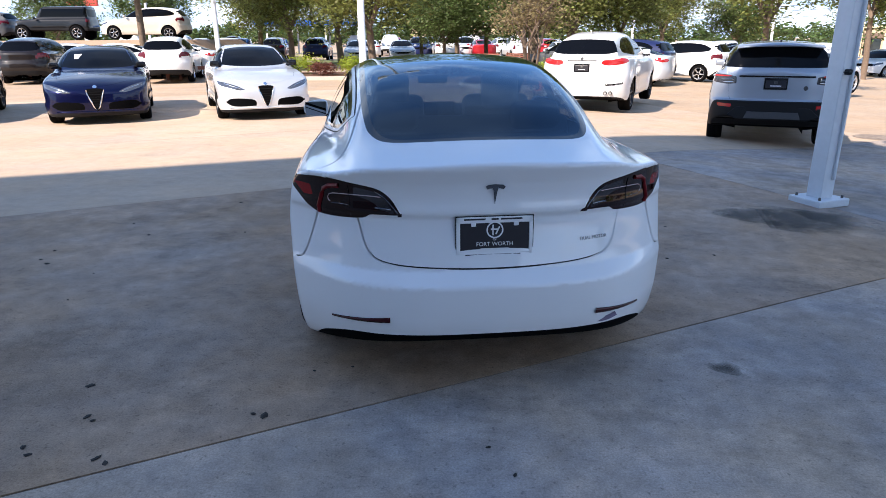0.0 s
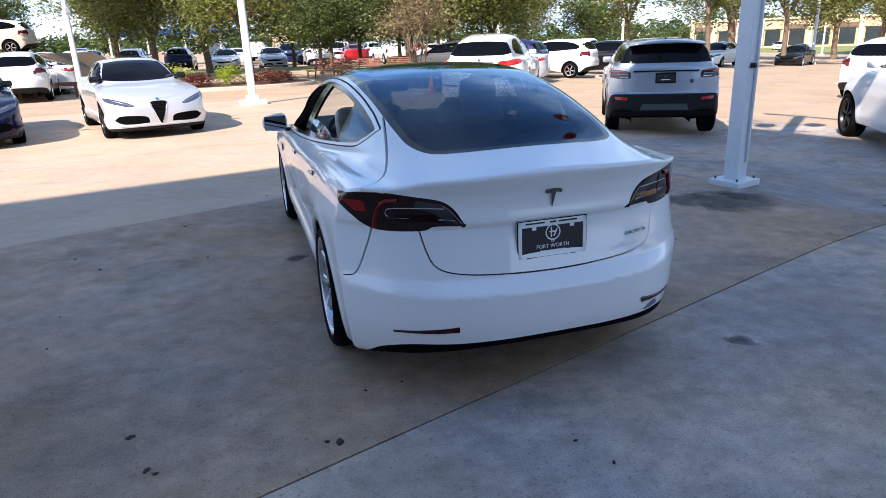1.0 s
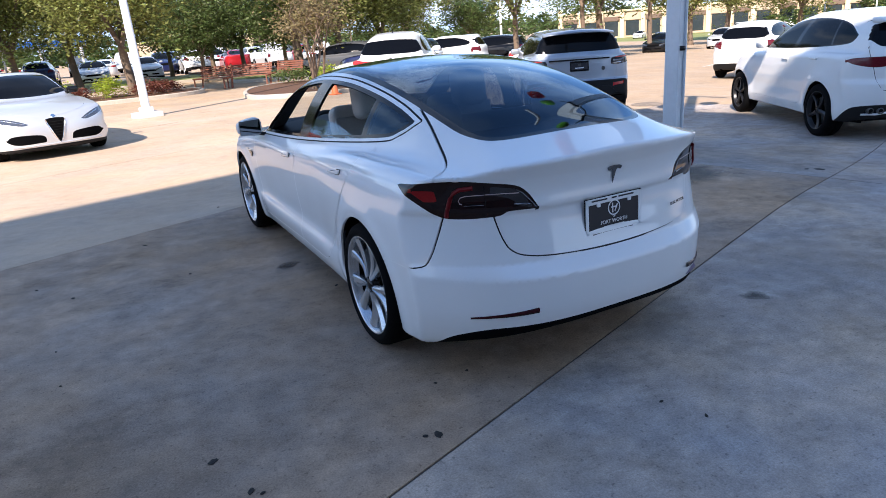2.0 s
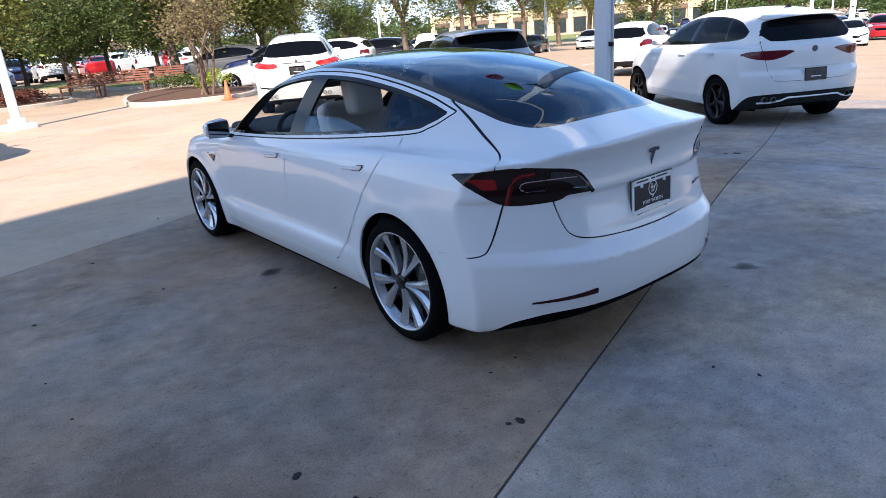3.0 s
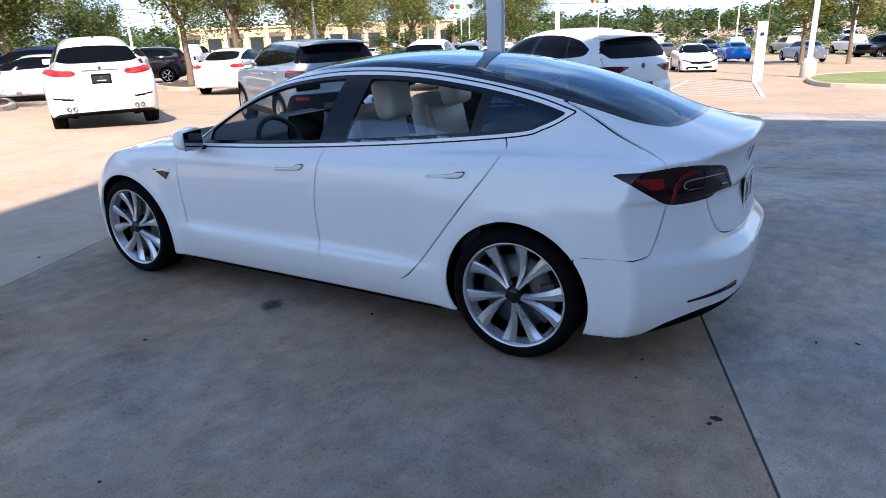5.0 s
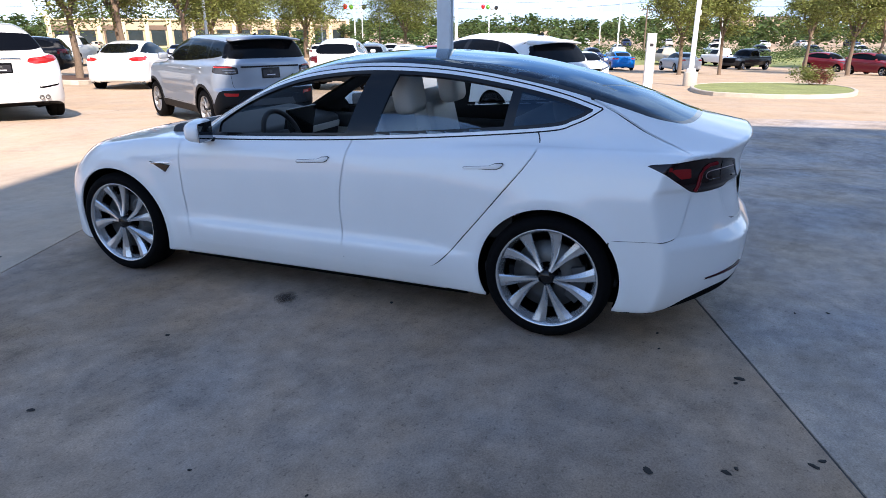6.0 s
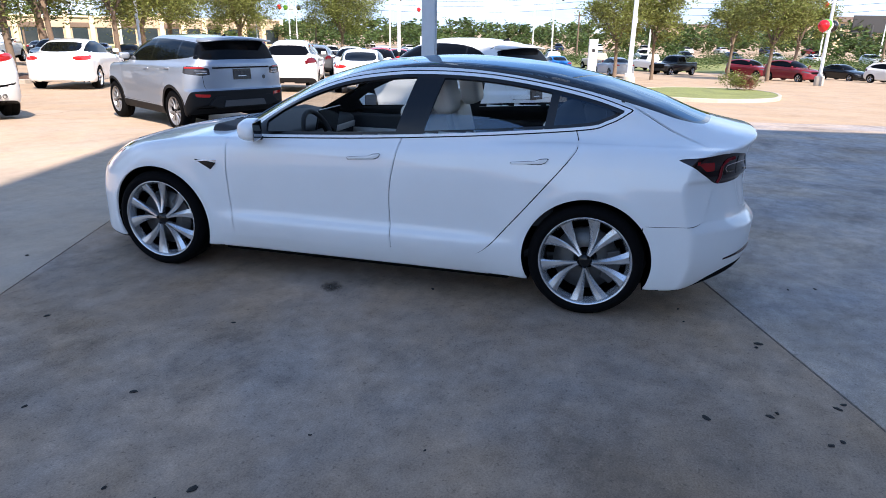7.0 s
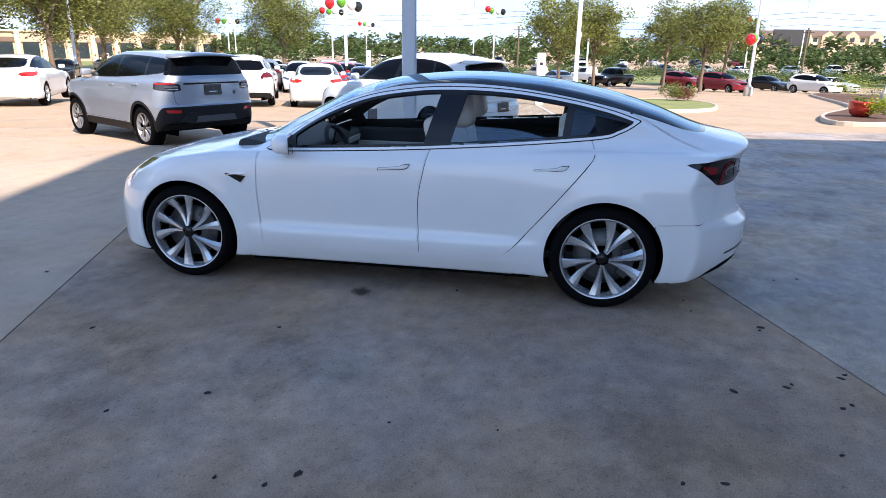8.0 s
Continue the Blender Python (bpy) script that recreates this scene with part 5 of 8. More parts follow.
sx_.inputs["Scale"].default_value, sx_.inputs["Detail"].default_value, sx_.inputs["Roughness"].default_value = 3.5, 9, 0.68
sl_.new(sg_.outputs["Generated"], sv_.inputs[0])
sl_.new(sv_.outputs[0], sz_.inputs[0])
sl_.new(sz_.outputs[0], sd_.inputs[0])
sl_.new(sg_.outputs["Object"], sx_.inputs["Vector"])
ss_, sr_ = sn_.new("ShaderNodeMath"), sn_.new("ShaderNodeMapRange")
ss_.operation = "ADD"
sl_.new(sd_.outputs["Value"], ss_.inputs[0])
sl_.new(sx_.outputs["Fac"], ss_.inputs[1])
sr_.inputs["From Min"].default_value, sr_.inputs["From Max"].default_value = 0.62, 0.92
sr_.inputs["To Min"].default_value, sr_.inputs["To Max"].default_value = 0.42, 0.0
sl_.new(ss_.outputs[0], sr_.inputs["Value"])
sl_.new(sr_.outputs["Result"], sb_.inputs["Alpha"])
LITTER = mat("dead_leaf", (0.022, 0.017, 0.013), 0.8, grain=0.5, scale=80)
def soft_stain(x, y, long_, wide_, turn, lift, label="dark damp stain on the concrete by the post"):
    """A flat stain that fades out towards a ragged edge."""
    disc = [(0.5 * long_ * math.cos(a), 0.5 * wide_ * math.sin(a)) for a in (2 * math.pi * k / 40 for k in range(40))]
    tagged(part("water_stain", prism(disc, 0.0012, at(x, y, turn, lift)), SOFT_STAIN, None), label, "stain", "stains", "structure")


soft_stain(3.02, 5.52, 1.9, 0.85, -33, 0.0016)
soft_stain(3.35, 5.62, 1.1, 0.60, -20, 0.0032)
soft_stain(2.75, 5.62, 0.9, 0.50, -48, 0.0048)
soft_stain(-0.975, 4.895, 0.24, 0.15, 20, 0.0016, "old dark oil spot on the concrete")
soft_stain(1.40, 2.76, 0.26, 0.13, -30, 0.0016, "old dark oil spot on the concrete")
# dead leaves and grit
crumbs = [(4.73, 5.10, 8.0), (4.62, 5.16, 5.0), (-0.75, 2.345, 3.6), (-0.80, 2.36, 2.2), (-1.634, 2.601, 3.6), (-2.017, 6.163, 2.8), (0.288, 1.95, 1.8), (-1.666, 5.124, 2.2), (-1.51, 2.34, 2.8), (-1.65, 2.12, 2.6), (-1.32, 2.05, 3.0), (-2.97, 4.43, 2.4),
          (1.88, 5.24, 2.2), (1.63, 4.41, 2.4), (2.00, 4.48, 2.2), (0.20, 2.12, 1.6), (-0.61, 2.74, 1.5), (-0.43, 2.78, 1.4), (-2.87, 4.34, 3.4), (-2.42, 2.72, 2.6), (-2.47, 2.88, 2.2), (-1.47, 2.31, 2.2), (-1.60, 2.07, 2.4),
          (-2.07, 2.23, 2.2), (-1.27, 2.02, 2.4), (-2.99, 4.64, 2.0), (-2.73, 5.40, 2.2), (-1.34, 7.23, 2.6), (-0.74, 4.28, 2.4), (-2.42, 4.13, 1.4), (-2.448, 5.06, 2.8), (-2.33, 3.65, 1.2)]
for k, (x, y, r) in enumerate(crumbs):
    rnd = random.Random(k)
    bm = bmesh.new()
    for q in range(2 if r > 2.5 else 1):
        bmesh.ops.create_icosphere(bm, subdivisions=1, radius=1)
    for v in bm.verts:
        v.co = Vector((v.co.x * 0.0095 * r * rnd.uniform(0.5, 1), v.co.y * 0.0055 * r * rnd.uniform(0.5, 1.1), max(v.co.z * 0.007, -0.001) * rnd.uniform(0.4, 1)))
    ob = part("dead_leaf", bm, LITTER, None)
    ob.matrix_basis = at(x, y, rnd.uniform(0, 180), 0.001)
    tagged(ob, "curled dark dead leaf on the concrete", "leaf", "leaves on the ground")

# ---- unseen blocks, standing in for the dealer's building, placed to shade the apron ----
WALL = mat("grey_panel_wall", (0.17, 0.17, 0.175), 0.5, grain=0.1, scale=5, large=0.1)
TURN = 20.9
cc, cs = math.cos(radians(TURN)), math.sin(radians(TURN))
# corner and height worked back from the edge of the shade
ex, ey, tall = -7.2, -2.5, 16.1
shade_caster = part("wall_south", box((24, 40, tall + 0.3), pose(ex - 12 * cc + 20 * cs, ey - 12 * cs - 20 * cc, tall / 2 - 0.15, 0, 0, TURN), 0.05), WALL, None)
tagged(shade_caster, "unseen tall plain grey block placed to shade the apron", "wall", kind="structure")
# added lower block: keeps sky light off the sedan's rear and the near ground
wing = part("wall_wing", box((15, 9, 8.2), pose(-4.0 + 4.5 * cs, -7.3 - 4.5 * cc, 3.95, 0, 0, TURN), 0.05), WALL, None)
tagged(wing, "unseen low plain grey block added to dim the light from behind", "wall", kind="structure")


def steel_post(x, y, top):
    post = thing("steel_post", "white painted square steel post with bolts on a base plate", "post", at(x, y, YARD - 4))
    part("column", box((0.165, 0.165, top - 0.06), Matrix.Translation((0, 0, (top + 0.06) / 2)), 0.012, 3), STEEL_PAINT, post)
    part("plinth", box((0.40, 0.36, 0.075), Matrix.Translation((0, 0, 0.03)), 0.012), STEEL_PAINT, post, "raised base block")
    part("conduit", box((0.025, 0.03, top - 0.5), Matrix.Translation((0.03, -0.097, top / 2)), 0.006), STEEL_PAINT, post)
    part("catch", box((0.05, 0.06, 0.05), Matrix.Translation((-0.035, -0.10, 1.26)), 0.012), BLACK_PLASTIC, post, "black catch")
    part("hook", tube([(-0.03, -0.12, 1.26), (-0.08, -0.14, 1.265), (-0.12, -0.12, 1.262)], [0.012, 0.009, 0.006], 8), BLACK_PLASTIC, post, "black hook")
    part("top_arm", box((1.5, 0.09, 0.09), pose(0, 0, 6.28, 0, 0, -62 - YARD + 4), 0.015), STEEL_PAINT, post, "white cross arm at the top")
    part("balloon_hook", tube([(-0.30, 0.16, 4.30), (0, 0, 4.25), (0.24, -0.30, 4.30)], [0.02, 0.028, 0.02], 8), BLACK_PLASTIC, post, "dark hooks for balloons")
    part("clamp", box((0.22, 0.22, 0.10), Matrix.Translation((0, 0, 4.25)), 0.02), BLACK_PLASTIC, post, "dark clamp")
    for sx in (-0.15, 0.15):
        for sy in (-0.13, 0.13):
            part("bolt", tube([(sx, sy, 0.06), (sx, sy, 0.095)], [0.014, 0.012], 6), STEEL, post)
    for z in np.arange(0.9, top - 0.3, 0.42):
        part("rivet", tube([(0.055, -0.08, z), (0.055, -0.089, z)], [0.009, 0.007], 8), BLACK_PLASTIC, post)
    return post


steel_post(3.70, 6.215, 6.35)


# ---- neighbouring cars ----
def both(points):
    """A right half outline, from low to high, closed with its mirror image."""
    return list(points) + [(-p[0], *p[1:]) for p in reversed(points) if p[0] != 0]


SALOON = dict(
    key="saloon", dark_mirror=True, wb=2.82, w=0.93, height=1.45, ends=(-1.02, 3.62), step=0.032, arch=(0.365, 0.33), belt=0.97, tumble=(0.22, 0.75), track=0.80, wheel_z=0.325, mirror=(2.02, 1.0), handles=((1.15, 0.88), (0.25, 0.91)),
    top=[(2.6, 0.84), (2.3, 0.985), (1.9, 1.20), (1.5, 1.36), (1.1, 1.43), (0.8, 1.436), (0.3, 1.40), (-0.1, 1.30), (-0.5, 1.16), (-0.8, 1.07), (-1.1, 1.02)],
    deck=[(3.65, 0.66), (3.45, 0.745), (3.1, 0.85), (2.7, 0.92), (2.3, 0.97), (1.2, 1.0), (0, 1.05), (-0.6, 1.07), (-1.0, 1.06)],
    side=HERO["side"], wide=[(-1.0, 0.86), (-0.5, 0.905), (0, 0.92), (1.2, 0.90), (2.2, 0.90), (2.82, 0.92), (3.3, 0.90), (3.6, 0.86)],
    back=[(0.15, -0.85), (0.3, -0.98), (0.55, -1.02), (0.8, -0.99), (1.0, -0.98), (1.1, -0.99)], nose=[(0.1, 3.52), (0.2, 3.60), (0.42, 3.62), (0.62, 3.60), (0.72, 3.52), (0.9, 3.3)],
    round_back=(0.30, 3.2), round_nose=(0.25, 3.4), low=[(-1, 0.26), (-0.5, 0.19), (2.6, 0.18), (3.2, 0.15), (3.6, 0.15)],
    base=[(-1, 0.55), (-0.5, 0.62), (0.2, 0.74), (0.8, 0.80), (1.5, 0.82), (2.1, 0.80), (2.5, 0.75)],
    dlo=[(2.2, 0.975, 1), (1.85, 1.17), (1.45, 1.31), (1.0, 1.37), (0.55, 1.35), (0.1, 1.25), (-0.28, 1.10, 1), (0.1, 1.05), (1.0, 1.01)], pillars=((1.0, 1.10, 0.2), (0.02, 0.06, -0.3)), trim=0.016,
    shield=both([(0, 0.995), (0.45, 1.005), (0.68, 1.03, 1), (0.62, 1.18), (0.53, 1.34, 1), (0.3, 1.375), (0, 1.385)]), rear=both([(0, 1.09), (0.4, 1.10), (0.53, 1.14), (0.50, 1.30), (0.3, 1.34), (0, 1.35)]),
    lamps=[("headlight", "nose", [(0.40, 0.605, 1), (0.55, 0.675), (0.75, 0.735), (0.88, 0.76, 1), (0.85, 0.69), (0.68, 0.63), (0.5, 0.59)]),
           ("grille", "nose", both([(0, 0.27), (0.04, 0.32), (0.10, 0.50), (0.15, 0.62), (0.14, 0.66), (0, 0.675)])),
           ("air_intake", "nose", [(0.20, 0.29, 1), (0.235, 0.40), (0.45, 0.435), (0.68, 0.43), (0.77, 0.36, 1), (0.62, 0.285)]),
           ("tail_light", "rear", [(0.42, 0.88, 1), (0.50, 0.96), (0.80, 0.98), (0.90, 0.93), (0.80, 0.86), (0.6, 0.85)])],
    clad=[(-1.1, 0.28), (-0.6, 0.2), (3.0, 0.2), (3.7, 0.23)],
    doors=([(2.28, 0.95, 1), (2.30, 0.6), (2.25, 0.28, 1), (1.10, 0.30, 1), (1.10, 0.65), (1.06, 1.02, 1), (1.7, 1.03, 1)], [(1.10, 0.30, 1), (0.65, 0.30), (0.48, 0.45), (0.30, 0.72), (0.05, 0.95), (0.05, 1.08, 1), (0.6, 1.05, 1), (1.06, 1.02, 1), (1.10, 0.65)]),
    bonnet=both([(0, 3.50), (0.35, 3.42), (0.60, 3.2), (0.70, 2.8), (0.74, 2.35, 1), (0, 2.42, 1)]))

CROSSOVER = dict(
    key="crossover", lens="deep", wb=2.82, w=0.95, height=1.68, ends=(-0.95, 3.70), step=0.032, arch=(0.395, 0.355), belt=1.10, tumble=(0.24, 0.55), track=0.815, wheel_z=0.352, mirror=(2.15, 1.14), handles=((1.15, 1.0), (0.25, 1.04)), crown=0.10,
    top=[(2.8, 0.98), (2.4, 1.17), (1.95, 1.43), (1.5, 1.59), (1.0, 1.66), (0.5, 1.665), (0.0, 1.63), (-0.45, 1.56), (-0.8, 1.49)], cab_back=(-0.84, 0.68),
    deck=[(3.75, 0.80), (3.5, 0.93), (3.1, 1.03), (2.7, 1.085), (2.3, 1.115), (1, 1.14), (0, 1.17), (-0.9, 1.16)],
    side=[(0.15, 0.91), (0.28, 0.955), (0.40, 0.985), (0.55, 0.985), (0.75, 1.0), (0.9, 0.995), (1.05, 0.97), (1.2, 0.92), (1.4, 0.85)], wide=[(-0.95, 0.87), (-0.4, 0.925), (0, 0.94), (1.2, 0.915), (2.2, 0.915), (2.82, 0.935), (3.3, 0.91), (3.7, 0.86)],
    back=[(0.25, -0.82), (0.35, -0.90), (0.6, -0.95), (0.74, -0.94), (0.82, -0.89), (1.05, -0.88), (1.2, -0.86), (1.4, -0.80)], nose=[(0.15, 3.58), (0.3, 3.68), (0.5, 3.70), (0.75, 3.67), (0.9, 3.55), (1.1, 3.3)],
    round_back=(0.26, 3.4), round_nose=(0.44, 2.6), low=[(-0.95, 0.34), (-0.5, 0.25), (2.6, 0.25), (3.6, 0.26)],
    base=[(-1, 0.70), (-0.5, 0.74), (0.2, 0.80), (0.9, 0.83), (1.6, 0.83), (2.2, 0.80), (2.6, 0.74)], k_roof=0.14, bow_back=-0.1,
    dlo=[(2.32, 1.13, 1), (1.95, 1.36), (1.5, 1.50), (1.0, 1.56), (0.4, 1.55), (-0.05, 1.48), (-0.36, 1.34, 1), (-0.25, 1.24), (0.3, 1.19), (1.2, 1.15)], pillars=((1.0, 1.11, 0.2), (0.05, 0.09, -0.3)), trim=0.014,
    shield=both([(0, 1.13), (0.45, 1.14), (0.68, 1.17, 1), (0.64, 1.30), (0.56, 1.50, 1), (0.3, 1.57), (0, 1.59)]), rear=both([(0, 1.195), (0.50, 1.20), (0.61, 1.23), (0.70, 1.33, 1), (0.63, 1.43), (0.50, 1.48), (0.3, 1.505), (0, 1.51)]),
    lamps=[("headlight", "nose", [(0.42, 0.76, 1), (0.60, 0.86), (0.88, 0.92, 1), (0.85, 0.83), (0.6, 0.75)]), ("grille", "nose", both([(0, 0.42), (0.05, 0.45), (0.16, 0.75), (0.15, 0.80), (0, 0.82)])),
           ("air_intake", "nose", [(0.25, 0.42, 1), (0.28, 0.53), (0.7, 0.57), (0.76, 0.48, 1), (0.6, 0.42)]), ("tail_light", "back", [(0.20, 1.062, 1), (0.32, 1.078), (0.62, 1.085), (1.0, 1.075), (1.17, 1.045, 1), (1.0, 0.998), (0.78, 0.965), (0.58, 0.958), (0.40, 0.99)])],
    clad=[(-1.1, 0.52), (-0.72, 0.47), (-0.48, 0.30), (-0.3, 0.22), (3.0, 0.24), (3.7, 0.34)],
    doors=([(2.32, 1.10, 1), (2.35, 0.7), (2.28, 0.38, 1), (1.10, 0.38, 1), (1.12, 0.75), (1.06, 1.16, 1), (1.7, 1.16, 1)], [(1.10, 0.38, 1), (0.66, 0.38), (0.50, 0.52), (0.32, 0.85), (0.05, 1.1), (0.05, 1.24, 1), (0.6, 1.2, 1), (1.06, 1.16, 1), (1.12, 0.75)]),
    gate=both([(0, 0.66), (0.5, 0.67), (0.60, 0.72), (0.66, 0.95), (0.70, 1.15), (0.64, 1.42), (0.5, 1.53, 1), (0, 1.56)]),
    bonnet=both([(0, 3.55), (0.35, 3.48), (0.62, 3.2), (0.72, 2.8), (0.76, 2.5, 1), (0, 2.6, 1)]))

SUV_SILVER = dict(
    CROSSOVER, key="silver_suv", lens="smoked", arch_trim=0.055, wb=2.66, w=0.955, height=1.64, ends=(-0.80, 3.52), belt=1.13, tumble=(0.30, 0.35), mirror=(2.1, 1.16), handles=((1.05, 1.03), (0.15, 1.07)),
    top=[(2.7, 1.05), (2.35, 1.2), (1.95, 1.42), (1.55, 1.56), (1.1, 1.62), (0.5, 1.622), (-0.1, 1.60), (-0.75, 1.57)], cab_back=(-0.74, 0.42),
    deck=[(3.55, 0.96), (3.3, 1.05), (2.8, 1.10), (2.3, 1.13), (1, 1.16), (0, 1.20), (-0.75, 1.215)],
    back=[(0.25, -0.66), (0.35, -0.76), (0.55, -0.80), (0.72, -0.80), (0.76, -0.765), (1.0, -0.755), (1.2, -0.735), (1.4, -0.66)], nose=[(0.15, 3.38), (0.3, 3.48), (0.5, 3.52), (0.85, 3.50), (1.0, 3.40), (1.15, 3.2)],
    wide=[(-0.8, 0.90), (-0.3, 0.935), (0, 0.945), (1.2, 0.925), (2.1, 0.925), (2.66, 0.945), (3.1, 0.92), (3.5, 0.87)], base=[(-1, 0.76), (-0.5, 0.79), (0.2, 0.83), (0.9, 0.85), (1.6, 0.85), (2.2, 0.81), (2.6, 0.75)], round_back=(0.20, 3.6), low=[(-0.8, 0.50), (-0.62, 0.44), (-0.45, 0.30), (0, 0.26), (2.6, 0.25), (3.4, 0.28)],
    dlo=[(2.30, 1.13, 1), (1.95, 1.35), (1.55, 1.485), (1.0, 1.54), (0.3, 1.535), (-0.40, 1.50), (-0.62, 1.45, 1), (-0.58, 1.29), (0.2, 1.205), (1.2, 1.15)], pillars=((0.93, 0.99, 0.1), (-0.02, 0.03, 0.0)),
    shield=both([(0, 1.14), (0.45, 1.15), (0.70, 1.18, 1), (0.66, 1.30), (0.60, 1.48, 1), (0.3, 1.54), (0, 1.55)]), rear=both([(0, 1.23), (0.60, 1.23), (0.76, 1.26), (0.72, 1.40), (0.64, 1.50), (0.4, 1.53), (0, 1.535)]),
    lamps=[("headlight", "nose", [(0.5, 0.88, 1), (0.6, 0.98), (0.90, 1.0, 1), (0.85, 0.9)]), ("grille", "nose", both([(0, 0.86), (0.45, 0.87), (0.48, 0.96), (0, 0.97)])), ("tail_light", "rear", [(0.56, 0.99, 1), (0.565, 1.09, 1), (0.72, 1.12), (0.93, 1.13, 1), (0.90, 1.0, 1), (0.7, 0.975)]),
           ("reflector", "rear", [(0.60, 0.62, 1), (0.60, 0.67, 1), (0.82, 0.68, 1), (0.80, 0.63, 1)])],
    clad=[(-0.9, 0.735), (-0.62, 0.72), (-0.44, 0.50), (-0.38, 0.40), (0.4, 0.40), (2.3, 0.40), (3.1, 0.5), (3.6, 0.6)],
    doors=([(2.25, 1.1, 1), (2.28, 0.8), (2.2, 0.42, 1), (1.0, 0.42, 1), (1.02, 0.8), (0.98, 1.18, 1), (1.7, 1.17, 1)], [(1.0, 0.42, 1), (0.62, 0.42), (0.46, 0.58), (0.30, 0.9), (0.0, 1.1), (-0.02, 1.25, 1), (0.5, 1.22, 1), (0.98, 1.18, 1), (1.02, 0.8)]),
    gate=both([(0, 0.745, 1), (0.62, 0.745, 1), (0.66, 0.80), (0.68, 1.0), (0.72, 1.22), (0.66, 1.48), (0.55, 1.55, 1), (0, 1.56)]))

SUV_WHITE = dict(
    CROSSOVER, key="white_suv", lens="", wb=3.0, w=0.985, height=1.70, ends=(-0.95, 3.95), handles=((1.25, 1.0), (0.3, 1.05)), mirror=(2.3, 1.15),
    top=[(3.0, 0.98), (2.6, 1.17), (2.1, 1.43), (1.6, 1.59), (1.1, 1.67), (0.5, 1.675), (0.0, 1.64), (-0.45, 1.57), (-0.8, 1.50)], cab_back=(-0.86, 0.72), deck=[(3.95, 0.80), (3.7, 0.93), (3.2, 1.05), (2.7, 1.10), (2.3, 1.13), (1, 1.15), (0, 1.18), (-0.9, 1.17)],
    nose=[(0.15, 3.82), (0.3, 3.92), (0.5, 3.95), (0.75, 3.92), (0.9, 3.78), (1.1, 3.5)], wide=[(-0.95, 0.90), (-0.4, 0.955), (0, 0.97), (1.2, 0.94), (2.2, 0.94), (3.0, 0.965), (3.5, 0.93), (3.9, 0.88)],
    back=[(0.25, -0.84), (0.35, -0.90), (0.6, -0.95), (0.74, -0.945), (0.90, -0.91), (1.05, -0.90), (1.12, -0.905), (1.2, -0.87), (1.4, -0.80)],
    rear=both([(0, 1.21), (0.5, 1.215), (0.69, 1.27), (0.66, 1.38), (0.56, 1.47), (0.3, 1.50), (0, 1.51)]),
    lamps=[("headlight", "nose", [(0.42, 0.76, 1), (0.60, 0.86), (0.88, 0.92, 1), (0.85, 0.83), (0.6, 0.75)]), ("grille", "nose", both([(0, 0.42), (0.3, 0.45), (0.36, 0.75), (0.2, 0.80), (0, 0.82)])),
           ("tail_light", "rear", [(0.40, 1.02, 1), (0.44, 1.085), (0.62, 1.10), (0.80, 1.135), (0.93, 1.15, 1), (0.90, 1.05), (0.75, 1.0), (0.52, 0.985)]), ("air_intake", "rear", [(0.52, 0.565, 1), (0.52, 0.595, 1), (0.84, 0.63, 1), (0.84, 0.60, 1)])],
    clad=[(-1.1, 0.37), (-0.72, 0.33), (-0.48, 0.25), (-0.3, 0.2), (3.0, 0.22), (3.9, 0.3)],
    gate=both([(0, 0.69), (0.5, 0.70), (0.62, 0.76), (0.66, 0.95), (0.72, 1.17), (0.66, 1.42), (0.5, 1.54, 1), (0, 1.56)]))

ALLOY_GREY = mat("grey_alloy", (0.30, 0.30, 0.31), 0.35, 0.6, grain=0.1, scale=60)
SKID = mat("grey_skid_plate", (0.06, 0.06, 0.064), 0.5, 0.3, grain=0.15)
W_SALOON = wheel_meshes(0.33, 0.235, 0.225, 5, ALLOY_DARK)
W_DARK = wheel_meshes(0.36, 0.262, 0.255, 5, ALLOY_DARK)
W_SILVER = wheel_meshes(0.36, 0.245, 0.24, 10, ALLOY_GREY, True)


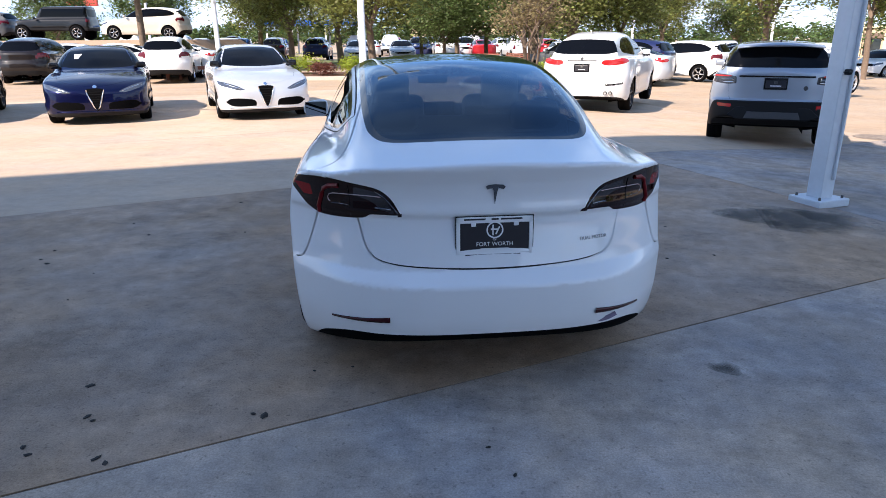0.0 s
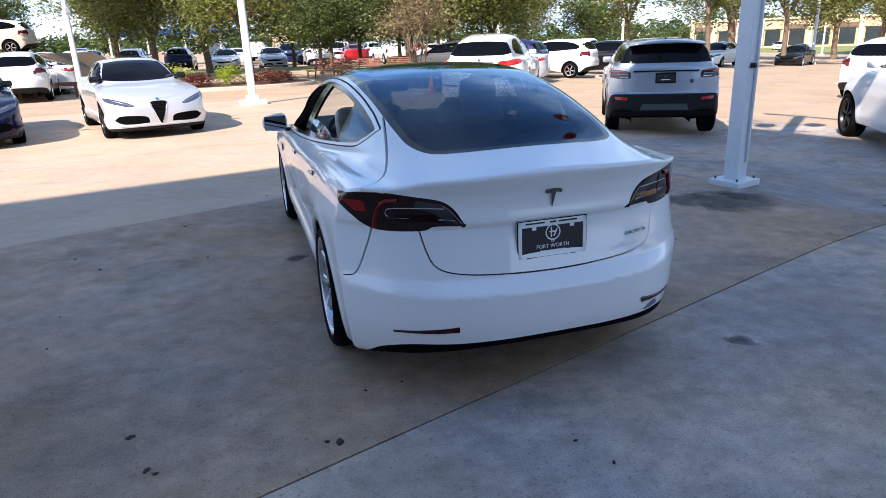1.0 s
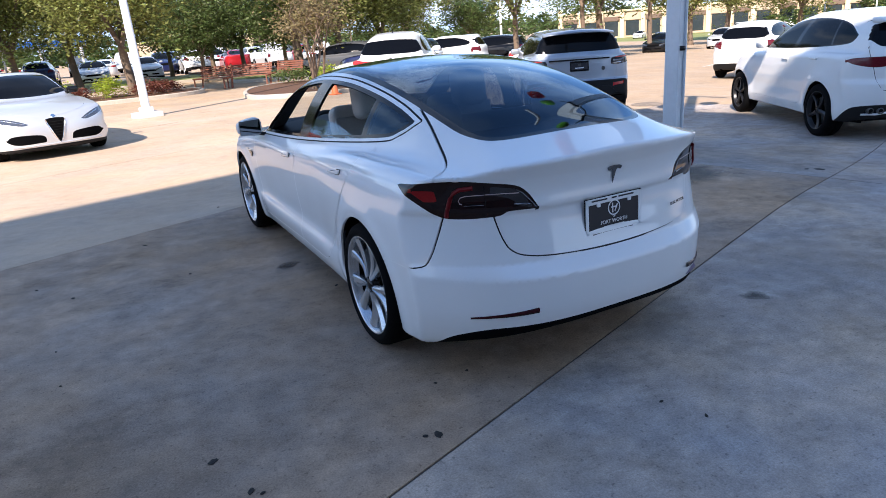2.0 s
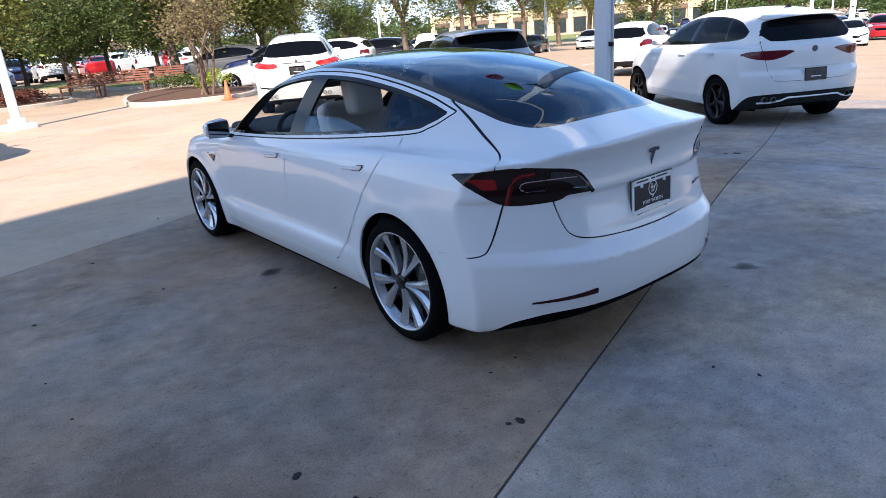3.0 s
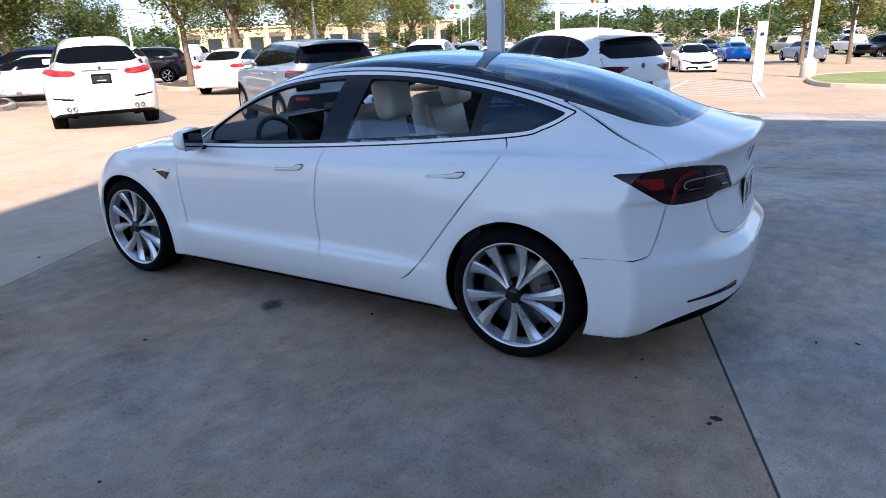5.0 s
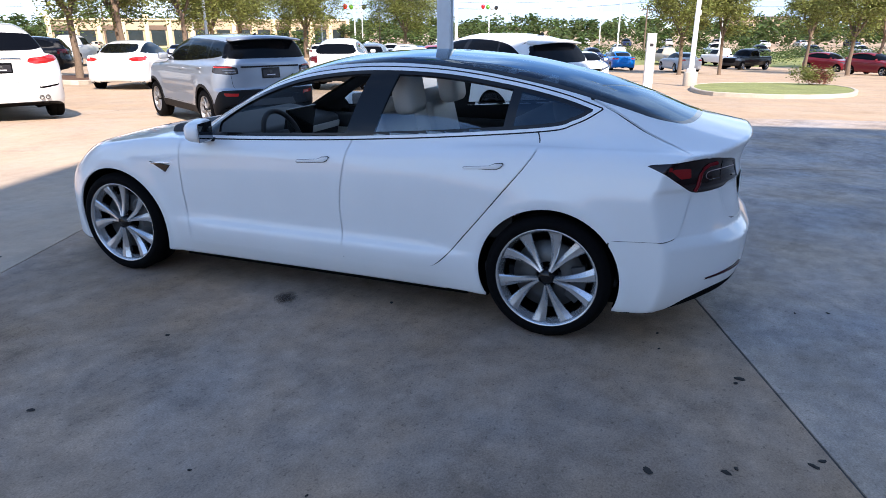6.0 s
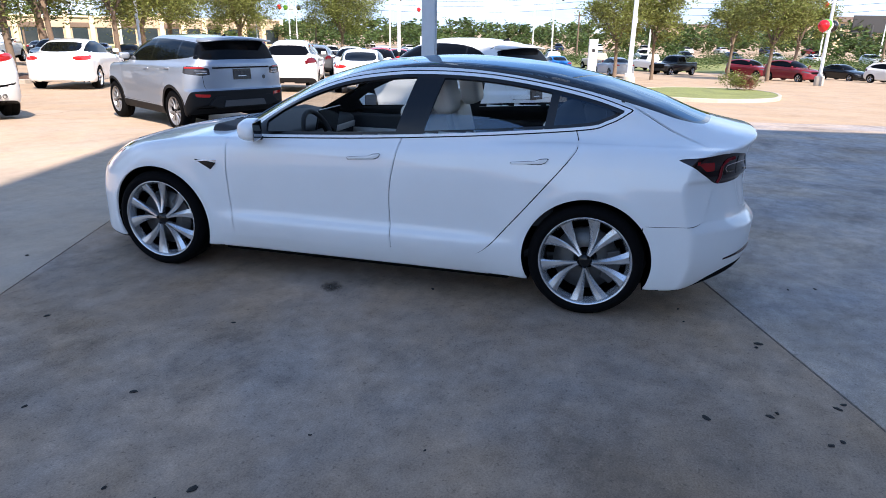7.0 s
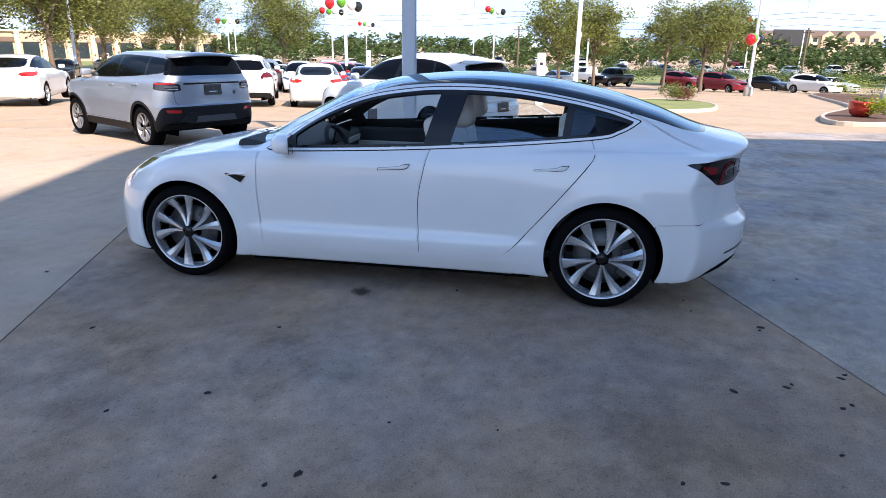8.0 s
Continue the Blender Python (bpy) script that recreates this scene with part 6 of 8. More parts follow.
def tail_details(car, sh, c, plate_z, pipes=(), badge=None):
    """Plate, badge, exhausts and roof fin of a car seen from behind."""
    yb = sh.end(0, plate_z, 0.0, -1.3)
    holder = part("plate_frame", box((0.33, 0.014, 0.175), pose(0, yb - 0.004, plate_z, -4, 0, 0), 0.004), BLACK_GLOSS, car, "black plate frame")
    part("plate_insert", box((0.285, 0.006, 0.115), pose(0, yb - 0.011, plate_z - 0.004, -4, 0, 0), 0.002), PLATE_BLACK, holder, "dark dealer plate")
    part("print_bar", box((0.15, 0.004, 0.014), pose(0, yb - 0.015, plate_z - 0.03, -4, 0, 0)), WHITE_TEXT, holder)
    part("print_bar", box((0.05, 0.004, 0.04), pose(0, yb - 0.014, plate_z + 0.022, -4, 0, 0), 0.01), STEEL, holder)
    for x, z in pipes:
        y = sh.end(x, z, 0.0, -1.3)
        p = turned([(0.030, 0), (0.036, 0.0), (0.040, 0.02), (0.040, 0.14), (0.030, 0.14), (0.030, 0.0)], 18, "z")
        bmesh.ops.transform(p, matrix=pose(x, y - 0.03, z, -90, 0, 0), verts=p.verts)
        part("exhaust_tip", p, STEEL, car, "round metal exhaust tip", True)
    if badge:
        bx, bz, r = badge
        y = sh.end(bx, bz, 0.0, -1.3)
        b_ = turned([(0.0, 0.006), (r * 0.8, 0.006), (r, 0.0)], 20, "z")
        bmesh.ops.transform(b_, matrix=pose(bx, y - 0.0, bz, 90, 0, 0), verts=b_.verts)
        part("badge", b_, STEEL, car, "round badge")
    fin = prism([(0, 0), (0.16, 0), (0.02, 0.055)], 0.03, pose(0, -0.25, c["height"] - 0.055, 90, 0, 90), 0.006)
    part("roof_fin", fin, BLACK_GLOSS, car)


def roof_spoiler(car, y0, y1, z0, z1, half, colour, flake=False):
    """A thin crowned lip that carries the roof on over the rear screen."""
    bm = bmesh.new()
    rows = []
    for k in range(15):
        x = half * (-1 + 2 * k / 14)
        q = abs(x) / half
        dz, dy = -0.10 * x * x, 0.05 * q ** 3
        rows.append([bm.verts.new((x, y, z + dz)) for y, z in ((y0, z0), (y1 + dy, z1), (y1 + dy - 0.006, z1 - 0.010), (y1 + dy, z1 - 0.022), (y0, z0 - 0.06))])
    for a, b in zip(rows, rows[1:]):
        for k in range(4):
            bm.faces.new((a[k], a[k + 1], b[k + 1], b[k]))
    bm.faces.new(rows[0])
    bm.faces.new(rows[-1])
    bmesh.ops.recalc_face_normals(bm, faces=bm.faces)
    ob = part("roof_spoiler", bm, PAINT_FLAKE if flake else PAINT, car, "", True)
    ob.color = (*colour, 1)


def nose_details(car, sh, c, colour):
    """Shield rim, mesh bars, badge and lower lip of a saloon seen from the front."""
    pts = [(0.15, 0.645), (0.135, 0.58), (0.10, 0.48), (0.05, 0.33), (0, 0.27), (-0.05, 0.33), (-0.10, 0.48), (-0.135, 0.58), (-0.15, 0.645)]
    path = [(x, sh.end(x, z, 2.0, 4.2) + 0.004, z) for x, z in pts]
    part("grille_rim", tube(path, [0.013] * len(path), 8), CHROME, car, "bright rim of the shield grille", True)
    for z in np.arange(0.34, 0.64, 0.045):
        half = 0.03 + 0.11 * (z - 0.3) / 0.35
        part("grille_bar", box((2 * half, 0.006, 0.006), Matrix.Translation((0, sh.end(0, z, 2.0, 4.2) + 0.001, z))), BLACK_PLASTIC, car)
    b_ = turned([(0.0, 0.010), (0.03, 0.010), (0.037, 0.0)], 20, "z")
    y = sh.end(0, 0.695, 2.0, 4.2)
    bmesh.ops.transform(b_, matrix=pose(0, y, 0.70, -62, 0, 0), verts=b_.verts)
    part("badge", b_, CHROME, car, "round badge")
    for side in (-1, 1):
        path = []
        for k in range(7):
            x = side * (0.46 + 0.05 * k)
            z = 0.615 + 0.10 * (k / 6)
            path.append((x, sh.end(x, z, 1.8, 4.2) + 0.003, z))
        part("light_blade", tube(path, [0.004] * 7, 6), CHROME, car, "slim light strip")
    path = [(x, sh.end(x, 0.255, 1.8, 4.2) + 0.006, 0.25) for x in np.linspace(-0.7, 0.7, 15)]
    lip = part("front_lip", tube(path, [0.012] * 15, 6), PAINT_FLAKE, car, "", True)
    lip.color = (*colour, 1)


blue, silver, white = (0.0015, 0.003, 0.034), (0.68, 0.69, 0.71), (0.73, 0.73, 0.72)
c1, s1 = build_car(SALOON, "saloon_car", "dark blue metallic sports saloon with a shield grille", blue, W_SALOON, at(-8.05, 15.74, 203), True, "saloons in the display row")
nose_details(c1, s1, SALOON, blue)
c2, s2 = build_car(SALOON, "saloon_car", "white sports saloon with a shield grille and black wheels", silver, W_SALOON, at(-4.97, 16.36, 203), False, "saloons in the display row")
nose_details(c2, s2, SALOON, silver)
part("price_sticker", box((0.14, 0.004, 0.20), pose(0.36, s1.end(0.36, 1.22, 1.0, 3.0) + 0.004, 1.222, 62, 0, 0), 0.001), WHITE_TEXT, c1, "paper price sheet behind the windscreen")
c3, s3 = build_car(SALOON, "saloon_car", "black saloon at the end of the display row", (0.012, 0.010, 0.010), W_SALOON, at(-11.3, 15.1, 203), True, "saloons in the display row")
c4, s4 = build_car(CROSSOVER, "sport_suv", "white sport utility car with black wheels and red tail lamps", white, W_DARK, at(7.59, 6.47, -24.4))
tail_details(c4, s4, CROSSOVER, 0.735, ((-0.66, 0.42), (-0.56, 0.42), (0.56, 0.42), (0.66, 0.42)), (0.0, 1.07, 0.045))
pts = [(-0.74, 0.37), (-0.60, 0.375), (-0.46, 0.40), (-0.38, 0.435), (0.38, 0.435), (0.46, 0.40), (0.60, 0.375), (0.74, 0.37)]
part("bumper_trim", tube([(x, s4.end(x, z, 0.0, -1.3) - 0.010, z) for x, z in pts], [0.013] * len(pts), 8), SATIN, c4, "bright band round the lower bumper", True)
roof_spoiler(c4, -0.40, -0.70, 1.578, 1.540, 0.54, white)
part("plate_recess", box((0.80, 0.012, 0.012), pose(0, s4.end(0, 0.83, 0.0, -1.3) - 0.002, 0.84), 0.004), STEEL_PAINT, c4, "crease over the plate")
c5, s5 = build_car(SUV_SILVER, "silver_suv", "silver sport utility car with black lower cladding", (0.34, 0.375, 0.43), W_SILVER, at(5.40, 11.0, -23), True)
tail_details(c5, s5, SUV_SILVER, 0.99, (), (0.42, 0.93, 0.035))
roof_spoiler(c5, -0.42, -0.80, 1.602, 1.572, 0.60, (0.34, 0.375, 0.43), True)
for side in (-1, 1):
    for name, x0, x1, z, r, m_, word in (("reversing_lens", 0.60, 0.78, 1.045, 0.022, CLEAR_LENS, "bright clear lens"), ("red_lens", 0.64, 0.88, 1.098, 0.013, RED_LENS, "red lens strip"), ("clear_strip", 0.60, 0.76, 1.008, 0.007, CHROME, "bright lower edge")):
        xs_ = [x0 + (x1 - x0) * k / 6 for k in range(7)]
        part(name, tube([(side * x, s5.end(side * x, z, 0.0, -1.3) + r * 0.55, z) for x in xs_], [r] * 7, 10), m_, c5, word, True)
skid = part("skid_plate", prism([(-0.66, 0.50), (-0.52, 0.63), (0.52, 0.63), (0.66, 0.50), (0.50, 0.44), (-0.50, 0.44)], 0.06, pose(0, -0.78, 0, 86, 0, 0), 0.012), BLACK_PLASTIC, c5, "dark skid plate under the bumper")
part("skid_insert", prism([(-0.40, 0.46), (-0.36, 0.565), (0.36, 0.565), (0.40, 0.46)], 0.02, pose(0, -0.835, 0, 86, 0, 0), 0.006), SKID, skid, "grey insert")
part("tailgate_strip", box((1.06, 0.012, 0.025), pose(0, s5.end(0, 1.10, 0, -1.3) - 0.003, 1.10), 0.004), BLACK_GLOSS, c5)
c6, s6 = build_car(SUV_WHITE, "white_suv", "large white sport utility car with red tail lamps and twin exhausts", white, W_DARK, at(3.23, 15.05, -24))
tail_details(c6, s6, SUV_WHITE, 0.93, ((-0.62, 0.42), (-0.52, 0.42), (0.52, 0.42), (0.62, 0.42)), (0.0, 1.12, 0.03))
part("tailgate_strip", box((0.62, 0.012, 0.02), pose(0, s6.end(0, 1.08, 0, -1.3) - 0.003, 1.085), 0.004), CHROME, c6, "chrome strip over the plate")

# ---- parked cars further off ----
FAR = 0.112
SALOON_FAR = dict(SALOON, key="saloon_far", dark_mirror=False, step=FAR, pillars=(), trim=0.0, lamps=[SALOON["lamps"][0], ("grille", "nose", both([(0, 0.52), (0.42, 0.53), (0.45, 0.62), (0, 0.64)])), ("air_intake", "nose", [(0.1, 0.3, 1), (0.12, 0.40, 1), (0.6, 0.40, 1), (0.62, 0.30, 1)]), SALOON["lamps"][3]])
SUV_FAR = dict(CROSSOVER, key="suv_far", step=FAR, pillars=(), trim=0.0, lamps=[CROSSOVER["lamps"][0], ("grille", "nose", both([(0, 0.70), (0.40, 0.71), (0.43, 0.84), (0, 0.86)])), ("tail_light", "rear", [(0.58, 0.95, 1), (0.60, 1.12, 1), (0.92, 1.14, 1), (0.92, 0.97, 1)])])
PICKUP_FAR = dict(
    CROSSOVER, key="pickup_far", step=FAR, pillars=(), trim=0.0, wb=3.7, w=1.0, height=1.92, ends=(-1.15, 4.62), arch=(0.44, 0.40), wheel_z=0.40, track=0.86, belt=1.22, tumble=(0.25, 0.3), mirror=(2.75, 1.3), cab_back=(0.95, 0.12), bed=(-1.05, 0.78, 0.78, 0.85),
    top=[(3.4, 1.15), (3.0, 1.27), (2.5, 1.72), (2.1, 1.87), (1.4, 1.90), (0.6, 1.88)], deck=[(4.6, 1.05), (4.3, 1.16), (3.4, 1.22), (2.8, 1.24), (0, 1.25), (-1.1, 1.25)], wide=[(-1.15, 0.95), (0, 0.97), (2, 0.97), (4.6, 0.93)],
    back=[(0.3, -1.0), (0.5, -1.15), (0.75, -1.15), (0.8, -1.08), (1.3, -1.08)], nose=[(0.3, 4.5), (0.5, 4.62), (1.0, 4.60), (1.2, 4.45)], base=[(0.5, 0.86), (1.5, 0.88), (2.6, 0.86), (3.2, 0.80)], low=[(-1.1, 0.5), (-0.5, 0.42), (3.5, 0.40), (4.6, 0.45)],
    dlo=[(2.85, 1.27, 1), (2.45, 1.62, 1), (2.1, 1.72), (1.2, 1.74, 1), (1.12, 1.28, 1)], shield=both([(0, 1.27), (0.7, 1.30, 1), (0.62, 1.72, 1), (0, 1.80)]), rear=both([(0, 1.35, 1), (0.6, 1.35, 1), (0.55, 1.70, 1), (0, 1.72, 1)]),
    lamps=[("headlight", "nose", [(0.66, 0.92, 1), (0.66, 1.10, 1), (0.95, 1.12, 1), (0.95, 0.92, 1)]), ("grille", "nose", both([(0, 0.72), (0.58, 0.74), (0.60, 1.08), (0, 1.10)])), ("tail_light", "rear", [(0.84, 0.88, 1), (0.84, 1.18, 1), (0.99, 1.18, 1), (0.99, 0.88, 1)])],
    clad=[(-1.2, 0.62), (-0.8, 0.55), (-0.6, 0.42), (4.0, 0.42), (4.4, 0.65)], handles=())
JEEP_FAR = dict(
    SUV_FAR, key="offroader_far", wb=2.95, height=1.86, ends=(-0.72, 3.45), belt=1.22, tumble=(0.08, 0.06), w=0.93, arch=(0.46, 0.41), wheel_z=0.405, cab_back=(-0.66, 0.06), deck=[(3.45, 1.05), (3.2, 1.12), (2.2, 1.18), (0, 1.22), (-0.7, 1.22)],
    top=[(2.35, 1.2), (2.15, 1.3), (1.9, 1.72), (1.7, 1.83), (1.0, 1.86), (-0.6, 1.84)], base=[(-0.8, 0.76), (2.3, 0.76)], wide=[(-0.7, 0.88), (3.4, 0.84)], dlo=[(1.95, 1.27, 1), (1.75, 1.70, 1), (-0.5, 1.70, 1), (-0.55, 1.27, 1)],
    shield=both([(0, 1.27, 1), (0.66, 1.27, 1), (0.64, 1.66, 1), (0, 1.68, 1)]), rear=both([(0, 1.27, 1), (0.6, 1.27, 1), (0.6, 1.66, 1), (0, 1.68, 1)]), bow_front=0.02, bow_back=0.0, k_roof=0.08, k_join=0.03, round_nose=(0.12, 2.5), round_back=(0.08, 3),
    back=[(0.4, -0.72), (0.7, -0.72), (1.3, -0.70)], nose=[(0.4, 3.4), (0.7, 3.45), (1.2, 3.40)], low=[(-0.7, 0.5), (3.4, 0.5)], clad=[(-0.8, 0.66), (3.5, 0.66)])
W_FAR = wheel_meshes(0.345, 0.235, 0.23, 5, ALLOY, False, 16)
W_BIG = wheel_meshes(0.41, 0.26, 0.27, 5, ALLOY, False, 16)
FORMS = {"saloon": (SALOON_FAR, W_FAR, "saloon"), "suv": (SUV_FAR, W_FAR, "sport utility car"), "pickup": (PICKUP_FAR, W_BIG, "pickup truck"), "offroader": (JEEP_FAR, W_BIG, "boxy off-roader")}
TONES = {"white": (0.73, 0.73, 0.71), "silver": (0.50, 0.52, 0.54), "black": (0.004, 0.004, 0.005), "grey": (0.07, 0.073, 0.078), "red": (0.32, 0.012, 0.018), "blue": (0.012, 0.05, 0.22), "navy": (0.012, 0.018, 0.07), "bright blue": (0.01, 0.16, 0.55), "beige": (0.42, 0.37, 0.29), "bronze": (0.010, 0.007, 0.006), "cream": (0.62, 0.57, 0.48), "dark red": (0.16, 0.012, 0.02)}
MADE = {}


def parked(kind, tone, x, y, turn, lift=0.0, level=True):
    """One more parked car of a kind; the first is built, the others are copies of it."""
    c, wheels, word = FORMS[kind]
    label = tone + " " + word + " parked in the dealer's lot"
    if level:
        x, y, _ = lot(x, y)
    m = at(x, y, turn, lift)
    name = {"saloon": "parked_saloon", "suv": "parked_suv", "pickup": "pickup_truck", "offroader": "off_roader"}[kind]
    if kind not in MADE:
        MADE[kind] = build_car(c, name, label, TONES[tone], wheels, m, False, "parked cars")[0]
        return MADE[kind]
    car = copy_thing(MADE[kind], m)
    tagged(car, label)
    for o in car.children_recursive:
        if o.name.startswith(("body", "mirror")):
            o.color = (*TONES[tone], 1)
    return car


for row in (("suv", "white", -10.6, 25.3, 14), ("saloon", "white", -12.9, 28.2, 100), ("suv", "black", -18.6, 26.2, 12), ("saloon", "black", -21.6, 26.6, 12), ("saloon", "white", -15.2, 28.6, 100), ("saloon", "white", -11.0, 29.4, 100), ("suv", "bronze", -15.8, 25.2, 12), ("suv", "navy", 8.1, 27.0, 50), ("suv", "white", 10.2, 27.3, 50), ("saloon", "white", 9.8, 20.3, -56), ("suv", "white", 12.4, 14.4, -62), ("saloon", "white", 13.0, 12.4, -64),
            ("saloon", "white", 20.8, 9.7, 116), ("saloon", "bright blue", 25.2, 9.3, -64), ("saloon", "silver", 25.0, 6.6, -60), ("suv", "grey", 6.9, 31.0, 60), ("saloon", "silver", 7.4, 25.2, 60), ("suv", "black", 12.4, 28.2, 50),
            ("pickup", "white", 32.5, 5.6, -50), ("pickup", "beige", 33.0, 8.4, -50), ("pickup", "black", 29.0, 4.2, 60), ("suv", "dark red", 29.0, 1.9, 140), ("suv", "dark red", 26.8, 0.4, 134), ("saloon", "black", 29.8, -2.0, 130),
            ("suv", "white", 27.6, -3.4, 134), ("saloon", "silver", 31.5, -5.2, 130), ("saloon", "grey", 28.0, -7.4, 128), ("saloon", "black", 24.8, -8.2, 128),
            ("saloon", "grey", 27.5, 13.0, -60), ("pickup", "white", 30.5, 14.5, -60), ("suv", "silver", 33.0, 16.8, -60), ("suv", "navy", 35.5, 13.6, 120), ("pickup", "silver", 33.2, 11.2, -62)):
    parked(*row)


def car_row(x0, y0, x1, y1, count, turn, seed):
    rnd = random.Random(seed)
    for k in range(count):
        t = (k + rnd.uniform(-0.06, 0.06)) / max(count - 1, 1)
        kind = rnd.choice(("suv", "saloon", "suv", "saloon", "pickup", "suv"))
        tone = rnd.choice(("white", "white", "silver", "black", "grey", "red", "navy", "white", "silver", "beige"))
        if rnd.random() < 0.92:
            parked(kind, tone, x0 + (x1 - x0) * t, y0 + (y1 - y0) * t, turn + rnd.choice((0, 0, 180)) + rnd.uniform(-2, 2))


car_row(14.0, 35.5, 25.5, 26.0, 6, -52, 3)
car_row(27.0, 31.0, 40.0, 20.5, 6, -52, 8)
car_row(22.0, 44.0, 52.0, 22.0, 11, -52, 5)
car_row(44.0, 14.0, 52.0, -10.0, 9, 110, 12)
car_row(-26.0, 62.0, 22.0, 66.0, 15, 4, 17)
car_row(-24.0, 50.0, -13.5, 52.0, 4, 8, 19)
car_row(28.0, 62.0, 62.0, 38.0, 11, -52, 21)
car_row(62.0, 30.0, 74.0, -6.0, 10, 110, 23)
car_row(-9.5, 49.5, 12.0, 53.0, 8, 6, 31)
car_row(-18.0, 56.0, 24.0, 59.0, 12, 6, 37)
car_row(-27.0, 72.0, 20.0, 76.0, 12, 6, 41)
# rows across the lane to the north-east
rnd = random.Random(61)
for d, first, count in ((39, 23.5, 4), (48, 22.5, 5), (58, 21.5, 6), (70, 20.5, 6)):
    for k in range(count):
        a = radians(first + 2.6 * k + rnd.uniform(-0.3, 0.3))
        parked(rnd.choice(("suv", "saloon", "suv", "pickup")), rnd.choice(("white", "white", "silver", "red", "black", "grey", "blue")), -4.8 + d * math.cos(a), 3.2 + d * math.sin(a), rnd.choice((-62, 118)) + rnd.uniform(-2, 2), 0.0, False)


# ---- trees and shrubs ----
def leaves_into(verts, faces, centre, spread, count, size, rnd, droop=0.0):
    """A clump of small leaf faces round a centre."""
    for _ in range(count):
        p = Vector(centre) + Vector((rnd.gauss(0, spread[0]), rnd.gauss(0, spread[1]), rnd.gauss(0, spread[2])))
        s = size * rnd.uniform(0.6, 1.4)
        a, b = rnd.uniform(0, 6.283), rnd.uniform(-0.9, 0.9)
        u = Vector((math.cos(a), math.sin(a), b * 0.8 - droop)).normalized()
        v = u.cross(Vector((rnd.uniform(-1, 1), rnd.uniform(-1, 1), rnd.uniform(0.2, 1)))).normalized()
        k = len(verts)
        verts += [tuple(p - u * s), tuple(p + v * s * 0.45), tuple(p + u * s), tuple(p - v * s * 0.45)]
        faces.append((k, k + 1, k + 2, k + 3))


def tree_meshes(seed, height, crown, trunk, thick, stems=1, leaf=0.11, clumps=46, per=95, gap=0.5):
    """Trunk and limbs in one mesh, and a crown of small leaves in clumps at the limbs' ends."""
    rnd = random.Random(seed)
    bm = bmesh.new()
    tips = []
    for s in range(stems):
        lean = Vector((rnd.uniform(-0.3, 0.3), rnd.uniform(-0.3, 0.3), 0)) * (2.4 if stems > 1 else 0.35)
        fork = Vector((lean.x * trunk * 0.6, lean.y * trunk * 0.6, trunk))
        foot = Vector((rnd.uniform(-0.2, 0.2), rnd.uniform(-0.2, 0.2), 0)) if stems > 1 else Vector((0, 0, 0))
        add_tube(bm, [foot + Vector((0, 0, -0.1)), foot + Vector((0, 0, 0.06)), foot.lerp(fork, 0.35) + Vector((rnd.uniform(-0.05, 0.05), 0.04, 0)), foot.lerp(fork, 0.7), fork], [thick * 1.5, thick * 1.2, thick, thick * 0.92, thick * 0.85], 9)
        for k in range(6 if stems == 1 else 4):
            a = 6.283 * (k + rnd.uniform(-0.3, 0.3)) / (6 if stems == 1 else 4)
            out = rnd.uniform(0.35, 0.85) * crown
            end = Vector((fork.x + out * math.cos(a), fork.y + out * math.sin(a), trunk + (height - trunk) * rnd.uniform(0.35, 0.85)))
            mid = fork.lerp(end, 0.5) + Vector((0, 0, 0.12 * (height - trunk)))
            add_tube(bm, [fork, mid, end], [thick * 0.55, thick * 0.32, thick * 0.10], 6)
            tips += [mid, end]
            for _ in range(2):
                tip = mid + Vector((rnd.uniform(-1, 1) * crown * 0.45, rnd.uniform(-1, 1) * crown * 0.45, rnd.uniform(-0.05, 0.35) * (height - trunk)))
                add_tube(bm, [mid, mid.lerp(tip, 0.5) + Vector((0, 0, 0.1)), tip], [thick * 0.24, thick * 0.15, thick * 0.06], 5)
                tips.append(tip)
    wood = bpy.data.meshes.new("trunk")
    for f in bm.faces:
        f.smooth = True
    bm.to_mesh(wood)
    bm.free()
    wood.materials.append(BARK)
    verts, faces = [], []
    mid_z = trunk + (height - trunk) * 0.5
    for k in range(clumps):
        if k < len(tips):
            c = tips[k]
        else:
            while True:
                q = Vector((rnd.uniform(-1, 1), rnd.uniform(-1, 1), rnd.uniform(-1, 1)))
                if gap * 0.5 < q.length < 1:
                    break
            c = Vector((q.x * crown, q.y * crown, mid_z + q.z * (height - trunk) * 0.5))
        r = crown * rnd.uniform(0.10, 0.20)
        leaves_into(verts, faces, c, (r, r, r * 0.75), per, leaf, rnd, 0.25)
    crown_me = bpy.data.meshes.new("crown")
    crown_me.from_pydata(verts, [], faces)
    return wood, crown_me


TREES = {}
